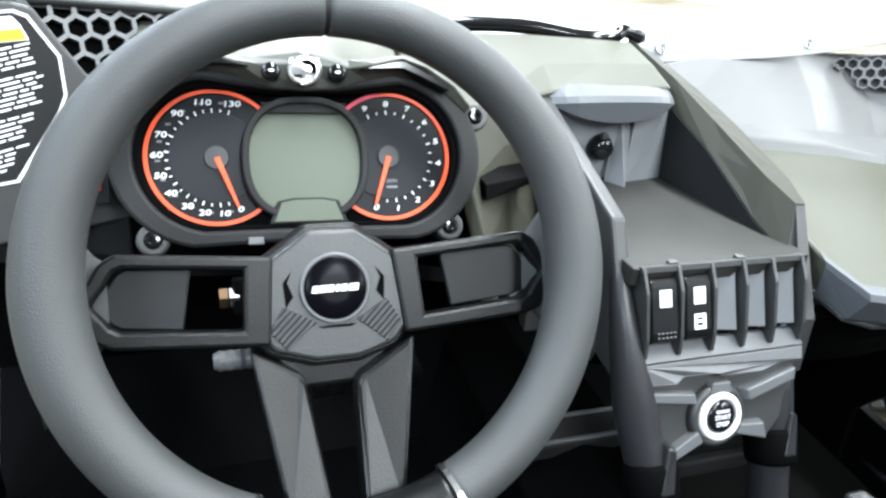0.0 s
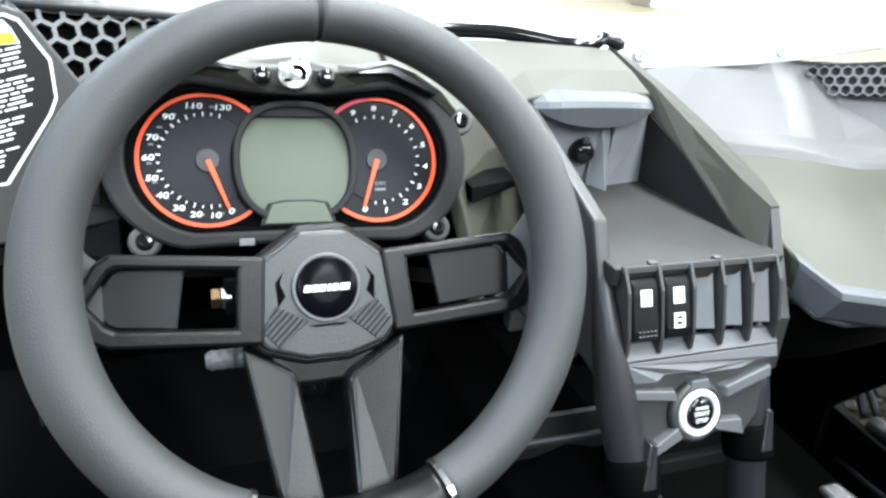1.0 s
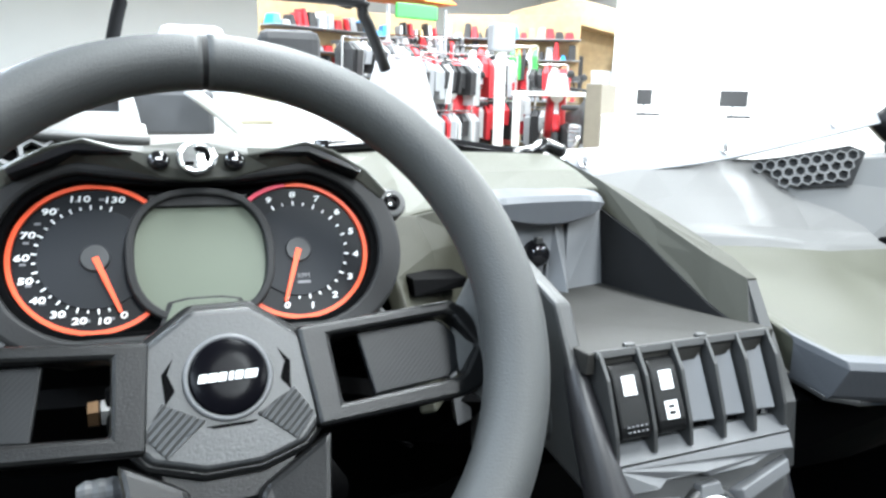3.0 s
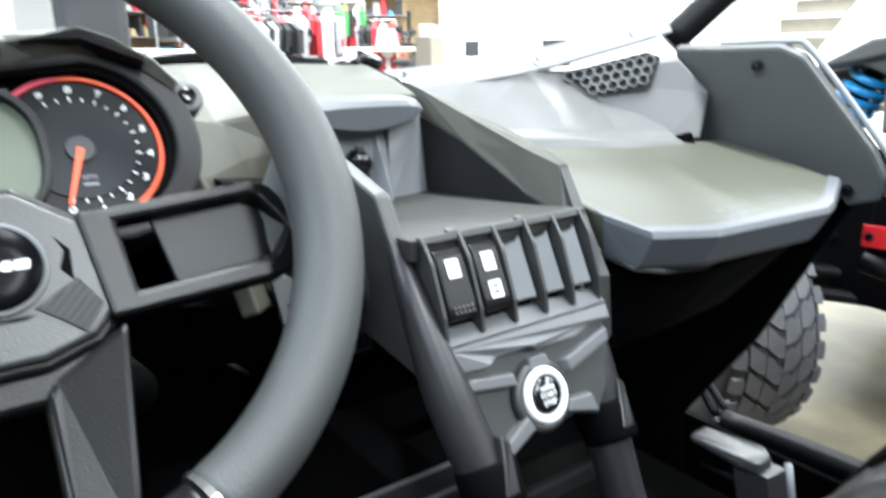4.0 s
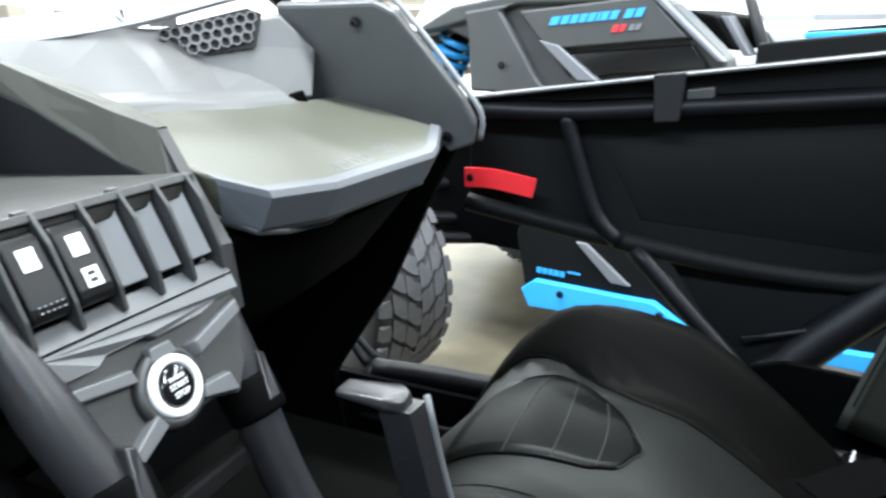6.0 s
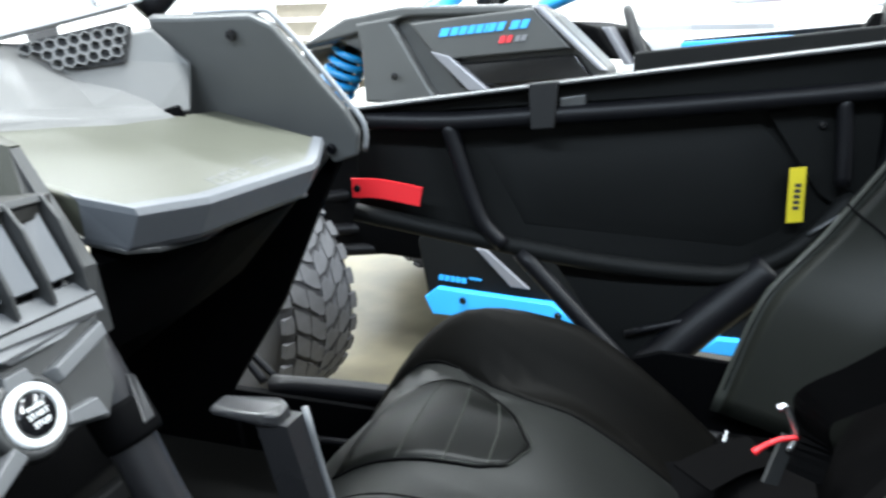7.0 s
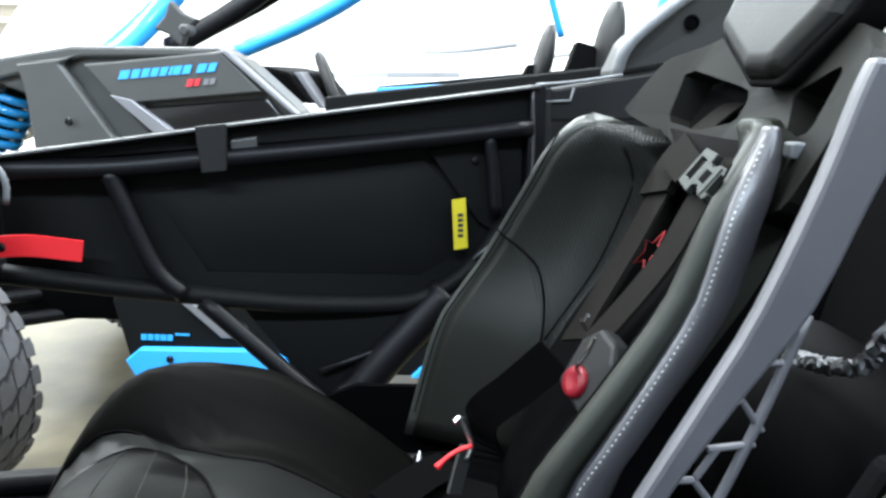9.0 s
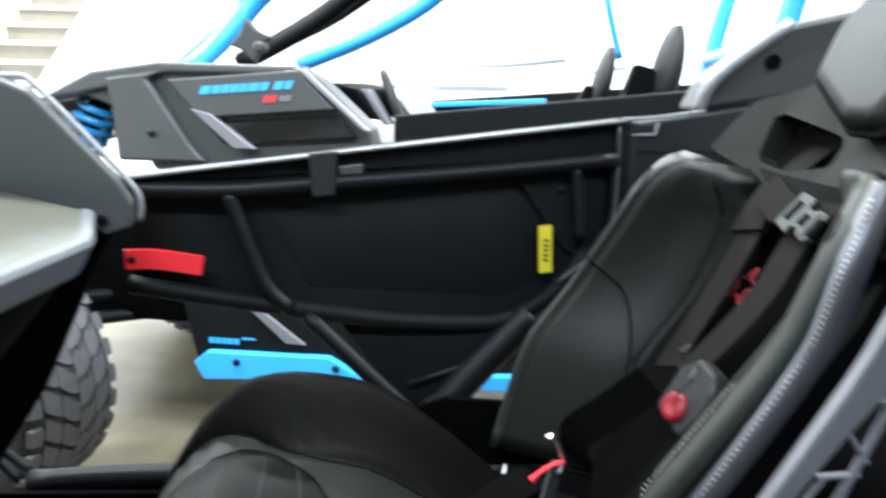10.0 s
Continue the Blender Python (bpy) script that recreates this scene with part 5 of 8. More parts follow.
        for a, b in (((-0.316, 0.709), (-0.338, 0.709)), ((-0.304, 0.682), (-0.320, 0.660)), ((-0.283, 0.648), (-0.316, 0.650)), ((-0.290, 0.648), (-0.277, 0.627)), ((-0.258, 0.625), (-0.275, 0.625)), ((-0.275, 0.625), (-0.289, 0.606)), ((-0.240, 0.590), (-0.286, 0.592)), ((-0.262, 0.591), (-0.250, 0.570)), ((-0.228, 0.560), (-0.272, 0.556))):
            part("shell_web", sweep([(x, *a), (x, *b)], 0.0026, 8, 1), SHELL, s)
    # head frame with two openings; its arms wrap forward
    def hf(x, z, off=0.0):
        return (SEAT_X + x, -0.386 - (z - 0.83) * 0.55 + 0.045 * (abs(x) / 0.21) ** 2 + off, z - 0.007)
    outer = [(0.201, 0.860), (0.191, 0.891), (0.178, 0.921), (0.124, 0.935), (0.060, 0.960), (-0.060, 0.960), (-0.087, 0.943), (-0.129, 0.940), (-0.183, 0.918), (-0.212, 0.858), (-0.205, 0.815), (-0.150, 0.795), (0.050, 0.795), (0.088, 0.834)]
    holes = ([(0.136, 0.910), (0.012, 0.889), (0.002, 0.880), (0.001, 0.860), (0.059, 0.847), (0.119, 0.854)], [(-0.133, 0.909), (-0.144, 0.904), (-0.155, 0.862), (-0.112, 0.850), (-0.104, 0.862), (-0.075, 0.888)])

    def smoothed(line):
        out = []
        for k, b in enumerate(line):
            a, c = Vector(line[k - 1]), Vector(line[(k + 1) % len(line)])
            b = Vector(b)
            out += [b.lerp(a, 0.12), b.lerp(c, 0.12)]
        return out
    bm = bmesh.new()
    edges = []
    for line in (outer,) + holes:
        vs = [bm.verts.new(hf(x, z)) for x, z in smoothed(line)]
        edges += [bm.edges.new((vs[k - 1], vs[k])) for k in range(len(vs))]
    bmesh.ops.triangle_fill(bm, use_beauty=True, use_dissolve=False, edges=edges)
    grown = bmesh.ops.extrude_face_region(bm, geom=list(bm.faces))
    bmesh.ops.translate(bm, vec=(0, -0.034, -0.012), verts=[v for v in grown["geom"] if isinstance(v, bmesh.types.BMVert)])
    bmesh.ops.recalc_face_normals(bm, faces=bm.faces)
    part("head_frame", rounded(bm, 0.003, 2, 40), HEAD_PLASTIC, s, "plastic head frame with two belt openings")

    cover = [(-0.160, 0.80), (0.212, 0.80), (0.215, 0.86), (0.195, 0.90), (0.140, 0.925), (-0.090, 0.925), (-0.140, 0.905), (-0.158, 0.86)]
    # added black plate makes the dark void behind the belt openings
    part("opening_dark_plate", solid([hf(x, z, -0.055) for x, z in cover], [hf(x, z, -0.062) for x, z in cover], 0), PAD_BLACK, s)

    def hb(x, z, off=0.0):
        return (SEAT_X + x, -0.384 - (z - 0.83) * 0.55 + off, z - 0.008)
    octo = [(-0.078, 0.893), (-0.028, 0.893), (0.088, 0.942), (0.105, 1.004), (0.080, 1.075), (-0.090, 1.075), (-0.125, 1.004), (-0.115, 0.945)]
    cz = 0.970
    hr = part("headrest", solid([hb(x, z, -0.02) for x, z in octo], [hb(x, z, 0.024) for x, z in octo], 0.007, 4), PAD_BLACK, s, "faceted black headrest pad")
    part("headrest_face", solid([hb(x * 0.98, cz + (z - cz) * 0.98, 0.020) for x, z in octo], [hb(-0.012 + (x + 0.012) * 0.80, cz + 0.006 + (z - cz) * 0.80, 0.040) for x, z in octo], 0.010, 8), LEATHER, hr)
    part("frame_bolt", box(SEAT_X - 0.166, SEAT_X - 0.154, -0.372, -0.360, 0.836, 0.848, 0.002), BLANK, s, "pale grey square frame bolt")
    return s


seat = passenger_seat()
driver_seat = copy_thing(seat, pose(0.030, 0.045, 0.28))
driver_seat.name = "driver_seat"
tagged(driver_seat, "black leatherette bucket seat behind the steering wheel", "seat", "vehicle seats")
tagged(seat, "black leatherette bucket seat with stitched bolsters and open head frame", "seat", "vehicle seats")


def strap(points, width, thick, across, bm=None):
    """A flat belt along a smooth path."""
    path = smooth_path(points, 5)
    bm = bm or bmesh.new()
    rings = []
    for i, p in enumerate(path):
        t = (path[min(i + 1, len(path) - 1)] - path[max(i - 1, 0)]).normalized()
        a = Vector(across)
        a = (a - t * a.dot(t)).normalized()
        n = t.cross(a) * (thick / 2)
        a = a * (width / 2)
        rings.append([bm.verts.new(p + v) for v in (a + n, -a + n, -a - n, a - n)])
    for x, y in zip(rings, rings[1:]):
        for k in range(4):
            bm.faces.new((x[k], x[(k + 1) % 4], y[(k + 1) % 4], y[k]))
    bm.faces.new(rings[0][::-1])
    bm.faces.new(rings[-1])
    return bm


def harness():
    h = thing("seat_harness", "black webbing harness with red release button on the passenger seat", "seat belt", at_base(SEAT_X, -0.25, 0.62))
    part("shoulder_strap", strap([(0.762, -0.465, 0.880), (0.752, -0.420, 0.856), (0.738, -0.378, 0.822), (0.722, -0.350, 0.783), (0.698, -0.308, 0.723), (0.680, -0.266, 0.664), (0.668, -0.250, 0.645)], 0.040, 0.003, (1, 0, 0)), WEBBING, h)
    part("shoulder_strap", strap([(0.622, -0.465, 0.885), (0.624, -0.420, 0.858), (0.630, -0.380, 0.826), (0.634, -0.352, 0.792), (0.622, -0.315, 0.735), (0.630, -0.270, 0.671), (0.636, -0.252, 0.648)], 0.040, 0.003, (1, 0, 0)), WEBBING, h)
    part("sleeve", strap([(0.742, -0.386, 0.828), (0.730, -0.362, 0.803), (0.721, -0.344, 0.778)], 0.052, 0.010, (1, 0, 0)), WEBBING, h, "black fabric sleeve")
    part("chest_sleeve", strap([(0.724, -0.362, 0.826), (0.690, -0.356, 0.816), (0.664, -0.352, 0.810)], 0.034, 0.006, (0, -0.57, 0.82)), WEBBING, h, "black chest strap sleeve")
    part("lap_strap", strap([(0.7142, -0.1662, 0.4675), (0.7216, -0.1744, 0.5051), (0.696, -0.165, 0.553), (0.672, -0.194, 0.593), (0.645, -0.226, 0.638)], 0.040, 0.003, (0.32, 0.52, 0.47)), PAD_BLACK, h)
    part("lap_strap", strap([(0.560, -0.165, 0.520), (0.576, -0.200, 0.560), (0.588, -0.226, 0.590), (0.600, -0.240, 0.606)], 0.030, 0.003, (0.8, -0.3, 0.1)), PAD_BLACK, h)
    m = axes((0.604, -0.252, 0.640), (-0.94, -0.15, -0.25), (-0.2, -0.45, 0.85))
    b = part("buckle_box", moved(slab([(-0.024, -0.034), (0.024, -0.034), (0.030, -0.006), (0.026, 0.022), (0.012, 0.036), (-0.014, 0.036), (-0.028, 0.014)], -0.012, 0.010, 0.005), m), PLASTIC_MID, h, "black buckle housing")
    part("release_button", moved(spin([(0.0150, 0.006), (0.0150, 0.013), (0.0125, 0.0165), (0.007, 0.0155), (0.0005, 0.0145)], 24), m @ Matrix.Translation((0.000, -0.016, 0))), RED_BUTTON, b, "red release button", True)
    part("belt_tongue", sweep([(0.634, -0.252, 0.668), (0.628, -0.246, 0.678), (0.618, -0.244, 0.682), (0.612, -0.246, 0.690)], 0.0022, 8, 4), STEEL, h, "bright belt tongue")
    part("belt_tongue", sweep([(0.602, -0.236, 0.640), (0.590, -0.232, 0.652), (0.578, -0.236, 0.668), (0.572, -0.240, 0.684)], 0.0022, 8, 4), STEEL, h, "bright belt tongue")
    # chest clip
    k = axes((0.634, -0.357, 0.806), (-0.97, 0.05, -0.22), (-0.12, -0.56, 0.82))
    part("chest_clip", moved(ring_slab([(-0.026, -0.019), (-0.002, -0.021), (-0.002, 0.021), (-0.026, 0.019)], [(-0.021, -0.011), (-0.010, -0.011), (-0.010, 0.011), (-0.021, 0.011)], 0.001, 0.009, 0.001), k), CLIP, h, "grey-green plastic chest clip")
    clip = part("chest_clip", moved(slab([(-0.001, -0.013), (0.008, -0.010), (0.016, -0.016), (0.029, -0.016), (0.031, -0.010), (0.025, -0.009), (0.025, 0.009), (0.031, 0.010), (0.029, 0.016), (0.016, 0.016), (0.008, 0.010), (-0.001, 0.013)], 0.002, 0.010, 0.0012), k), CLIP, h, "grey-green plastic chest clip")
    part("clip_bar", moved(box(0.020, 0.023, -0.014, 0.014, 0.009, 0.0115, 0.0006), k), CLIP, clip)
    part("clip_hollow", moved(slab([(0.003, -0.006), (0.014, -0.006), (0.014, 0.006), (0.003, 0.006)], 0.0095, 0.0103, 0), k), PLASTIC_DARK, clip)
    part("chest_strap", strap([(0.715, -0.360, 0.822), (0.660, -0.353, 0.812), (0.615, -0.352, 0.802)], 0.024, 0.002, (0, -0.5, 0.85)), WEBBING, h)
    # red stitched star outline on the pad behind the straps
    z = axes((0.681, -0.328, 0.728), (-1, 0.0, 0.0), (0, -0.57, 0.82))
    star = [(0.024 * (1 if i % 2 == 0 else 0.42) * math.sin(radians(36 * i)), 0.024 * (1 if i % 2 == 0 else 0.42) * math.cos(radians(36 * i))) for i in range(10)]
    part("star_stitching", moved(sweep([(x, y, 0.002) for x, y in star + star[:1]], 0.0007, 6, 1), z), RED_THREAD, h, "red stitched star outline")
    return h


harness()


def belt_anchor():
    a = thing("belt_anchor", "steel belt anchor buckle with a red pull cord", "belt anchor", at_base(0.75, -0.134, 0.44))
    part("anchor_hook", sweep([(0.7187, -0.1386, 0.5357), (0.7199, -0.1457, 0.539), (0.7173, -0.1522, 0.528), (0.7132, -0.1574, 0.5118), (0.7088, -0.1514, 0.4964)], 0.0042, 8, 4), STEEL, a, "bright belt hook", True)
    part("anchor_strap", strap([(0.7184, -0.1529, 0.5088), (0.7126, -0.1462, 0.4887), (0.7044, -0.1376, 0.4599)], 0.018, 0.004, (0.5, -0.8, 0)), PLASTIC, a)
    part("pull_cord", sweep([(0.7039, -0.1565, 0.5158), (0.7021, -0.1412, 0.5121), (0.6993, -0.1277, 0.5044), (0.6967, -0.1182, 0.4967)], lambda t: 0.0026 + 0.006 * max(0, t - 0.75), 8, 5), RED_TRIM, a, "red pull cord", True)
    part("label_corner", plate([(0.812, -0.104, 0.436), (0.824, -0.110, 0.434), (0.822, -0.108, 0.445)], (0.001, 0.001, 0.001), 0), WHITE_PRINT, a)
    part("lower_strap", strap([(0.70, -0.064, 0.455), (0.76, -0.104, 0.445), (0.80, -0.144, 0.44)], 0.045, 0.003, (0.3, 0.8, 0.2)), PAD_BLACK, a)
    return a


belt_anchor()


# ---- passenger door ----
def dx(y, z):
    return 0.896 - 0.153 * y + 0.0466 * z


def dp(y, z, off=0.0):
    return (dx(y, z) + off, y, z)


def passenger_door():
    d = thing("passenger_door", "black half-height side door with tube frame, closed", "door", at_base(0.93, 0.05, 0.62))
    skin = [(0.385, 0.806), (0.110, 0.840), (-0.276, 0.884), (-0.276, 0.640), (-0.140, 0.590), (0.000, 0.592), (0.180, 0.622), (0.385, 0.662)]
    part("door_skin", solid([dp(y, z, 0.030) for y, z in skin], [dp(y, z, 0.045) for y, z in skin], 0.004), DOOR_SKIN, d)
    bulge = [(0.235, 0.765), (-0.130, 0.800), (-0.185, 0.745), (-0.175, 0.640), (-0.120, 0.615), (0.165, 0.640)]
    part("door_bulge", solid([dp(y, z, 0.032) for y, z in bulge], [dp(0.02 + (y - 0.02) * 0.72, 0.70 + (z - 0.70) * 0.60, 0.024) for y, z in bulge], 0.02, 5), DOOR_SKIN, d, "", True)
    # top flange: thin pale-edged lip
    part("top_lip", solid([dp(0.392, 0.802, -0.012), dp(0.110, 0.836, -0.012), dp(-0.280, 0.880, -0.012), dp(-0.280, 0.880, 0.048), dp(0.110, 0.836, 0.048), dp(0.392, 0.802, 0.048)],
                          [dp(0.392, 0.806, -0.012), dp(0.110, 0.840, -0.012), dp(-0.280, 0.884, -0.012), dp(-0.280, 0.884, 0.048), dp(0.110, 0.840, 0.048), dp(0.392, 0.806, 0.048)], 0.0015), PLASTIC, d, "thin pale top lip")
    part("upper_band", solid([dp(0.385, 0.802, 0.006), dp(-0.276, 0.878, 0.006), dp(-0.276, 0.835, 0.010), dp(0.385, 0.795, 0.010)], [dp(0.385, 0.802, 0.032), dp(-0.276, 0.878, 0.032), dp(-0.276, 0.835, 0.032), dp(0.385, 0.795, 0.032)], 0.002), DOOR_SKIN, d)
    # tubes
    for pts, r in (([(0.380, 0.792), (0.253, 0.790), (0.140, 0.797), (0.0, 0.806), (-0.150, 0.818), (-0.270, 0.828)], 0.0125),
                   ([(0.380, 0.668), (0.240, 0.640), (0.165, 0.626), (0.050, 0.606), (-0.060, 0.596), (-0.120, 0.600), (-0.185, 0.635), (-0.240, 0.70)], 0.0125),
                   ([(0.253, 0.788), (0.235, 0.735), (0.210, 0.665), (0.180, 0.630)], 0.0110),
                   ([(-0.212, 0.818), (-0.218, 0.77), (-0.222, 0.715)], 0.0090)):
        low = pts[0][1] < 0.7
        part("door_tube", sweep([dp(y, z, 0.014 if low else 0.004) for y, z in pts], r, 16, 5), DOOR_SKIN if low else TUBE_PAINT, d, "", True)
    part("rear_edge", solid([dp(-0.268, 0.884, 0.0), dp(-0.290, 0.884, 0.0), dp(-0.290, 0.70, 0.0), dp(-0.262, 0.70, 0.0)], [dp(-0.268, 0.884, 0.03), dp(-0.290, 0.884, 0.03), dp(-0.290, 0.70, 0.03), dp(-0.262, 0.70, 0.03)], 0.003), TUBE_PAINT, d)
    part("edge_bead", sweep([dp(-0.270, 0.882, -0.002), dp(-0.272, 0.80, -0.002), dp(-0.266, 0.735, -0.002), dp(-0.235, 0.690, -0.002), dp(-0.190, 0.655, -0.002)], 0.0022, 8, 4), LEG_EDGE, d, "", True)
    clip = part("latch_strap", solid([dp(0.150, 0.838, -0.016), dp(0.114, 0.841, -0.016), dp(0.118, 0.784, -0.014), dp(0.146, 0.782, -0.014)], [dp(0.150, 0.838, -0.004), dp(0.114, 0.841, -0.004), dp(0.118, 0.784, -0.006), dp(0.146, 0.782, -0.006)], 0.002), PLASTIC_MID, d, "black strap clip over the upper tube")
    part("latch_tab", solid([dp(0.114, 0.820, -0.002), dp(0.082, 0.824, -0.002), dp(0.082, 0.808, -0.002), dp(0.114, 0.806, -0.002)], [dp(0.114, 0.820, 0.010), dp(0.082, 0.824, 0.010), dp(0.082, 0.808, 0.010), dp(0.114, 0.806, 0.010)], 0.002), PLASTIC, clip)
    part("corner_gusset", solid([dp(-0.130, 0.80, 0.020), dp(-0.262, 0.82, 0.020), dp(-0.262, 0.66, 0.020), dp(-0.200, 0.70, 0.020)], [dp(-0.130, 0.80, 0.032), dp(-0.262, 0.82, 0.032), dp(-0.262, 0.66, 0.032), dp(-0.200, 0.70, 0.032)], 0.002), DOOR_SKIN, d)
    bolt_on(d, axes(dp(-0.195, 0.785, 0.018), (0, -1, 0), (0, 0, 1)), 0.004)
    pull = part("pull_strap", strap([dp(0.374, 0.706, -0.010), dp(0.335, 0.706, -0.014), dp(0.283, 0.696, -0.012)], 0.025, 0.004, (0, 0, 1)), RED_TRIM, d, "bright red pull strap")
    part("strap_eyelet", moved(spin([(0.005, 0), (0.005, 0.002), (0.003, 0.003)], 16), axes(dp(0.366, 0.706, -0.0125), (0, -1, 0), (0, 0, 1))), GLOSS_BLACK, pull)
    tag = part("warning_tag", solid([dp(-0.161, 0.735, 0.004), dp(-0.180, 0.737, 0.004), dp(-0.183, 0.669, 0.004), dp(-0.164, 0.667, 0.004)], [dp(-0.161, 0.735, 0.006), dp(-0.180, 0.737, 0.006), dp(-0.183, 0.669, 0.006), dp(-0.164, 0.667, 0.006)], 0.0003), YELLOW_TAG, d, "yellow warning tag")
    for k in range(5):
        z = 0.684 + k * 0.007
        part("tag_line", plate([dp(-0.169, z, 0.0036), dp(-0.1765, z, 0.0036), dp(-0.1765, z + 0.0045, 0.0036), dp(-0.169, z + 0.0045, 0.0036)], (-0.0002, 0, 0), 0), FAR_BLACK, tag)
    return d


passenger_door()


# ---- cabin tub and frame ----
def cabin():
    c = thing("cabin_frame", "black cabin tub with frame tubes and foot wells", "vehicle frame", at_base(0.335, 0.2, 0.25))
    # floor, firewall and tunnel carry the footwell's darkness in their colour
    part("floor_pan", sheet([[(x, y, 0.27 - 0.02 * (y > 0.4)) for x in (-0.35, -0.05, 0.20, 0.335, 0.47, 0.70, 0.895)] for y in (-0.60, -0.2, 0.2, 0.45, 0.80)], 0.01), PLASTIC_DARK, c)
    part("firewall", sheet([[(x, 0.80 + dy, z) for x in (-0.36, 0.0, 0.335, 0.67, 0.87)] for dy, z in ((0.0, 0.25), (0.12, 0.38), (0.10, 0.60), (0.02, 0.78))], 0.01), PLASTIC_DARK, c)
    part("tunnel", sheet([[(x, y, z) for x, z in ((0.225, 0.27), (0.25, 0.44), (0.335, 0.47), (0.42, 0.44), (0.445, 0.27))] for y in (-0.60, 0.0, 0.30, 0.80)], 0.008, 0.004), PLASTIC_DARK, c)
    part("foot_rail", box(0.255, 0.415, 0.530, 0.578, 0.455, 0.474, 0.002), PLASTIC_MID, c)
    for y in (0.532, 0.572):
        part("rail_edge", box(0.255, 0.415, y, y + 0.005, 0.474, 0.478, 0.001), PLASTIC_GREY, c, "pale rail edge")
    part("floor_mat", sheet([[(x, y, 0.284 + 0.003 * (x > 0.5) * (x < 0.8)) for x in (0.455, 0.50, 0.60, 0.70, 0.80, 0.855)] for y in (0.0, 0.2, 0.4, 0.6, 0.74)], 0.006), MAT_RUBBER, c, "dark dusty rubber floor mat")
    part("cross_bar", box(0.372, 0.520, 0.444, 0.456, 0.486, 0.508, 0.003), PLASTIC_MID, c)
    part("linkage_rod", sweep([(0.112, 0.600, 0.705), (0.150, 0.600, 0.672), (0.190, 0.600, 0.637)], 0.0028, 8, 2), STEEL, c, "thin bright linkage rod", True)
    part("seat_pan", box(0.42, 0.905, -0.40, -0.075, 0.262, 0.335, 0.01), PLASTIC_DARK, c)
    part("seat_pan", box(-0.26, 0.22, -0.40, -0.075, 0.262, 0.335, 0.01), PLASTIC_DARK, c)
    trim = [(0.06, 0.26), (0.06, 0.44), (0.02, 0.485), (-0.03, 0.503), (-0.13, 0.497), (-0.36, 0.52), (-0.36, 0.26)]
    part("seat_side_trim", solid([(0.897, y, z) for y, z in trim], [(0.905, y, z) for y, z in trim], 0.002), PLASTIC_DARK, c)
    part("sill_wall", box(0.876, 0.892, -0.60, 0.64, 0.24, 0.372, 0.002), PLASTIC_DARK, c)
    part("left_wall", sheet([[(-0.36, y, z) for y in (-0.6, 0.0, 0.45, 0.8)] for z in (0.26, 0.45, 0.62)], 0.01), PLASTIC_DARK, c)
    for pts, r in (([(0.90, -0.55, 0.385), (0.90, -0.10, 0.385), (0.90, 0.35, 0.385), (0.90, 0.545, 0.376)], 0.016),
                   ([(0.90, 0.56, 0.376), (0.905, 0.60, 0.42), (0.91, 0.63, 0.455), (0.91, 0.66, 0.56)], 0.007),
                   ([(0.915, 0.545, 0.376), (0.915, 0.625, 0.450)], 0.006),
                   ([(0.885, -0.4, 0.335), (0.885, 0.30, 0.338), (0.885, 0.56, 0.325)], 0.009),
                   ([(0.875, -0.4, 0.31), (0.875, 0.30, 0.312), (0.875, 0.56, 0.30)], 0.007),
                   ([(0.925, 0.02, 0.42), (0.945, -0.06, 0.51), (0.955, -0.11, 0.56), (0.962, -0.155, 0.605)], 0.027),
                   ([(0.91, 0.16, 0.62), (0.905, 0.08, 0.54), (0.90, 0.0, 0.46), (0.895, -0.05, 0.40)], 0.012),
                   ([(0.95, -0.165, 0.565), (0.93, 0.02, 0.51)], 0.005)):
        part("frame_tube", sweep(pts, r, 14, 5), TUBE_PAINT, c, "", True)
    part("side_shield", solid([(0.945, 0.12, 0.60), (0.955, -0.20, 0.60), (0.945, -0.02, 0.44), (0.94, 0.02, 0.46)], [(0.952, 0.12, 0.60), (0.962, -0.20, 0.60), (0.952, -0.02, 0.44), (0.947, 0.02, 0.46)], 0.001), DOOR_SKIN, c)
    part("pillar_cover", solid([(0.952, -0.130, 0.600), (0.962, -0.205, 0.650), (0.975, -0.262, 0.730), (0.985, -0.276, 0.880), (0.985, -0.300, 0.880), (0.978, -0.295, 0.720), (0.965, -0.235, 0.625), (0.955, -0.170, 0.585)], [(0.970, -0.130, 0.600), (0.980, -0.205, 0.650), (0.993, -0.262, 0.730), (1.003, -0.276, 0.880), (1.003, -0.300, 0.880), (0.996, -0.295, 0.720), (0.983, -0.235, 0.625), (0.973, -0.170, 0.585)], 0.003), PLASTIC_MID, c, "black angled pillar cover")
    part("engine_cover", loft([[(x, -0.50 + dy, z) for dy, z in ((0.0, 0.28), (0.02, 0.46), (-0.02, 0.54), (-0.09, 0.565), (-0.20, 0.55), (-0.20, 0.28))] for x in (-0.38, -0.1, 0.2, 0.335, 0.5, 0.8, 0.95)]), PAD_BLACK, c, "dark rounded cover behind the seats", True)
    foil = sweep([(0.78, -0.548, 0.572), (0.745, -0.550, 0.578), (0.709, -0.550, 0.588), (0.676, -0.550, 0.600), (0.654, -0.550, 0.618), (0.636, -0.550, 0.646), (0.612, -0.555, 0.682)], 0.0092, 9, 7)
    for v in foil.verts:
        v.co += Vector((random.uniform(-1, 1), random.uniform(-1, 1), random.uniform(-1, 1))) * 0.0032
    part("hose_foil", foil, FOIL, c, "crinkled silver foil hose")
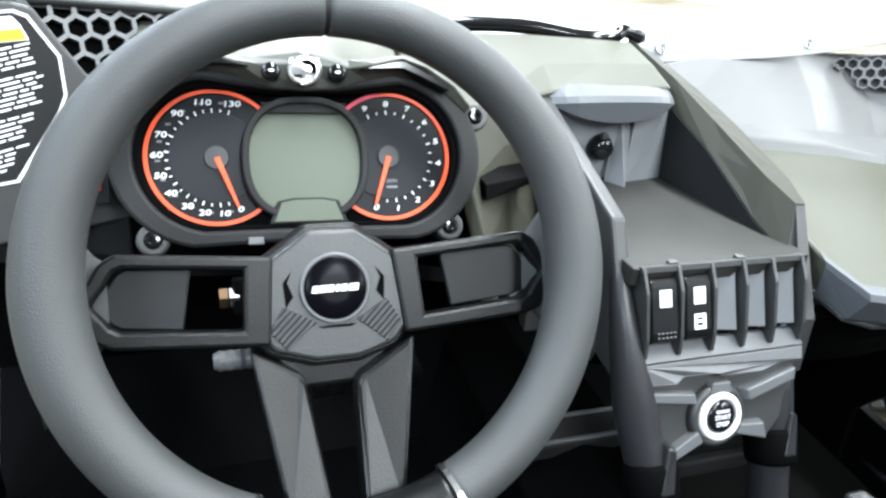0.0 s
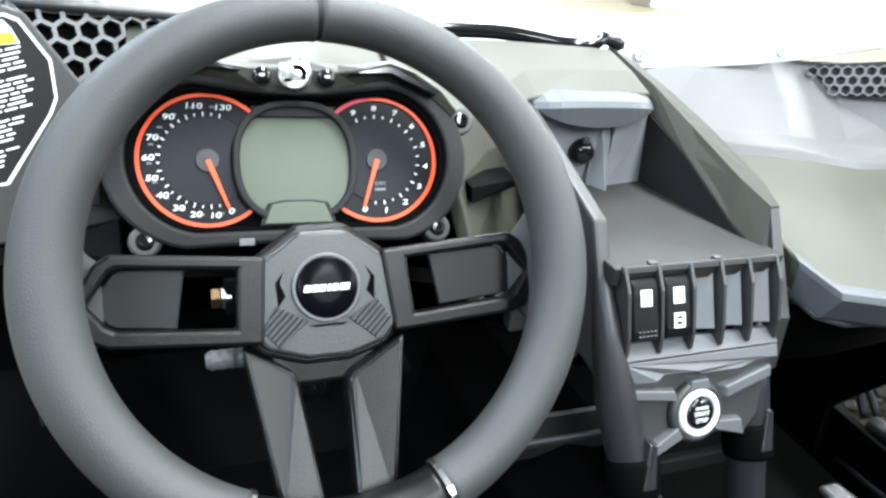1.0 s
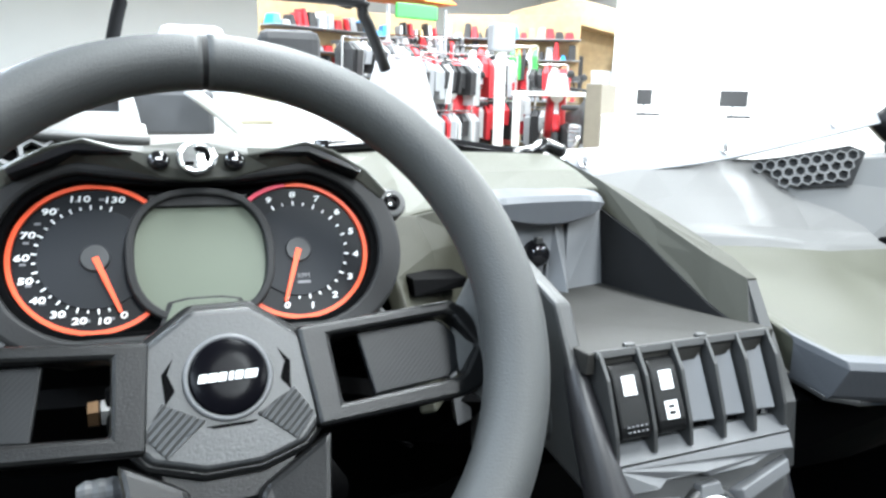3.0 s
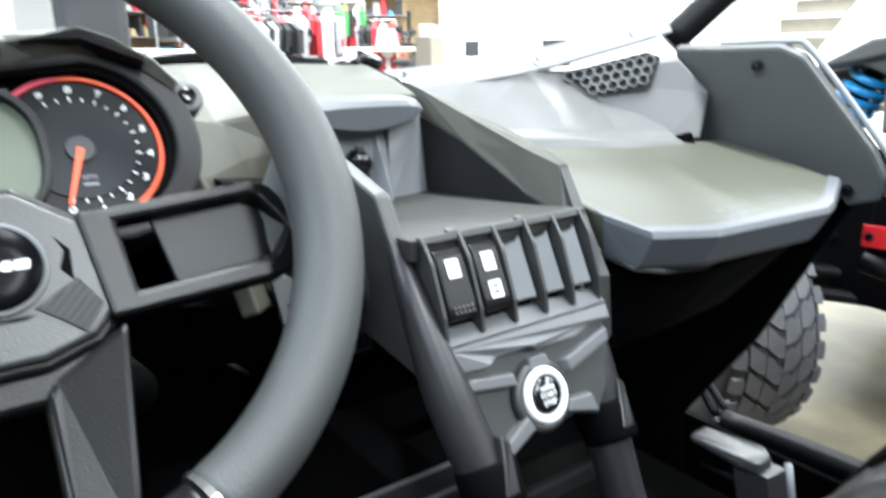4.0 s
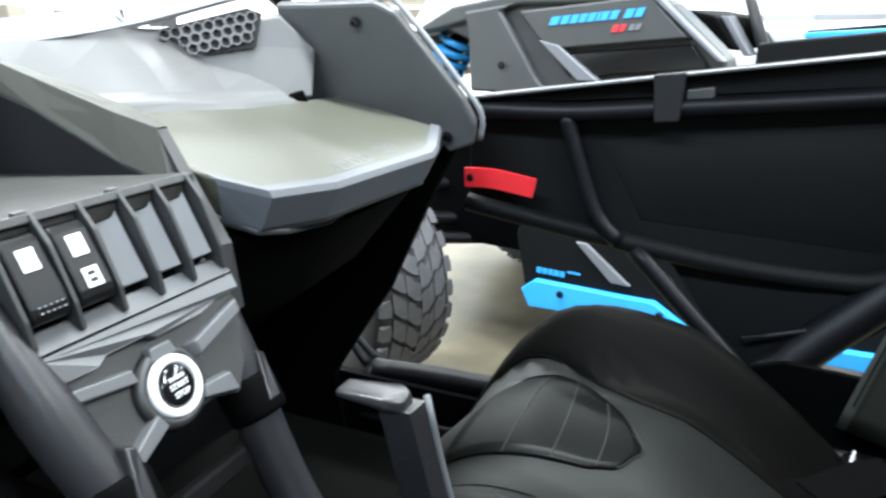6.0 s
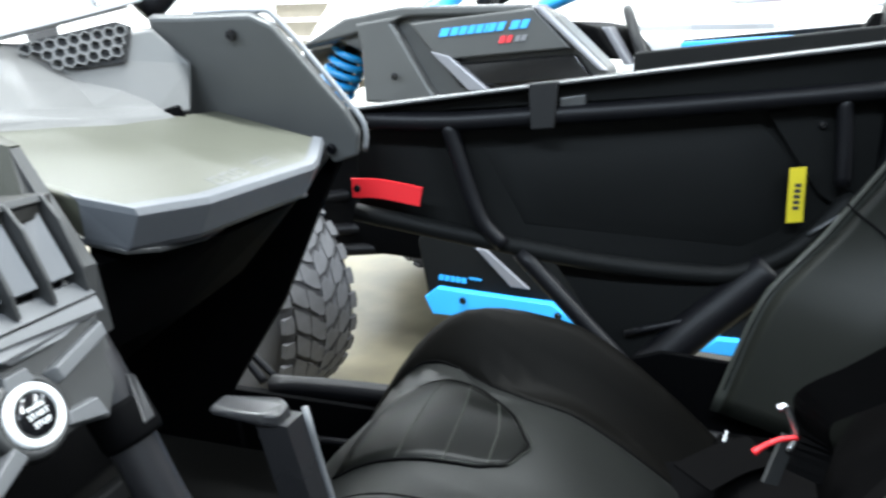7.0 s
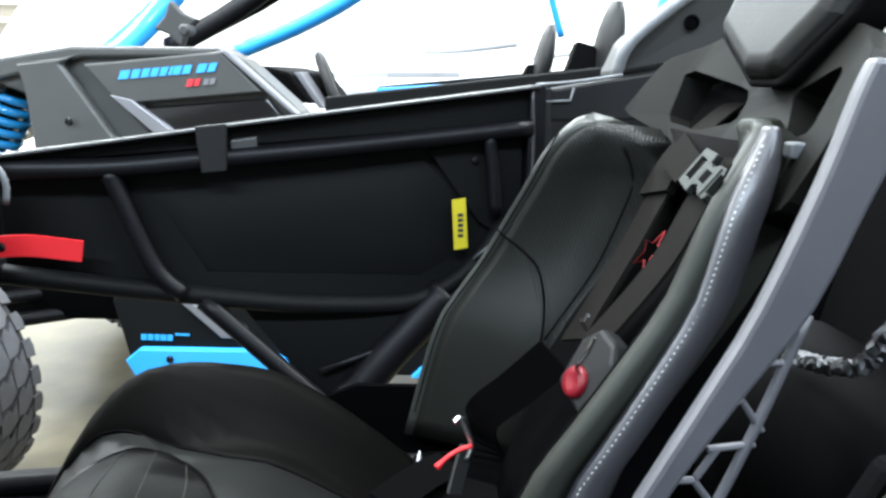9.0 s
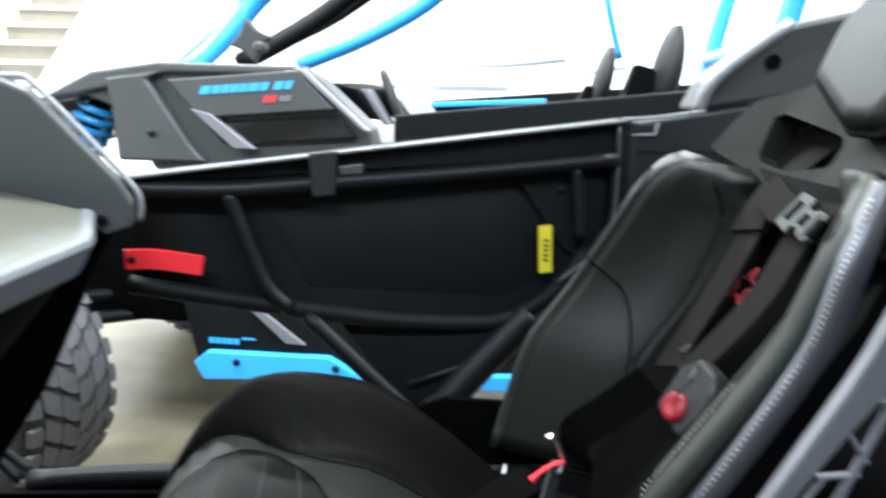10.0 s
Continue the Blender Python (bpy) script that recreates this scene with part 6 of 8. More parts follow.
    part("rear_frame_panel", solid([(0.985, -0.275, 0.875), (0.985, -0.275, 0.835), (1.02, -0.48, 0.835), (1.02, -0.48, 0.905)], [(1.03, -0.275, 0.875), (1.03, -0.275, 0.835), (1.06, -0.48, 0.835), (1.06, -0.48, 0.905)], 0.004), PLASTIC_MID, c)
    part("frame_panel_edge", sweep([(0.982, -0.276, 0.884), (0.990, -0.330, 0.888), (1.004, -0.400, 0.897)], 0.0022, 8, 3), BLANK, c, "pale panel edge", True)
    part("frame_panel_edge", sweep([(0.983, -0.280, 0.862), (0.990, -0.325, 0.863), (0.992, -0.330, 0.880)], 0.0018, 8, 1), BLANK, c, "pale panel edge", True)
    part("rear_scoop", solid([(1.03, -0.40, 0.895), (1.05, -0.62, 0.93), (1.05, -0.70, 1.06), (1.03, -0.52, 1.02), (1.02, -0.42, 0.945)], [(1.12, -0.40, 0.895), (1.14, -0.62, 0.93), (1.14, -0.70, 1.06), (1.12, -0.52, 1.02), (1.11, -0.42, 0.945)], 0.008), PLASTIC, c, "dark rear side scoop")
    part("scoop_edge", sweep([(1.026, -0.398, 0.895), (1.018, -0.418, 0.945), (1.026, -0.520, 1.022)], 0.009, 8, 4), BLANK, c, "pale scoop edge", True)
    part("scoop_hole", moved(spin([(0.011, 0), (0.011, 0.003), (0.008, 0.004), (0.008, 0.001)], 20), axes((1.032, -0.505, 0.968), (0, -1, 0), (0, 0, 1))), PLASTIC_DARK, c)
    part("rear_bulkhead", solid([(-0.40, -0.66, 0.26), (1.0, -0.66, 0.26), (1.0, -0.80, 0.82), (-0.40, -0.80, 0.82)], [(-0.40, -0.70, 0.26), (1.0, -0.70, 0.26), (1.0, -0.84, 0.82), (-0.40, -0.84, 0.82)], 0.005), PLASTIC_DARK, c)
    # windscreen pillars
    for mir in (False, True):
        q = [(0.835, 0.645, 0.930), (0.885, 0.60, 0.995), (0.945, 0.545, 1.070), (1.03, 0.45, 1.21), (1.06, 0.30, 1.42)]
        if mir:
            q = [(0.60 - x, y + 0.03, z) for x, y, z in q]
        part("pillar_tube", sweep(q, 0.021, 16, 5), TUBE_PAINT, c, "black front pillar tube", True)
    return c


cabin()


def t_handle():
    h = thing("grab_handle", "T-shaped passenger grab handle with a bright edge", "grab handle", at_base(0.40, 0.22, 0.47))
    part("grip", solid([(0.381, 0.268, 0.656), (0.402, 0.268, 0.656), (0.411, 0.228, 0.654), (0.408, 0.219, 0.646), (0.392, 0.219, 0.646), (0.384, 0.230, 0.652)], [(0.383, 0.268, 0.662), (0.400, 0.268, 0.662), (0.409, 0.228, 0.662), (0.407, 0.221, 0.657), (0.394, 0.221, 0.657), (0.386, 0.230, 0.661)], 0.0030, 3), HANDLE, h)
    part("stem", rounded(loft([[(0.391, 0.215, 0.650), (0.411, 0.213, 0.650), (0.411, 0.238, 0.650), (0.392, 0.240, 0.650)], [(0.394, 0.200, 0.580), (0.415, 0.198, 0.580), (0.415, 0.224, 0.580), (0.395, 0.226, 0.580)], [(0.398, 0.168, 0.46), (0.420, 0.166, 0.46), (0.420, 0.194, 0.46), (0.399, 0.196, 0.46)]]), 0.003, 2, 40), HANDLE, h)
    part("stem_edge", sweep([(0.411, 0.212, 0.654), (0.415, 0.198, 0.580), (0.420, 0.166, 0.46)], 0.0026, 8, 3), PLASTIC_GREY, h, "bright stem edge", True)
    return h


t_handle()


def gas_pedal():
    p = thing("pedal", "drilled bright metal pedal plate on a dark arm", "pedal", axes((0.085, 0.85, 0.375), (1, 0, 0), (0, 0.35, 0.94)), placed=False)
    part("pedal_plate", slab([(-0.026, -0.052), (0.026, -0.052), (0.032, 0.052), (-0.032, 0.052)], -0.004, 0.004, 0.002), CHROME, p)
    for x in (-0.012, 0.012):
        for y in (-0.028, 0.0, 0.028):
            part("grip_pad", disc(x, y, 0.008, 0.004, 0.007, 0.001, 16), PLASTIC_DARK, p)
    part("pedal_arm", box(-0.008, 0.008, 0.0, 0.16, -0.03, -0.004, 0.002), PLASTIC_DARK, p)
    return p


gas_pedal()


# ---- left end of the dash: label and vent ----
def warning_label():
    L = axes((-0.215, 0.515, 0.893), (0.97, 0.22, 0.08), (-0.06, 0.25, 0.96))
    w = thing("warning_label", "black warning label with white border and unreadable white lines", "label", L, placed=False)
    part("label_panel", slab([(-0.14, -0.10), (0.085, -0.10), (0.085, -0.05), (0.080, 0.002), (0.057, 0.050), (0.046, 0.055), (-0.14, 0.056)], -0.010, -0.001, 0.002), PLASTIC, w, "dark panel under the label")
    part("border", slab([(-0.13, -0.062), (0.022, -0.060), (0.058, -0.018), (0.0640, -0.0075), (0.0662, 0.018), (0.0535, 0.0455), (0.046, 0.0495), (-0.13, 0.0500)], -0.001, 0.0002, 0), WHITE_PRINT, w)
    part("field", slab([(-0.13, -0.060), (0.0205, -0.058), (0.0562, -0.017), (0.0622, -0.0070), (0.0643, 0.0175), (0.0522, 0.0437), (0.045, 0.0477), (-0.13, 0.0482)], 0.0002, 0.0006, 0), PLASTIC_MID, w)
    part("header_band", slab([(-0.13, 0.030), (0.0505, 0.030), (0.0475, 0.040), (0.044, 0.0455), (-0.13, 0.0460)], 0.0006, 0.0009, 0), WHITE_PRINT, w)
    part("header_stripe", slab([(-0.13, 0.0305), (0.049, 0.0305), (0.0475, 0.0375), (-0.13, 0.0375)], 0.0009, 0.0012, 0), YELLOW_TAG, w)
    for k in range(25):
        if k in (5, 13, 19):
            continue
        y = 0.0262 - 0.0031 * k
        e = (0.054 if y > -0.012 else 0.054 + (y + 0.012) * 0.85) - 0.008 * random.random()
        x = -0.10
        while x < e - 0.004:
            x2 = min(e, x + 0.005 + 0.010 * random.random())
            part("text_bar", slab([(x, y + 0.13 * (x - 0.04)), (x2, y + 0.13 * (x2 - 0.04)), (x2, y + 0.13 * (x2 - 0.04) + 0.0012), (x, y + 0.13 * (x - 0.04) + 0.0012)], 0.0006, 0.0009, 0), WHITE_PRINT, w)
            x = x2 + 0.0018
    return w


warning_label()


def left_vent():
    v = thing("left_vent", "dark honeycomb air vent at the end of the dash", "air vent", at_base(-0.12, 0.6, 0.93))
    o, r, u = Vector((-0.215, 0.600, 0.905)), Vector((0.96, 0.26, 0.03)).normalized(), Vector((0, 0.45, 0.89))
    u = (u - r * u.dot(r)).normalized()
    n = r.cross(u)
    part("vent_mesh", hex_mesh(o - u * 0.048, r, u, 12, 9, 0.0165, 0.007, lambda x, y: x > 0.040 + (0.072 - y) * 0.45 and y < 0.084 - 0.13 * x and x < 0.17), PLASTIC_GREY, v)
    part("vent_back", plate([o + r * a + u * b - n * 0.012 for a, b in ((0.02, 0.034), (0.05, -0.048), (0.21, -0.048), (0.21, 0.010))], n * 0.002, 0), PLASTIC_DARK, v)
    part("vent_frame", sweep([o + r * 0.030 + u * 0.033, o + r * 0.060 - u * 0.034], 0.0045, 8, 1), PLASTIC, v, "", True)
    part("vent_frame", sweep([o + r * 0.028 + u * 0.034, o + r * 0.12 + u * 0.022, o + r * 0.20 + u * 0.012], 0.0045, 8, 2), PLASTIC, v, "", True)
    part("top_panel", sheet([[o + r * a + u * (0.037 - 0.13 * a) for a in (-0.05, 0.08, 0.20)], [o + r * a + u * (0.050 - 0.13 * a) + Vector((0, 0.07, 0.0)) for a in (-0.05, 0.08, 0.20)]], 0.006), UPPER_DASH, v)
    return v


left_vent()


# ---- hood ----
def front_body():
    b = thing("vehicle_hood", "pale glossy vehicle hood with bolted rear flange", "vehicle hood", at_base(0.34, 1.0, 0.80))
    part("hood_panel", sheet([[(-0.32, 0.72, 0.945), (-0.10, 0.705, 0.925), (0.16, 0.700, 0.905), (0.42, 0.710, 0.880), (0.615, 0.690, 0.900), (0.82, 0.655, 0.945)],
                              [(-0.30, 0.95, 0.92), (-0.10, 0.95, 0.905), (0.16, 0.95, 0.895), (0.42, 0.95, 0.88), (0.62, 0.95, 0.890), (0.85, 0.92, 0.910)],
                              [(-0.20, 1.30, 0.84), (-0.05, 1.32, 0.85), (0.16, 1.34, 0.86), (0.42, 1.34, 0.86), (0.62, 1.32, 0.85), (0.82, 1.28, 0.83)],
                              [(-0.10, 1.60, 0.66), (0.0, 1.62, 0.68), (0.16, 1.64, 0.70), (0.42, 1.64, 0.70), (0.62, 1.62, 0.68), (0.74, 1.58, 0.66)]], 0.01, 0.0), SILVER_BODY, b, "", True)
    part("rear_flange", strap([(0.415, 0.706, 0.888), (0.520, 0.694, 0.896), (0.611, 0.674, 0.909), (0.72, 0.654, 0.932), (0.815, 0.636, 0.954)], 0.026, 0.005, (0, 0.45, 0.90)), FLANGE, b, "grey bolted flange")
    for p in ((0.432, 0.700, 0.893), (0.611, 0.672, 0.909), (0.755, 0.648, 0.938)):
        bolt_on(b, axes(p, (1, 0, 0), (0, 0.6, 0.8)), 0.005, STEEL)
    return b


front_body()


def tyre(name, label, m, r=0.378, w=0.28, lugs=30):
    t = thing(name, label, "wheel", m, placed=False, group="front wheels")
    prof = [(r * 0.52, -w * 0.40), (r * 0.70, -w * 0.50), (r * 0.86, -w * 0.50), (r * 0.945, -w * 0.44), (r * 0.965, -w * 0.2), (r * 0.97, 0), (r * 0.965, w * 0.2), (r * 0.945, w * 0.44), (r * 0.86, w * 0.50), (r * 0.70, w * 0.50), (r * 0.52, w * 0.40)]
    carcass = part("tyre", spin(prof, 64), RUBBER_DARK, t, "knobbly all-terrain tyre", True)
    q = 2 * math.pi / lugs

    def lug(pts, a, r0, r1):
        lo, hi = [], []
        for z, da in pts:
            drop = 0.030 * r * (abs(z) / (w * 0.5)) ** 2
            lo.append(((r0 - drop) * math.cos(a + da), (r0 - drop) * math.sin(a + da), z))
            zz = z * 0.985
            hi.append(((r1 - drop) * math.cos(a + da * 0.97), (r1 - drop) * math.sin(a + da * 0.97), zz))
        return solid(lo, hi, 0.0)
    shapes = {}
    for n in range(4):
        z0 = -0.078 + 0.052 * n
        h, k = 0.5 * q * (n % 2), (0.22 if n < 2 else -0.22) * q
        jig = random.Random(n + 3)
        shapes[n] = [(z + jig.uniform(-0.0015, 0.0015), a + jig.uniform(-0.05, 0.05) * q) for z, a in ((z0 - 0.0245, h - k), (z0 - 0.004, h - 0.05 * q), (z0 + 0.006, h + 0.12 * q), (z0 + 0.0240, h + k), (z0 + 0.0245, h + 0.74 * q + k), (z0 + 0.004, h + 0.88 * q), (z0 - 0.0245, h + 0.78 * q - k))]
    for n, z0 in enumerate((-0.124, 0.124)):
        shapes[4 + n] = [(z0 - 0.015, 0.08 * q), (z0 + 0.012, 0.02 * q), (z0 + 0.016, 0.34 * q), (z0 + 0.013, 0.70 * q), (z0 - 0.016, 0.66 * q)]
    for k, pts in shapes.items():
        first = None
        for i in range(lugs):
            if first is None:
                first = part("tread_block", lug(pts, 0, r * 0.950, r * 0.992), RUBBER, carcass)
            else:
                ob = new("tread_block", first.data)
                ob.parent = carcass
                ob.matrix_basis = Matrix.Rotation(q * i, 4, "Z")
    part("rim", spin([(r * 0.52, -w * 0.36), (r * 0.50, -w * 0.1), (r * 0.20, w * 0.05), (r * 0.18, w * 0.22), (0.001, w * 0.24)], 40), TUBE_PAINT, t, "black rim", True)
    return t


def underbody():
    u = thing("vehicle_chassis", "black chassis and suspension under the cabin", "chassis", at_base(0.335, 0.0, 0.0))
    part("belly_plate", solid([(-0.20, -1.25, 0.02), (0.87, -1.25, 0.02), (0.72, 1.30, 0.04), (-0.05, 1.30, 0.04)], [(-0.30, -1.25, 0.235), (0.87, -1.25, 0.235), (0.72, 1.30, 0.235), (-0.05, 1.30, 0.235)], 0.02), PLASTIC_DARK, u)
    part("engine_bay", solid([(-0.10, -1.30, 0.24), (0.77, -1.30, 0.24), (0.77, -0.86, 0.24), (-0.10, -0.86, 0.24)], [(-0.05, -1.25, 0.62), (0.72, -1.25, 0.62), (0.75, -0.86, 0.74), (-0.08, -0.86, 0.74)], 0.03), PLASTIC_DARK, u)
    for y in (-1.20, 1.38):
        for sx in (-1, 1):
            for dy in (-0.14, 0.14):
                part("suspension_arm", sweep([(0.335 + sx * 0.30, y * 0.92 + dy, 0.12), (0.335 + sx * 0.50, y * 0.96 + dy * 0.5, 0.125), (0.335 + sx * 0.62, y, 0.128)], 0.016, 10, 3), TUBE_PAINT, u, "", True)


underbody()
for wx in (-0.365, 1.035):
    for wy in (-1.20, 1.38):
        tyre("knobbly_tyre", "black knobbly tyre and rim under the open cabin", Matrix.Translation((wx, wy, GROUND + 0.378)) @ Matrix.Rotation(radians(90), 4, "Y"))


# ---- neighbouring vehicle ----
VIEW = Vector((0.03, -0.03, 0.895))
NEIGHBOUR = Matrix.Translation(VIEW) @ Matrix.Diagonal((1.4, 1.4, 1.4, 1)) @ Matrix.Translation(-VIEW) @ pose(1.29, 0, 0, 0, 0, -9.4)


def neighbour():
    n = thing("neighbour_vehicle", "black and blue side-by-side vehicle parked alongside", "vehicle", NEIGHBOUR, placed=False)

    def side(q, x0, x1, material, name, label="", bevel=0.004):
        return part(name, solid([(x0 + 0.041 * z, y, z) for y, z in q], [(x1 + 0.041 * z, y, z) for y, z in q], bevel), material, n, label)
    side([(0.79, 0.865), (0.66, 0.928), (0.52, 0.948), (0.24, 0.945), (0.20, 0.925), (0.10, 0.835), (0.08, 0.76), (0.54, 0.74), (0.575, 0.80), (0.62, 0.862), (0.68, 0.885)], 0.035, 0.11, BODY_GREY, "fender", "black angular front fender", 0.006)
    side([(0.79, 0.868), (0.66, 0.931), (0.52, 0.951), (0.24, 0.948), (0.24, 0.930), (0.50, 0.930), (0.60, 0.905), (0.68, 0.888)], 0.02, 0.12, BODY_GREY, "fender_top", "", 0.006)
    side([(0.625, 0.920), (0.612, 0.872), (0.605, 0.76), (0.42, 0.76), (0.453, 0.795), (0.536, 0.917), (0.51, 0.934)], 0.012, 0.10, BODY_GREY, "fender_side", "", 0.006)
    side([(0.495, 0.918), (0.235, 0.940), (0.160, 0.868), (0.43, 0.846)], 0.010, 0.06, BODY_GREY, "side_panel", "dark panel with blue model lettering", 0.004)
    side([(0.425, 0.838), (0.155, 0.858), (0.120, 0.815), (0.385, 0.795)], 0.018, 0.06, GLOSS_BLACK, "lower_side_panel", "", 0.004)
    side([(0.446, 0.864), (0.405, 0.855), (0.318, 0.790), (0.360, 0.790)], 0.004, 0.03, STRIP, "silver_strip", "silver accent strip", 0.002)
    side([(0.236, 0.942), (0.222, 0.942), (0.095, 0.830), (0.107, 0.830)], 0.006, 0.03, STRIP, "silver_strip", "silver accent strip", 0.002)
    # model name drawn as slanted blocks, one for each character
    def blocks(material, widths, y, z, h, slope, slant, x, name):
        for wd in widths:
            if wd > 0:
                q = [(y, z), (y - wd * 0.80, z + wd * 0.80 * slope), (y - wd * 0.80 - slant, z + h + wd * 0.80 * slope), (y - slant, z + h)]
                part(name, solid([(x + 0.041 * zz, yy, zz) for yy, zz in q], [(x + 0.041 * zz + 0.0015, yy, zz) for yy, zz in q], 0), material, n)
            y -= abs(wd)
            z += abs(wd) * slope
    blocks(BLUE_PAINT, (0.023, 0.019, 0.018, 0.017, 0.017, 0.008, 0.018, 0.018, -0.009, 0.020, 0.018), 0.428, 0.891, 0.0155, 0.078, 0.007, 0.0085, "letter_block")
    blocks(FAR_RED, (0.015, 0.012), 0.302, 0.878, 0.013, 0.078, 0.005, 0.0085, "badge_block")
    blocks(GREY_PRINT, (0.012, 0.012), 0.270, 0.881, 0.011, 0.078, 0.004, 0.0085, "badge_block")
    bolt_on(n, axes((0.036, 0.525, 0.815), (0, -1, 0), (0, 0, 1)), 0.006)
    # sill with blue guard
    side([(0.485, 0.47), (0.455, 0.330), (-0.60, 0.33), (-0.70, 0.62), (0.40, 0.62)], 0.02, 0.10, DOOR_SKIN, "sill_panel", "", 0.006)
    side([(0.460, 0.353), (0.430, 0.377), (0.175, 0.380), (0.150, 0.366), (0.100, 0.338), (0.440, 0.316)], 0.004, 0.03, BLUE_PAINT, "sill_guard", "bright blue sill guard", 0.003)
    side([(-0.105, 0.332), (-0.135, 0.362), (-0.40, 0.380), (-0.42, 0.34)], 0.004, 0.03, BLUE_PAINT, "sill_guard", "bright blue sill guard", 0.003)
    for y in (0.368, 0.160):
        bolt_on(n, axes((0.018, y, 0.358), (0, -1, 0), (0, 0, 1)), 0.006)
    blocks(BLUE_PAINT, (0.0135, 0.014, 0.012, 0.0135, 0.0135), 0.431, 0.391, 0.0115, 0.0, 0.001, 0.0170, "letter_block")
    part("lettering_bar", box(0.033, 0.0345, 0.332, 0.360, 0.402, 0.406), BLUE_PAINT, n)
    side([(0.345, 0.472), (0.322, 0.472), (0.225, 0.400), (0.265, 0.400)], 0.012, 0.03, STRIP, "silver_strip", "silver accent strip", 0.002)
    # suspension: spring and arms
    coil, turns = [], 7.5
    a, b = Vector((0.14, 0.688, 0.866)), Vector((0.13, 0.775, 0.715))
    ax, e1 = (b - a), Vector((1, 0, 0.2)).normalized()
    e1 = (e1 - ax.normalized() * e1.dot(ax.normalized())).normalized()
    e2 = ax.normalized().cross(e1)
    for i in range(int(turns * 12) + 1):
        t = i / (turns * 12)
        th = 2 * math.pi * turns * t
        coil.append(a + ax * t + e1 * (0.038 * math.cos(th)) + e2 * (0.038 * math.sin(th)))
    part("shock_spring", sweep(coil, 0.0085, 8, 1), BLUE_SPRING, n, "blue coil spring", True)
    part("shock_body", sweep([a, a + ax * 0.5, b + ax * 0.3], 0.020, 12, 2), TUBE_PAINT, n, "", True)
    for p, q in (((0.10, 0.95, 0.42), (0.42, 0.62, 0.40)), ((0.10, 0.98, 0.36), (0.42, 0.50, 0.36)), ((0.08, 0.92, 0.50), (0.40, 0.72, 0.50))):
        part("suspension_arm", sweep([p, (Vector(p) + Vector(q)) / 2, q], 0.016, 10, 3), TUBE_PAINT, n, "", True)
    # cage
    for pts, r, material, label in (([(0.32, 0.60, 0.93), (0.42, 0.53, 1.03), (0.47, 0.42, 1.16), (0.46, 0.05, 1.45), (0.44, -0.5, 1.55), (0.42, -1.1, 1.5)], 0.030, BLUE_PAINT, "blue cage tube"),
                                    ([(0.42, 0.50, 0.96), (0.46, 0.38, 1.03), (0.49, 0.25, 1.12), (0.47, 0.00, 1.30)], 0.024, TUBE_PAINT, "black front pillar"),
                                    ([(0.47, 0.53, 0.96), (0.52, 0.39, 1.03), (0.55, 0.25, 1.11), (0.53, 0.0, 1.28)], 0.018, TUBE_PAINT, ""),
                                    ([(0.95, 0.53, 0.97), (0.97, 0.31, 1.06), (0.97, 0.11, 1.17), (0.95, -0.2, 1.40), (0.95, -0.9, 1.5)], 0.026, BLUE_PAINT, "blue cage tube"),
                                    ([(0.60, -0.75, 0.6), (0.62, -0.80, 1.0), (0.60, -0.9, 1.5)], 0.028, BLUE_PAINT, "blue cage tube"),
                                    ([(1.30, -0.75, 0.6), (1.32, -0.80, 1.0), (1.30, -0.9, 1.5)], 0.028, BLUE_PAINT, "blue cage tube"),
                                    ([(0.60, -0.80, 1.02), (0.95, -0.80, 1.03), (1.32, -0.80, 1.02)], 0.026, BLUE_PAINT, "blue cage tube")):
        part("cage_tube", sweep(pts, r, 14, 5), material, n, label, True)
    # mirror bracket
    mb = [(0.05 * (1 if i % 2 == 0 else 0.55) * math.cos(radians(45 * i + 10)), 0.05 * (1 if i % 2 == 0 else 0.55) * math.sin(radians(45 * i + 10))) for i in range(8)]
    part("mirror_bracket", moved(slab(mb, -0.012, 0.012, 0.004), axes((0.30, 0.42, 1.005), (0, -1, 0), (0, 0, 1))), PLASTIC, n, "grey star-shaped mirror bracket")
    part("bracket_knob", moved(spin([(0.012, 0), (0.012, 0.03), (0.008, 0.034)], 14), axes((0.28, 0.385, 0.99), (0, -1, 0), (0, 0, 1))), PLASTIC, n)
    # interior seen over the far door
    part("dash_block", solid([(0.25, 0.24, 0.85), (0.60, 0.24, 0.85), (0.60, 0.11, 0.84), (0.25, 0.12, 0.84)], [(0.25, 0.235, 0.920), (0.60, 0.235, 0.920), (0.60, 0.16, 0.905), (0.25, 0.17, 0.905)], 0.006), PLASTIC_DARK, n)
    part("pillar_trim", solid([(0.27, 0.115, 0.83), (0.33, 0.115, 0.83), (0.33, 0.100, 0.83), (0.27, 0.100, 0.83)], [(0.27, 0.165, 0.905), (0.33, 0.165, 0.905), (0.33, 0.150, 0.905), (0.27, 0.150, 0.905)], 0.002), STRIP, n)
    w = moved(spin([(0.108, -0.012), (0.119, -0.009), (0.123, 0.0), (0.119, 0.009), (0.108, 0.012), (0.104, 0.0)], 40), axes((0.42, 0.105, 0.838), (1, 0.2, 0), (-0.07, 0.35, 0.94)))
    part("steering_wheel", w, PLASTIC_MID, n, "", True)
    for x, y, z0, z1, d in ((0.50, -0.370, 0.850, 1.012, 0.048), (0.50, -0.518, 0.850, 1.062, 0.068)):
        rings = []
        for i in range(9):
            f = i / 8
            k = max(0.12, math.sin(math.pi * (0.12 + 0.80 * f)) ** 0.6)
            z = z0 + (z1 - z0) * f
            yy = y - 0.03 * (f - 0.5)
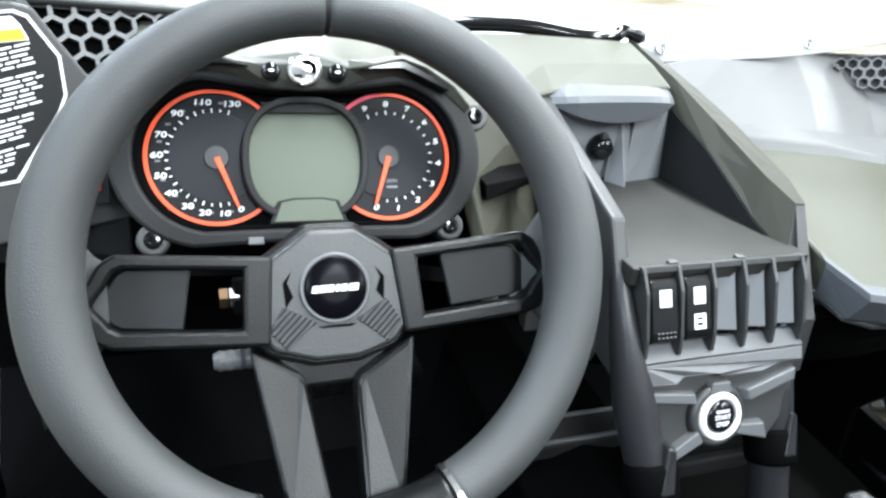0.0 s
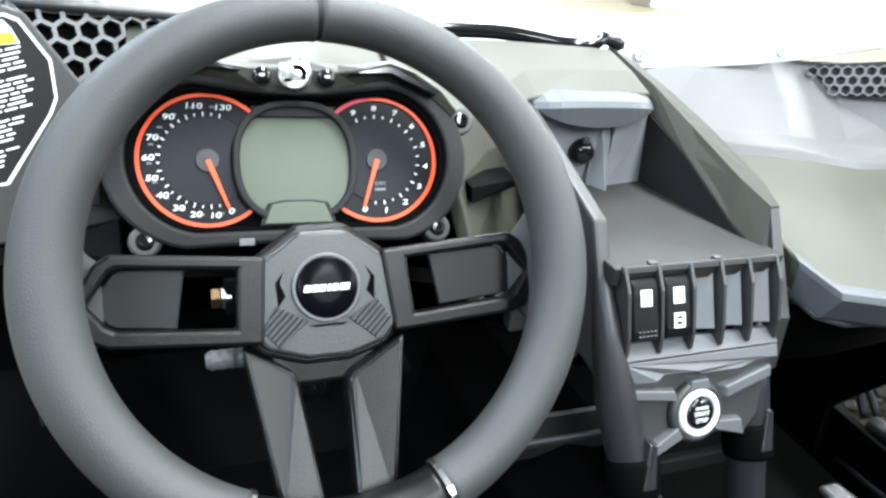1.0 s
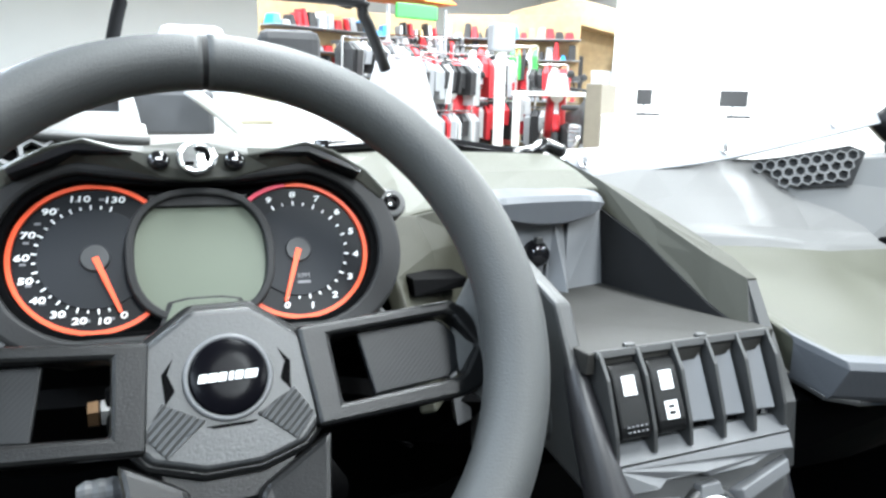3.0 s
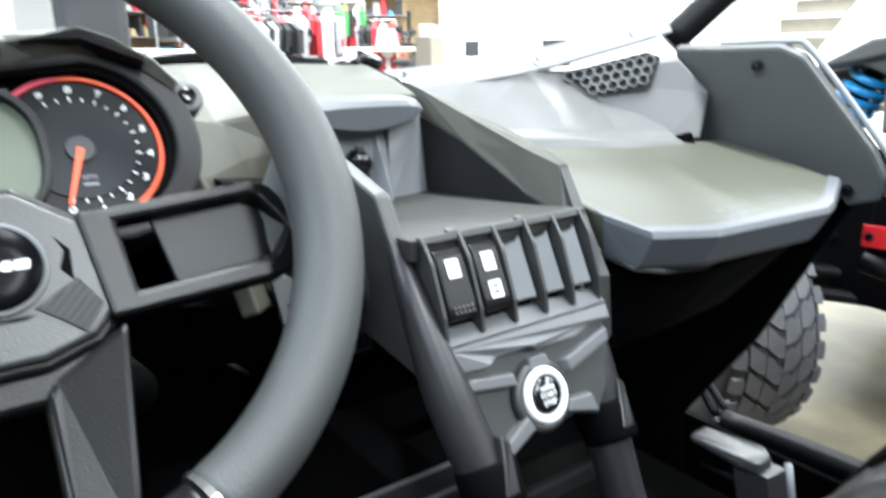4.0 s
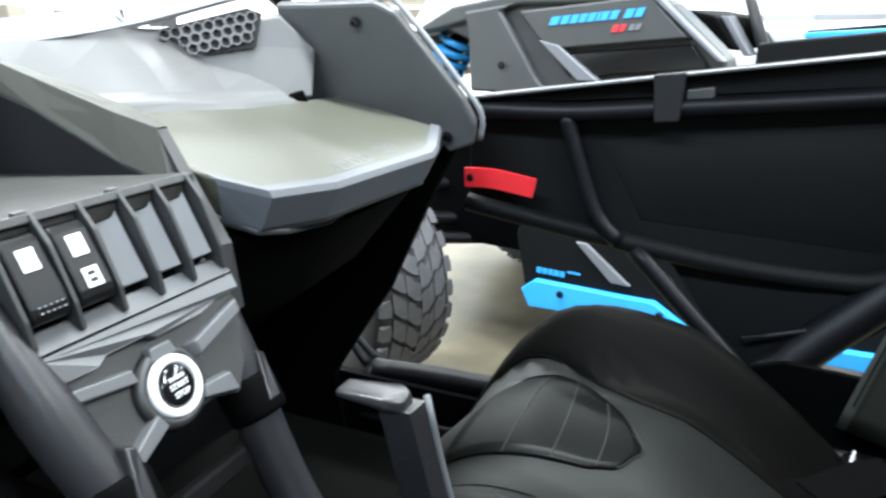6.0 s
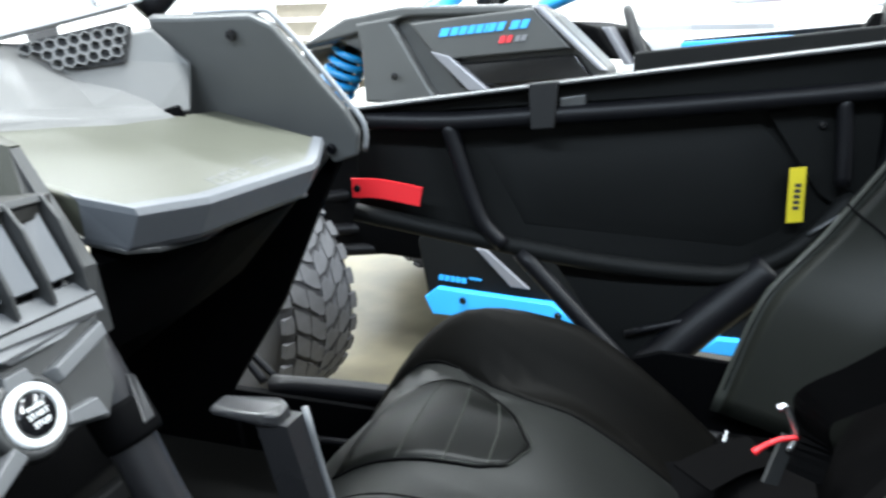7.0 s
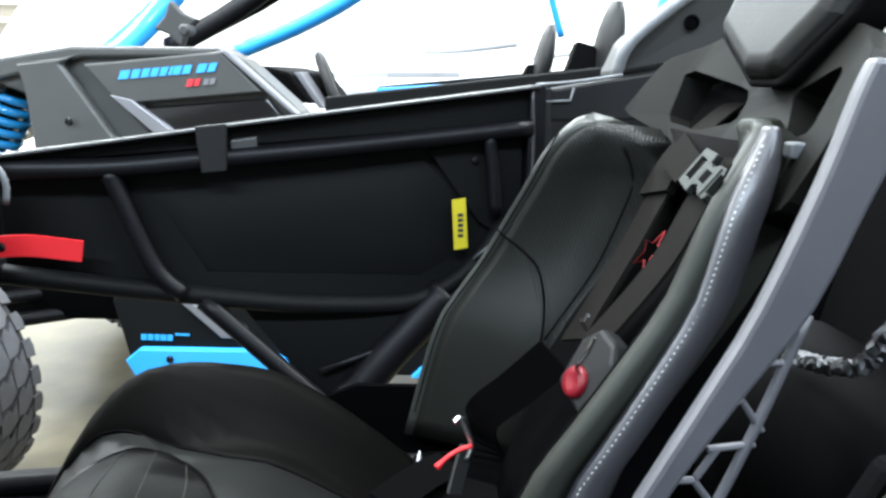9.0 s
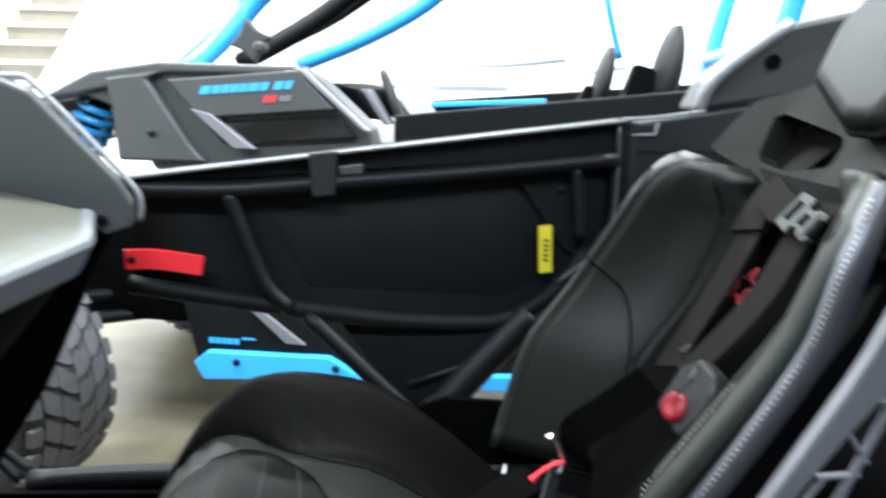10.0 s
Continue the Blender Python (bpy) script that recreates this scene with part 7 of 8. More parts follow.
            rings.append([(x + 0.09 * k * math.cos(a), yy + 0.5 * d * k * math.sin(a), z) for a in [2 * math.pi * m / 12 for m in range(12)]])
        part("headrest", loft(rings), PLASTIC_MID, n, "dark leaf-shaped headrest", True)
    for y, z, h in ((-0.345, 0.85, 0.075), (-0.455, 0.86, 0.115)):
        part("seat_frame", solid([(0.44, y + 0.05, z), (0.56, y + 0.05, z), (0.56, y - 0.06, z), (0.44, y - 0.06, z)], [(0.46, y + 0.012, z + h), (0.54, y + 0.012, z + h), (0.54, y - 0.030, z + h * 0.9), (0.46, y - 0.030, z + h * 0.9)], 0.006), PLASTIC_DARK, n, "black seat frame under the headrest")
    part("rear_knob", moved(spin([(0.022, 0), (0.026, 0.01), (0.022, 0.035), (0.008, 0.040)], 16), axes((0.55, -0.515, 0.955), (0, -1, 0), (0, 0, 1))), BLUE_PAINT, n, "blue reservoir cap")
    part("cage_tube", sweep([(0.58, -0.418, 0.99), (0.57, -0.395, 1.06), (0.56, -0.372, 1.14)], 0.009, 10, 4), BLUE_PAINT, n, "blue cage tube", True)
    side([(0.05, 0.86), (-0.62, 0.93), (-0.62, 0.60), (0.05, 0.60)], 0.02, 0.05, DOOR_SKIN, "near_door", "", 0.004)
    part("far_door_trim", solid([(1.05, 0.12, 0.846), (1.08, 0.12, 0.846), (1.08, -0.25, 0.866), (1.05, -0.25, 0.866)], [(1.05, 0.12, 0.862), (1.08, 0.12, 0.862), (1.08, -0.25, 0.882), (1.05, -0.25, 0.882)], 0.003), BLUE_PAINT, n, "blue door edge")
    part("far_door", solid([(1.08, 0.05, 0.60), (1.11, 0.05, 0.60), (1.11, -0.70, 0.60), (1.08, -0.70, 0.60)], [(1.08, 0.12, 0.868), (1.11, 0.12, 0.868), (1.11, -0.70, 0.935), (1.08, -0.70, 0.935)], 0.003), DOOR_SKIN, n)
    part("hood_top", sheet([[(0.10, 0.24, 0.940), (0.5, 0.36, 0.935), (0.9, 0.46, 0.930)], [(0.10, 0.50, 0.948), (0.5, 0.54, 0.945), (0.9, 0.58, 0.935)], [(0.14, 0.80, 0.87), (0.5, 0.85, 0.89), (0.9, 0.80, 0.87)], [(0.2, 1.2, 0.70), (0.5, 1.25, 0.72), (0.8, 1.2, 0.70)]], 0.01), PLASTIC, n, "", True)
    part("chassis", box(0.25, 0.95, -1.0, 1.1, 0.35, 0.62, 0.01), PLASTIC_DARK, n)
    return n


neighbour()
for tx, ty, turn in ((1.85, 1.22, -21), (1.85 + 1.45, 1.22 - 0.24, -21)):
    tyre("neighbour_front_wheel", "black knobbly steered front tyre of the parked vehicle", Matrix.Translation((tx, ty, GROUND + 0.378)) @ Matrix.Rotation(radians(turn), 4, "Z") @ Matrix.Rotation(radians(90), 4, "Y"))


for tx, ty in ((1.62, -1.62), (2.95, -1.80)):
    tyre("neighbour_rear_wheel", "black knobbly rear tyre of the parked vehicle", Matrix.Translation((tx, ty, GROUND + 0.378)) @ Matrix.Rotation(radians(-9.4), 4, "Z") @ Matrix.Rotation(radians(90), 4, "Y"))


# ---- showroom ----
FAR = Matrix.Translation((0, 0, 0.93)) @ Matrix.Diagonal((1.27, 1.27, 1.27, 1)) @ Matrix.Translation((0, 0, -0.93))


def room():
    X0, X1, Y0, Y1, H = -11.0, 14.0, -11.0, 24.0, 5.0
    f = part("floor", box(X0, X1, Y0, Y1, GROUND - 0.2, GROUND), CONCRETE, None)
    tagged(f, "sealed tan concrete showroom floor with cloudy stains", "floor", kind="structure")
    c = part("ceiling", box(X0, X1, Y0, Y1, H, H + 0.2), CEILING, None)
    tagged(c, "dark grey showroom ceiling", "ceiling", kind="structure")
    for name, q in (("wall_west", (X0 - 0.2, X0, Y0, Y1)), ("wall_east", (X1, X1 + 0.2, Y0, Y1)), ("wall_south", (X0, X1, Y0 - 0.2, Y0)), ("wall_north", (X0, X1, Y1, Y1 + 0.2))):
        # south wall is out of view and darkened to reduce bounced light
        dark = name == "wall_south"
        w = part(name, box(*q, GROUND, H), WALL_DARK if dark else WALL_PAINT, None)
        tagged(w, "plain unseen showroom wall, darkened to cut fill light" if dark else "plain white painted showroom wall", "wall", kind="structure")
    # white partition behind the reception desk
    p = part("wall_partition", box(0, 5.4, -0.1, 0.1, 0, 3.9, 0.01), WALL_PAINT, None)
    p.matrix_basis = FAR @ pose(5.72, 7.9, 0, 0, 0, -48)
    tagged(p, "white freestanding partition wall", "wall", kind="structure")


room()


def staircase():
    s = thing("staircase", "white staircase with beige risers climbing along the wall", "staircase", pose(5.445, 3.40, GROUND), placed=False, kind="structure")
    n, run, rise, wide = 17, 0.27, 0.19, 0.75
    for i in range(n):
        part("riser", box(run * i, run * (i + 1) + 0.02, 0, wide, max(0, rise * (i - 1)), rise * (i + 1) - 0.035, 0), STEP_TILE, s)
        part("tread", box(run * i - 0.025, run * (i + 1), 0, wide, rise * (i + 1) - 0.035, rise * (i + 1), 0.008), WALL_PAINT, s)
    q = [(-0.10, 0), (run * n, 0), (run * n, rise * n + 0.1), (run * (n - 1), rise * n + 0.1), (-0.10, rise + 0.02)]
    part("front_wall", solid([(x, -0.12, z) for x, z in q], [(x, -0.002, z) for x, z in q], 0.006), WALL_PAINT, s)


staircase()


# ---- goods and furniture across the showroom ----
def at_far(x, y, turn=0):
    return FAR @ pose(x, y, 0, 0, 0, turn)


def white_post(x, y):
    p = thing("display_post", "slim white display post standing on the floor", "post", at_far(x, y), placed=False)
    part("post", moved(spin([(0.12, 0), (0.12, 0.03), (0.075, 0.05), (0.075, 1.55), (0.09, 1.57)], 24), pose(0, 0, 0)), WALL_PAINT, p)
    part("post_head", box(-0.18, 0.18, -0.10, 0.10, 1.57, 1.95, 0.03), FAR_GREY, p)


white_post(4.75, 9.25)


def display_table(x, y, turn):
    t = thing("display_table", "white display table with square legs", "table", at_far(x, y, turn), placed=False)
    part("tabletop", box(-0.75, 0.75, -0.35, 0.35, 0.98, 1.04, 0.006), WALL_PAINT, t)
    for sx in (-0.68, 0.68):
        for sy in (-0.28, 0.28):
            part("leg", box(sx - 0.05, sx + 0.05, sy - 0.05, sy + 0.05, 0, 0.98, 0.004), WALL_PAINT, t)


display_table(5.9, 9.4, -30)


def motorcycle(x, y, turn, paint, label):
    m = thing("motorcycle", label, "motorcycle", at_far(x, y, turn), placed=False, group="motorcycles")
    for sy in (-0.62, 0.62):
        part("wheel", moved(spin([(0.18, -0.05), (0.27, -0.06), (0.30, 0), (0.27, 0.06), (0.18, 0.05)], 28), pose(0, sy, 0.30, 0, 90, 0)), FAR_BLACK, m, "", True)
    part("body", loft([[(-0.06, -0.55, 0.62), (0.06, -0.55, 0.62), (0.06, -0.55, 0.75), (-0.06, -0.55, 0.75)], [(-0.12, -0.1, 0.58), (0.12, -0.1, 0.58), (0.12, -0.1, 0.80), (-0.12, -0.1, 0.80)], [(-0.17, 0.25, 0.35), (0.17, 0.25, 0.35), (0.15, 0.25, 0.95), (-0.15, 0.25, 0.95)], [(-0.08, 0.55, 0.60), (0.08, 0.55, 0.60), (0.08, 0.50, 1.0), (-0.08, 0.50, 1.0)]]), paint, m, "", True)
    part("engine", box(-0.16, 0.16, -0.22, 0.22, 0.26, 0.60, 0.03), FAR_GREY, m, "grey engine block")
    for z in (0.36, 0.42, 0.48, 0.54):
        part("engine_fin", box(-0.19, 0.19, -0.14, 0.16, z, z + 0.02, 0), STEEL, m)
    part("exhaust", sweep([(0.17, 0.20, 0.45), (0.22, 0.10, 0.24), (0.22, -0.45, 0.26), (0.22, -0.80, 0.34)], 0.045, 10, 4), STEEL, m, "bright exhaust pipe", True)
    part("front_fender", sweep([(0, 0.34, 0.48), (0, 0.50, 0.64), (0, 0.70, 0.64), (0, 0.88, 0.48)], 0.06, 10, 4), paint, m, "", True)
    part("headlight", moved(spin([(0.10, 0), (0.10, 0.06), (0.07, 0.10), (0.001, 0.11)], 20), pose(0, 0.50, 0.98, -90, 0, 0)), WHITE_PRINT, m, "round headlight", True)
    for sx in (-1, 1):
        part("mirror", moved(spin([(0.05, 0), (0.055, 0.015), (0.001, 0.03)], 16), pose(sx * 0.40, 0.30, 1.26, 80, 0, 0)), FAR_BLACK, m, "", True)
        part("mirror_stem", sweep([(sx * 0.32, 0.28, 1.07), (sx * 0.40, 0.30, 1.24)], 0.010, 6, 1), FAR_BLACK, m)
    part("seat", box(-0.13, 0.13, -0.60, 0.05, 0.78, 0.86, 0.03), FAR_BLACK, m)
    part("handlebar", sweep([(-0.38, 0.25, 1.08), (-0.15, 0.42, 1.05), (0.15, 0.42, 1.05), (0.38, 0.25, 1.08)], 0.018, 8, 3), FAR_BLACK, m, "", True)
    part("fork", sweep([(0, 0.66, 0.3), (0, 0.45, 1.05)], 0.05, 8, 1), STEEL, m)
    part("windshield", solid([(-0.18, 0.45, 1.05), (0.18, 0.45, 1.05), (0.14, 0.35, 1.32), (-0.14, 0.35, 1.32)], [(-0.18, 0.47, 1.05), (0.18, 0.47, 1.05), (0.14, 0.37, 1.32), (-0.14, 0.37, 1.32)], 0.005), FAR_GREY, m)


motorcycle(5.69, 8.43, 172, FAR_BLACK, "black touring motorcycle on the showroom floor")
motorcycle(6.1, 9.9, 150, FAR_RED, "red motorcycle on the showroom floor")
motorcycle(4.7, 10.3, 130, FAR_RED, "red motorcycle on the showroom floor")


def clothes_rack(x, y, turn, colours, label, z=1.75):
    r = thing("clothes_rack", label, "clothes rack", at_far(x, y, turn), placed=False, group="clothes racks")
    n = len(colours)
    part("rail", sweep([(-0.09 * n, 0, z), (0.09 * n, 0, z)], 0.018, 8, 1), STEEL, r)
    for sx in (-1, 1):
        part("upright", sweep([(sx * 0.09 * n, 0, 0), (sx * 0.09 * n, 0, z)], 0.018, 8, 1), STEEL, r)
    part("lower_rail", sweep([(-0.09 * n, 0, z - 0.72), (0.09 * n, 0, z - 0.72)], 0.014, 8, 1), STEEL, r)
    for tier in (0, 1):
        x0 = -0.09 * n + 0.02
        while x0 < 0.09 * n - 0.08:
            col = random.choice(colours)
            w, h, top = 0.05 + 0.08 * random.random(), 0.30 + 0.32 * random.random(), z - 0.03 - 0.72 * tier - 0.05 * random.random()
            d, lean = 0.14 + 0.12 * random.random(), 0.06 * (random.random() - 0.5)
            part("jacket", rounded(loft([[(x0 + 0.02, -0.08, top), (x0 + w - 0.02, -0.08, top), (x0 + w - 0.02, 0.08, top), (x0 + 0.02, 0.08, top)],
                                 [(x0, -d, top - 0.11), (x0 + w, -d, top - 0.11), (x0 + w, d, top - 0.11), (x0, d, top - 0.11)],
                                 [(x0 + lean, -d * 0.9, top - h), (x0 + w + lean, -d * 0.9, top - h), (x0 + w + lean, d * 0.9, top - h), (x0 + lean, d * 0.9, top - h)]]), 0.015, 1, 30), col, r)
            x0 += w + 0.03 * random.random()


K, R, G, W, N = FAR_BLACK, FAR_RED, FAR_GREY, FAR_WHITE, FAR_GREEN
clothes_rack(4.0, 11.4, 15, [K, G, R, R, K, W, G, K], "rack of black, red and grey riding jackets")
clothes_rack(4.9, 12.6, -10, [K, K, W, R, G, K, W, K], "rack of dark and white riding jackets", 2.0)
clothes_rack(3.2, 10.6, 30, [W, G, K, W, K, G], "rack of grey and white riding jackets")
clothes_rack(7.4, 13.4, -30, [K, G, BLUE_PAINT, W, K, R, K], "rack of dark and blue riding jackets", 1.9)
clothes_rack(3.4, 13.8, 10, [R, K, K, W, R, K, N], "rack of red and black riding gear", 2.3)
clothes_rack(6.0, 14.5, 0, [W, K, R, W, G, K, K, W], "rack of white and dark riding gear", 2.2)


clothes_rack(3.9, 9.7, 20, [K, G, W, K, R, G, K, K, W], "low rack of red and black riding clothes", 1.45)
clothes_rack(4.9, 10.6, -5, [G, K, W, R, K, K, W, G, R], "rack of mixed riding clothes", 1.6)
clothes_rack(5.7, 11.3, -30, [R, K, W, K, BLUE_PAINT, K, N, W], "rack of bright riding clothes", 1.8)
clothes_rack(6.3, 10.9, -45, [W, K, G, R, W, K], "rack of white and dark riding clothes", 1.5)


def goods_shelf(x, y, turn, label, wide=2.2, tall=2.5):
    g = thing("goods_shelf", label, "shelf", at_far(x, y, turn), placed=False, group="goods shelves")
    part("back_board", box(-wide / 2, wide / 2, 0.28, 0.32, 0, tall, 0.004), FAR_TAN, g)
    for k in range(6):
        z = 0.10 + k * (tall - 0.2) / 6
        part("shelf_board", box(-wide / 2, wide / 2, -0.15, 0.28, z, z + 0.015, 0), FAR_GREY, g)
        x0 = -wide / 2 + 0.02
        while x0 < wide / 2 - 0.10:
            w, h = 0.06 + 0.12 * random.random(), 0.08 + 0.26 * random.random()
            col = random.choice((FAR_BLACK, FAR_BLACK, FAR_BLACK, FAR_RED, FAR_RED, FAR_GREY, FAR_GREY, WHITE_PRINT, WHITE_PRINT, FAR_TAN, FAR_TAN, BLUE_PAINT))
            y0, lean = -0.14 + 0.08 * random.random(), 0.05 * (random.random() - 0.5)
            part("goods_item", solid([(x0, y0, z + 0.015), (x0 + w, y0, z + 0.015), (x0 + w, 0.2, z + 0.015), (x0, 0.2, z + 0.015)], [(x0 + 0.02 + lean, y0 + 0.03, z + 0.015 + h), (x0 + w - 0.02 + lean, y0 + 0.03, z + 0.015 + h), (x0 + w - 0.02 + lean, 0.18, z + 0.015 + h), (x0 + 0.02 + lean, 0.18, z + 0.015 + h)], 0.012), col, g)
            x0 += w + 0.05 * random.random()


goods_shelf(4.6, 13.6, 5, "tall shelf packed with coloured goods")
goods_shelf(6.6, 12.4, -30, "tall shelf packed with coloured goods", 2.6)
goods_shelf(3.0, 12.6, 25, "tall shelf packed with coloured goods")


def canopy(x, y):
    c = thing("shop_canopy", "orange canopy over a shop display", "canopy", at_far(x, y, 15), placed=False)
    part("canopy_roof", solid([(-0.72, -0.4, 2.52), (0.95, -0.4, 2.52), (0.95, 0.4, 2.52), (-0.72, 0.4, 2.52)], [(-0.25, -0.15, 2.86), (0.40, -0.15, 2.86), (0.40, 0.15, 2.86), (-0.25, 0.15, 2.86)], 0.02), FAR_ORANGE, c)
    part("canopy_badge", slab([(-0.22, -0.20), (0.22, -0.20), (0.10, 0.20), (-0.10, 0.20)], 0, 0.03, 0.006), FAR_BLACK, c).matrix_basis = pose(0.08, -0.33, 2.70, 52, 0, 0)
    part("green_sign", box(-0.45, 0.40, -0.52, -0.45, 2.20, 2.44, 0.02), FAR_GREEN, c)
    part("sign_post", sweep([(-0.6, -0.48, 0), (-0.6, -0.48, 2.4)], 0.03, 8, 1), FAR_GREY, c)
    part("sign_post", sweep([(0.6, -0.48, 0), (0.6, -0.48, 2.4)], 0.03, 8, 1), FAR_GREY, c)


canopy(4.3, 12.2)


def stone_arch(x, y):
    a = thing("display_arch", "tan timber display alcove with warm goods", "display", at_far(x, y, -25), placed=False)
    pts = [(-1.8, 0.0), (-1.8, 2.0), (-1.2, 2.6), (0.0, 2.9), (1.2, 2.6), (1.8, 2.0), (1.8, 0.0)]
    inn = [(-1.4, 0.0), (-1.4, 1.8), (-0.9, 2.2), (0.0, 2.4), (0.9, 2.2), (1.4, 1.8), (1.4, 0.0)]
    bm = ring_slab(pts, inn, -0.3, 0.3, 0.02)
    part("arch", moved(bm, pose(0, 0, 0, 90, 0, 0)), FAR_TAN, a)
    part("back_board", box(-1.4, 1.4, 0.25, 0.3, 0, 2.4), FAR_TAN, a)
    for i in range(9):
        col = (FAR_BLACK, FAR_GREY, WHITE_PRINT, BLUE_PAINT, FAR_RED)[i % 5]
        part("hung_item", box(-1.3 + i * 0.28, -1.08 + i * 0.28, 0.0, 0.18, 0.5 + 0.3 * (i % 3), 1.1 + 0.35 * (i % 3), 0.03), col, a)


stone_arch(8.1, 12.75)


def reception_desk():
    d = thing("reception_desk", "white reception desk with two dark monitors", "desk", FAR @ pose(6.10, 5.82, 0, 0, 0, -48), placed=False)
    part("desk_front", box(-1.6, 1.9, -0.35, 0.35, 0, 0.78, 0.01), WALL_PAINT, d)
    part("desk_end", box(-1.78, -1.6, -0.40, 0.40, 0, 1.12, 0.01), STEP_TILE, d, "grey-beige desk end panel")
    for x, w, turn in ((-1.20, 0.085, 24), (-0.25, 0.15, -18)):
        m = pose(x, 0, 0, 0, 0, turn)
        screen = part("monitor", moved(box(-w, w, -0.018, 0.018, 0.90, 1.075, 0.008), m), FAR_BLACK, d, "dark monitor")
        part("monitor_neck", moved(box(-0.015, 0.015, -0.01, 0.01, 0.80, 0.90, 0.003), m), FAR_GREY, screen)
        part("keyboard", box(x - 0.05, x + 0.20, -0.22, -0.08, 0.778, 0.815, 0.012), FAR_BLACK, d, "dark keyboard")
    return d


reception_desk()


def far_buggy():
    b = thing("white_buggy", "white buggy with black windscreen frame parked ahead", "vehicle", at_far(0.55, 4.3, -6), placed=False)
    part("screen_frame", sweep([(-0.75, 0, 0.95), (-0.62, -0.12, 1.40), (-0.55, -0.15, 1.47), (0.55, -0.15, 1.47), (0.66, -0.12, 1.40), (0.82, 0, 1.10)], 0.035, 10, 4), TUBE_PAINT, b, "black windscreen frame", True)
    part("hood", sheet([[(-0.8, -0.1, 0.95), (0, -0.15, 1.0), (0.8, -0.1, 0.95)], [(-0.8, -0.7, 0.90), (0, -0.8, 0.93), (0.8, -0.7, 0.90)], [(-0.7, -1.2, 0.70), (0, -1.3, 0.72), (0.7, -1.2, 0.70)]], 0.03, 0.01), SILVER_BODY, b)
    part("body", box(-0.75, 0.75, -1.1, 1.4, 0.35, 0.88, 0.05), SILVER_BODY, b)
    hood_z = lambda y: np.interp(y, [-1.2, -0.7, -0.1], [0.715, 0.925, 0.985])
    for sx, x0, x1, col, text in ((-1, -0.52, -0.24, FAR_BLACK, "dark radiator grille in the hood"), (1, 0.00, 0.16, FAR_TAN, "amber-tinted lamp"), (1, 0.30, 0.55, FAR_GREY, "grey hood inset")):
        part("hood_inset", loft([[(x0 + 0.05 * (k == 0), y, hood_z(y) - 0.02), (x1 - 0.05 * (k == 0), y, hood_z(y) - 0.02), (x1 - 0.05 * (k == 0), y, hood_z(y) + 0.018), (x0 + 0.05 * (k == 0), y, hood_z(y) + 0.018)] for k, y in enumerate((-0.45, -0.70, -1.0, -1.16))]), col, b, text)
    part("hood_rib", sweep([(-0.22, -0.40, 0.985), (-0.14, -0.75, 0.94), (0.0, -1.15, 0.77)], 0.035, 8, 3), SILVER_BODY, b, "", True)
    part("cockpit_panel", box(-0.44, -0.16, -1.50, -1.40, 0.78, 0.955, 0.02), FAR_GREY_DARK, b, "dark grey panel behind the struts")
    part("headlamp_frame", ring_slab([(-0.74, 0.84), (-0.46, 0.84), (-0.46, 0.95), (-0.74, 0.95)], [(-0.71, 0.87), (-0.49, 0.87), (-0.49, 0.92), (-0.71, 0.92)], -0.02, 0.02, 0.004), SILVER_BODY, b, "white lamp surround").matrix_basis = pose(0, -1.46, 0, 90, 0, 0)
    part("lamp_glass", box(-0.71, -0.49, -1.46, -1.44, 0.87, 0.92, 0.004), FAR_BLACK, b)
    for x0, x1 in ((-0.25, -0.02), (-0.46, -0.42)):
        part("strut", sweep([(x0, -1.56, 0.96), ((x0 + x1) / 2, -1.56, 0.87), (x1, -1.56, 0.76)], 0.022, 8, 2), SILVER_BODY, b, "pale diagonal strut", True)
    part("cream_panel", box(-0.08, 0.06, -1.52, -1.48, 0.83, 0.94, 0.015), FAR_CREAM, b, "cream coloured side panel")
    part("grille", box(-0.45, 0.35, -1.30, -1.18, 0.48, 0.66, 0.02), FAR_BLACK, b)
    part("seat_back", box(-0.5, -0.1, 0.5, 0.7, 0.85, 1.35, 0.06), FAR_GREY, b)
    part("seat_back", box(0.1, 0.5, 0.5, 0.7, 0.85, 1.35, 0.06), FAR_BLACK, b)
    part("roof_bar", sweep([(-0.6, 0.0, 1.47), (-0.5, 1.0, 1.62), (0.5, 1.0, 1.62), (0.6, 0.0, 1.47)], 0.035, 10, 3), TUBE_PAINT, b, "", True)
    for sx in (-0.78, 0.78):
        for y in (-0.8, 1.0):
            part("wheel", moved(spin([(0.18, -0.10), (0.34, -0.12), (0.36, 0), (0.34, 0.12), (0.18, 0.10)], 28), pose(sx, y, 0.36, 0, 90, 0)), RUBBER, b, "", True)


far_buggy()


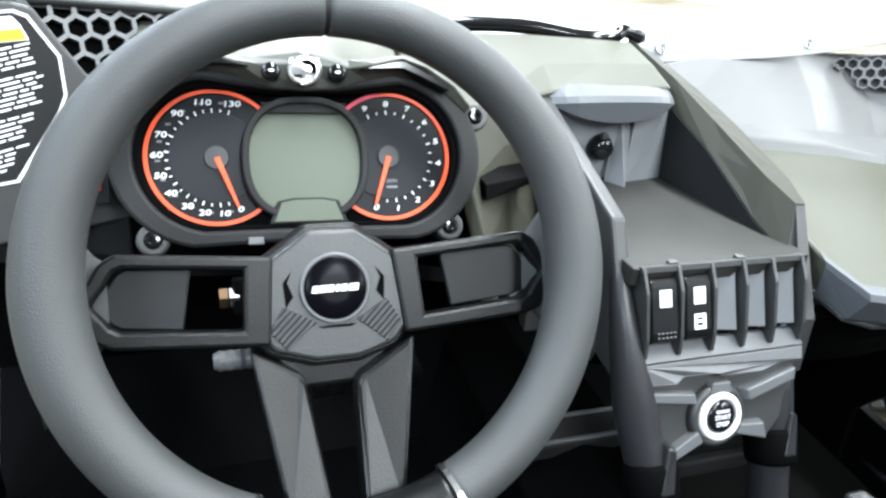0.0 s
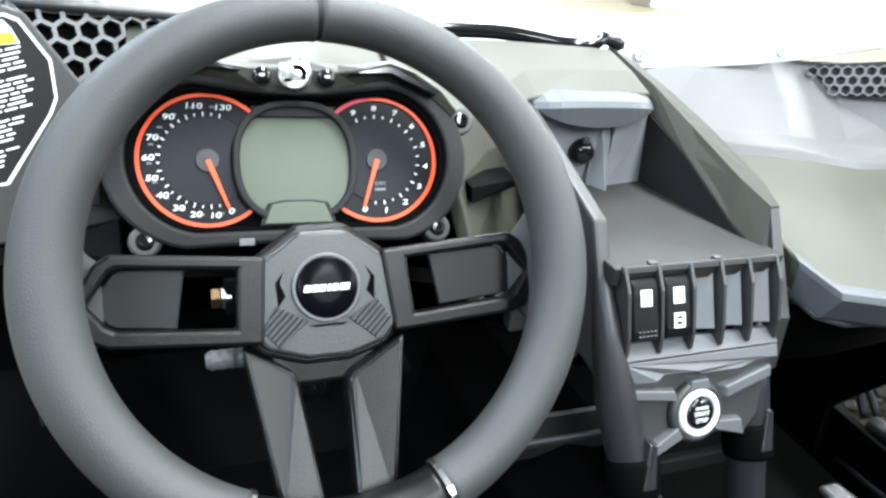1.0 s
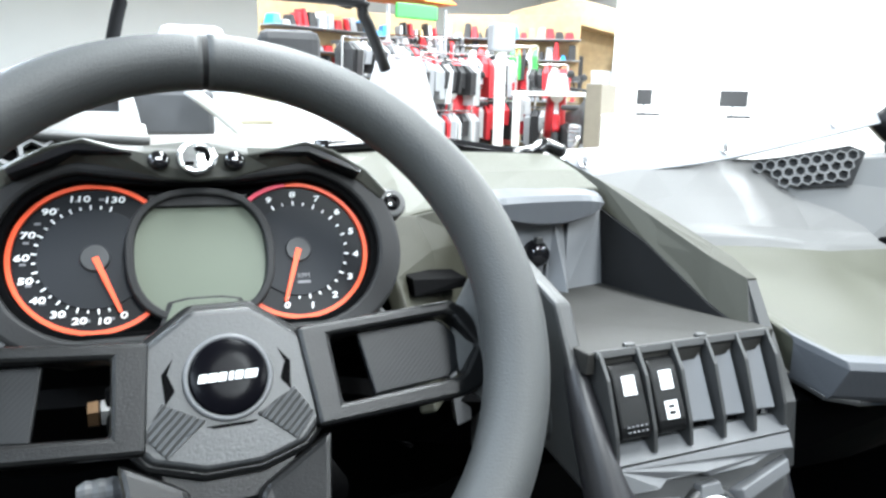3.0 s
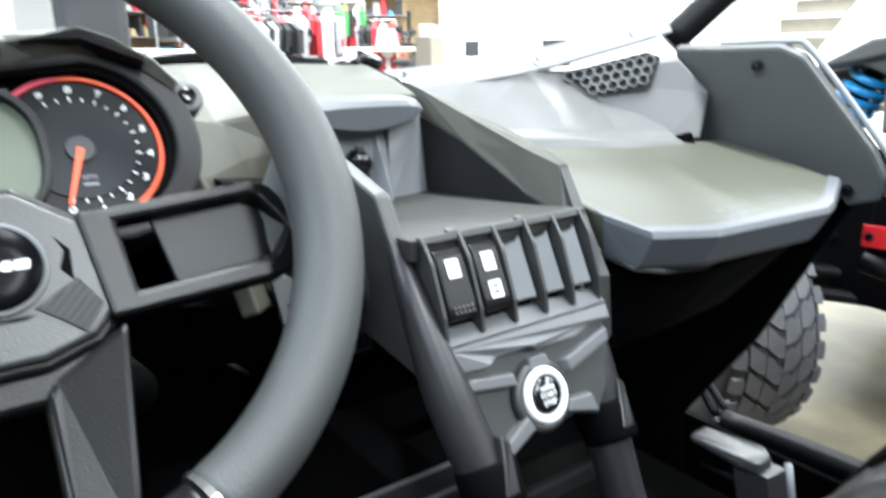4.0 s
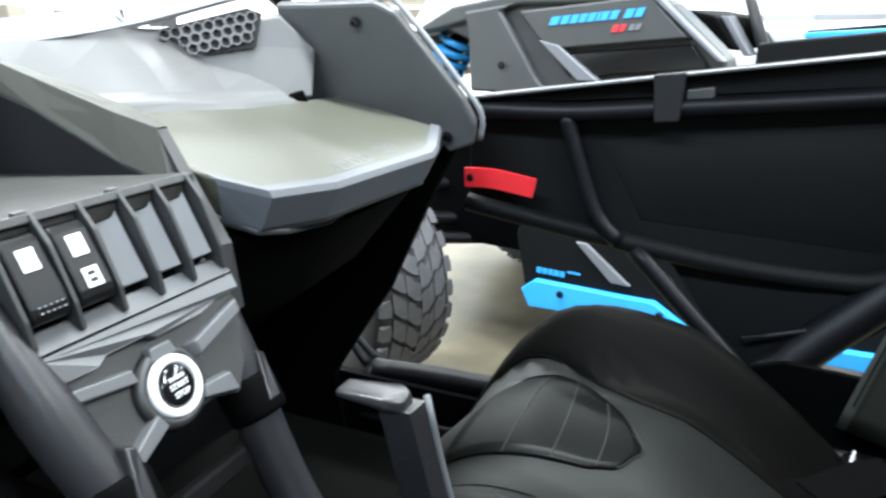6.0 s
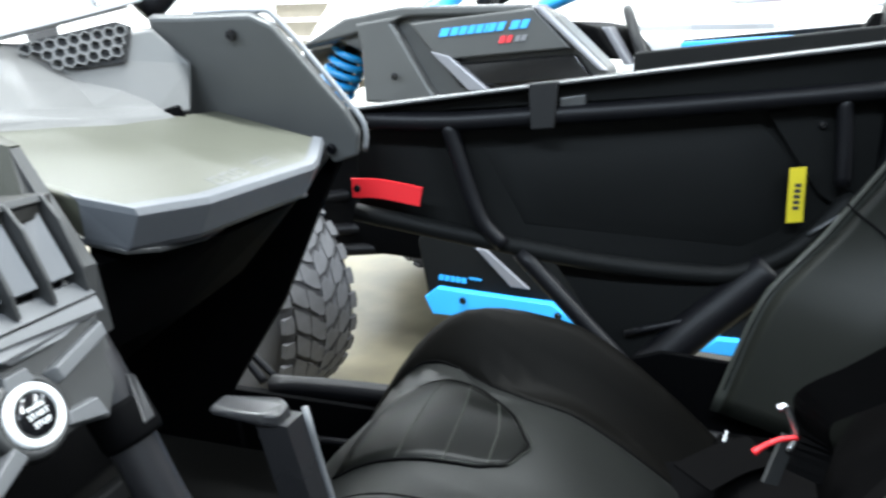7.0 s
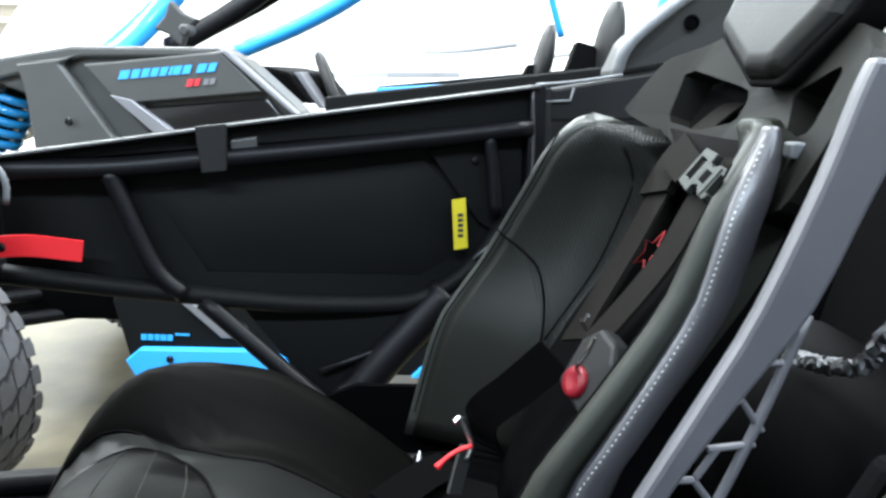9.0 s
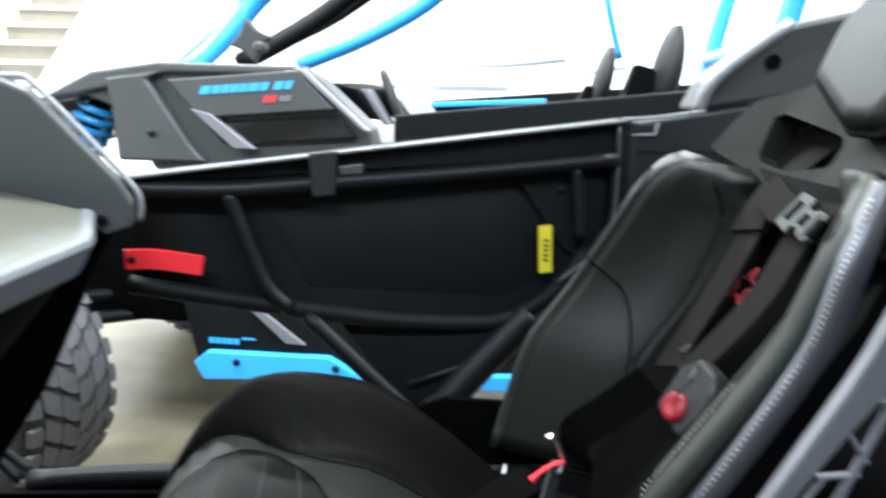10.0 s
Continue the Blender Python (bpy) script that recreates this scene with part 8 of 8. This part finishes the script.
def pale_quad(x, y, turn):
    q = thing("quad_bike", "pale grey quad bike on the showroom floor", "quad bike", at_far(x, y, turn), placed=False, group="quad bikes")
    part("body", loft([[(-0.2, -0.9, 0.6), (0.2, -0.9, 0.6), (0.2, -0.9, 0.8), (-0.2, -0.9, 0.8)], [(-0.35, -0.4, 0.45), (0.35, -0.4, 0.45), (0.3, -0.4, 0.92), (-0.3, -0.4, 0.92)], [(-0.3, 0.2, 0.45), (0.3, 0.2, 0.45), (0.2, 0.2, 0.86), (-0.2, 0.2, 0.86)], [(-0.35, 0.8, 0.5), (0.35, 0.8, 0.5), (0.3, 0.8, 0.85), (-0.3, 0.8, 0.85)]]), FAR_GREY, q, "", True)
    part("handlebar", sweep([(-0.4, 0.05, 1.08), (-0.15, 0.2, 1.05), (0.15, 0.2, 1.05), (0.4, 0.05, 1.08)], 0.018, 8, 3), FAR_GREY, q, "", True)
    part("rack", ring_slab([(-0.3, 0.4), (0.3, 0.4), (0.3, 0.9), (-0.3, 0.9)], [(-0.26, 0.44), (0.26, 0.44), (0.26, 0.86), (-0.26, 0.86)], 0.90, 0.93, 0.004), FAR_GREY, q)
    for sx in (-0.42, 0.42):
        for yy in (-0.6, 0.6):
            part("wheel", moved(spin([(0.14, -0.10), (0.27, -0.11), (0.29, 0), (0.27, 0.11), (0.14, 0.10)], 24), pose(sx, yy, 0.29, 0, 90, 0)), FAR_BLACK, q, "", True)


pale_quad(4.3, -0.60, 40)
pale_quad(5.6, -1.5, 10)


def wall_poster():
    p = thing("wall_poster", "large poster with dark and coloured patches on the partition", "poster", FAR @ pose(5.72, 7.9, 0, 0, 0, -48), placed=False)
    part("poster_sheet", box(3.05, 4.25, -0.14, -0.105, 1.50, 2.75, 0.004), WHITE_PRINT, p)
    for i in range(46):
        x, z, w, h = 3.08 + 1.0 * random.random(), 1.53 + 1.05 * random.random(), 0.04 + 0.10 * random.random(), 0.04 + 0.10 * random.random()
        y = -0.143 - 0.0006 * i
        part("poster_patch", box(x, x + w, y, -0.139, z, z + h, 0), random.choice((FAR_BLACK, FAR_GREY, FAR_GREY, FAR_GREY, WHITE_PRINT, WHITE_PRINT)), p)


wall_poster()


def draped_cover():
    c = thing("covered_machine", "machine under a creased silver-grey cloth cover", "vehicle cover", Matrix.Translation((2.10, 6.1, GROUND)), placed=False)
    rng = random.Random(11)
    rings = []
    for k in range(9):
        f = k / 8
        z = 1.50 * f
        rings.append([((0.48 - 0.30 * f ** 1.6) * math.cos(a) * (1 + 0.10 * math.sin(7 * a + 1.5 * k) + rng.uniform(-0.05, 0.05)), (0.75 - 0.45 * f ** 1.6) * math.sin(a) * (1 + 0.10 * math.sin(6 * a - k) + rng.uniform(-0.05, 0.05)), z + rng.uniform(-0.03, 0.03) * (0 < k)) for a in [2 * math.pi * m / 36 for m in range(36)]])
    part("cloth", loft(rings), COVER, c, "", True)
    part("tie_strap", sweep([(0.50 * math.cos(a), 0.78 * math.sin(a), 0.42) for a in [2 * math.pi * m / 24 for m in range(25)]], 0.012, 6, 1), FAR_BLACK, c)


draped_cover()
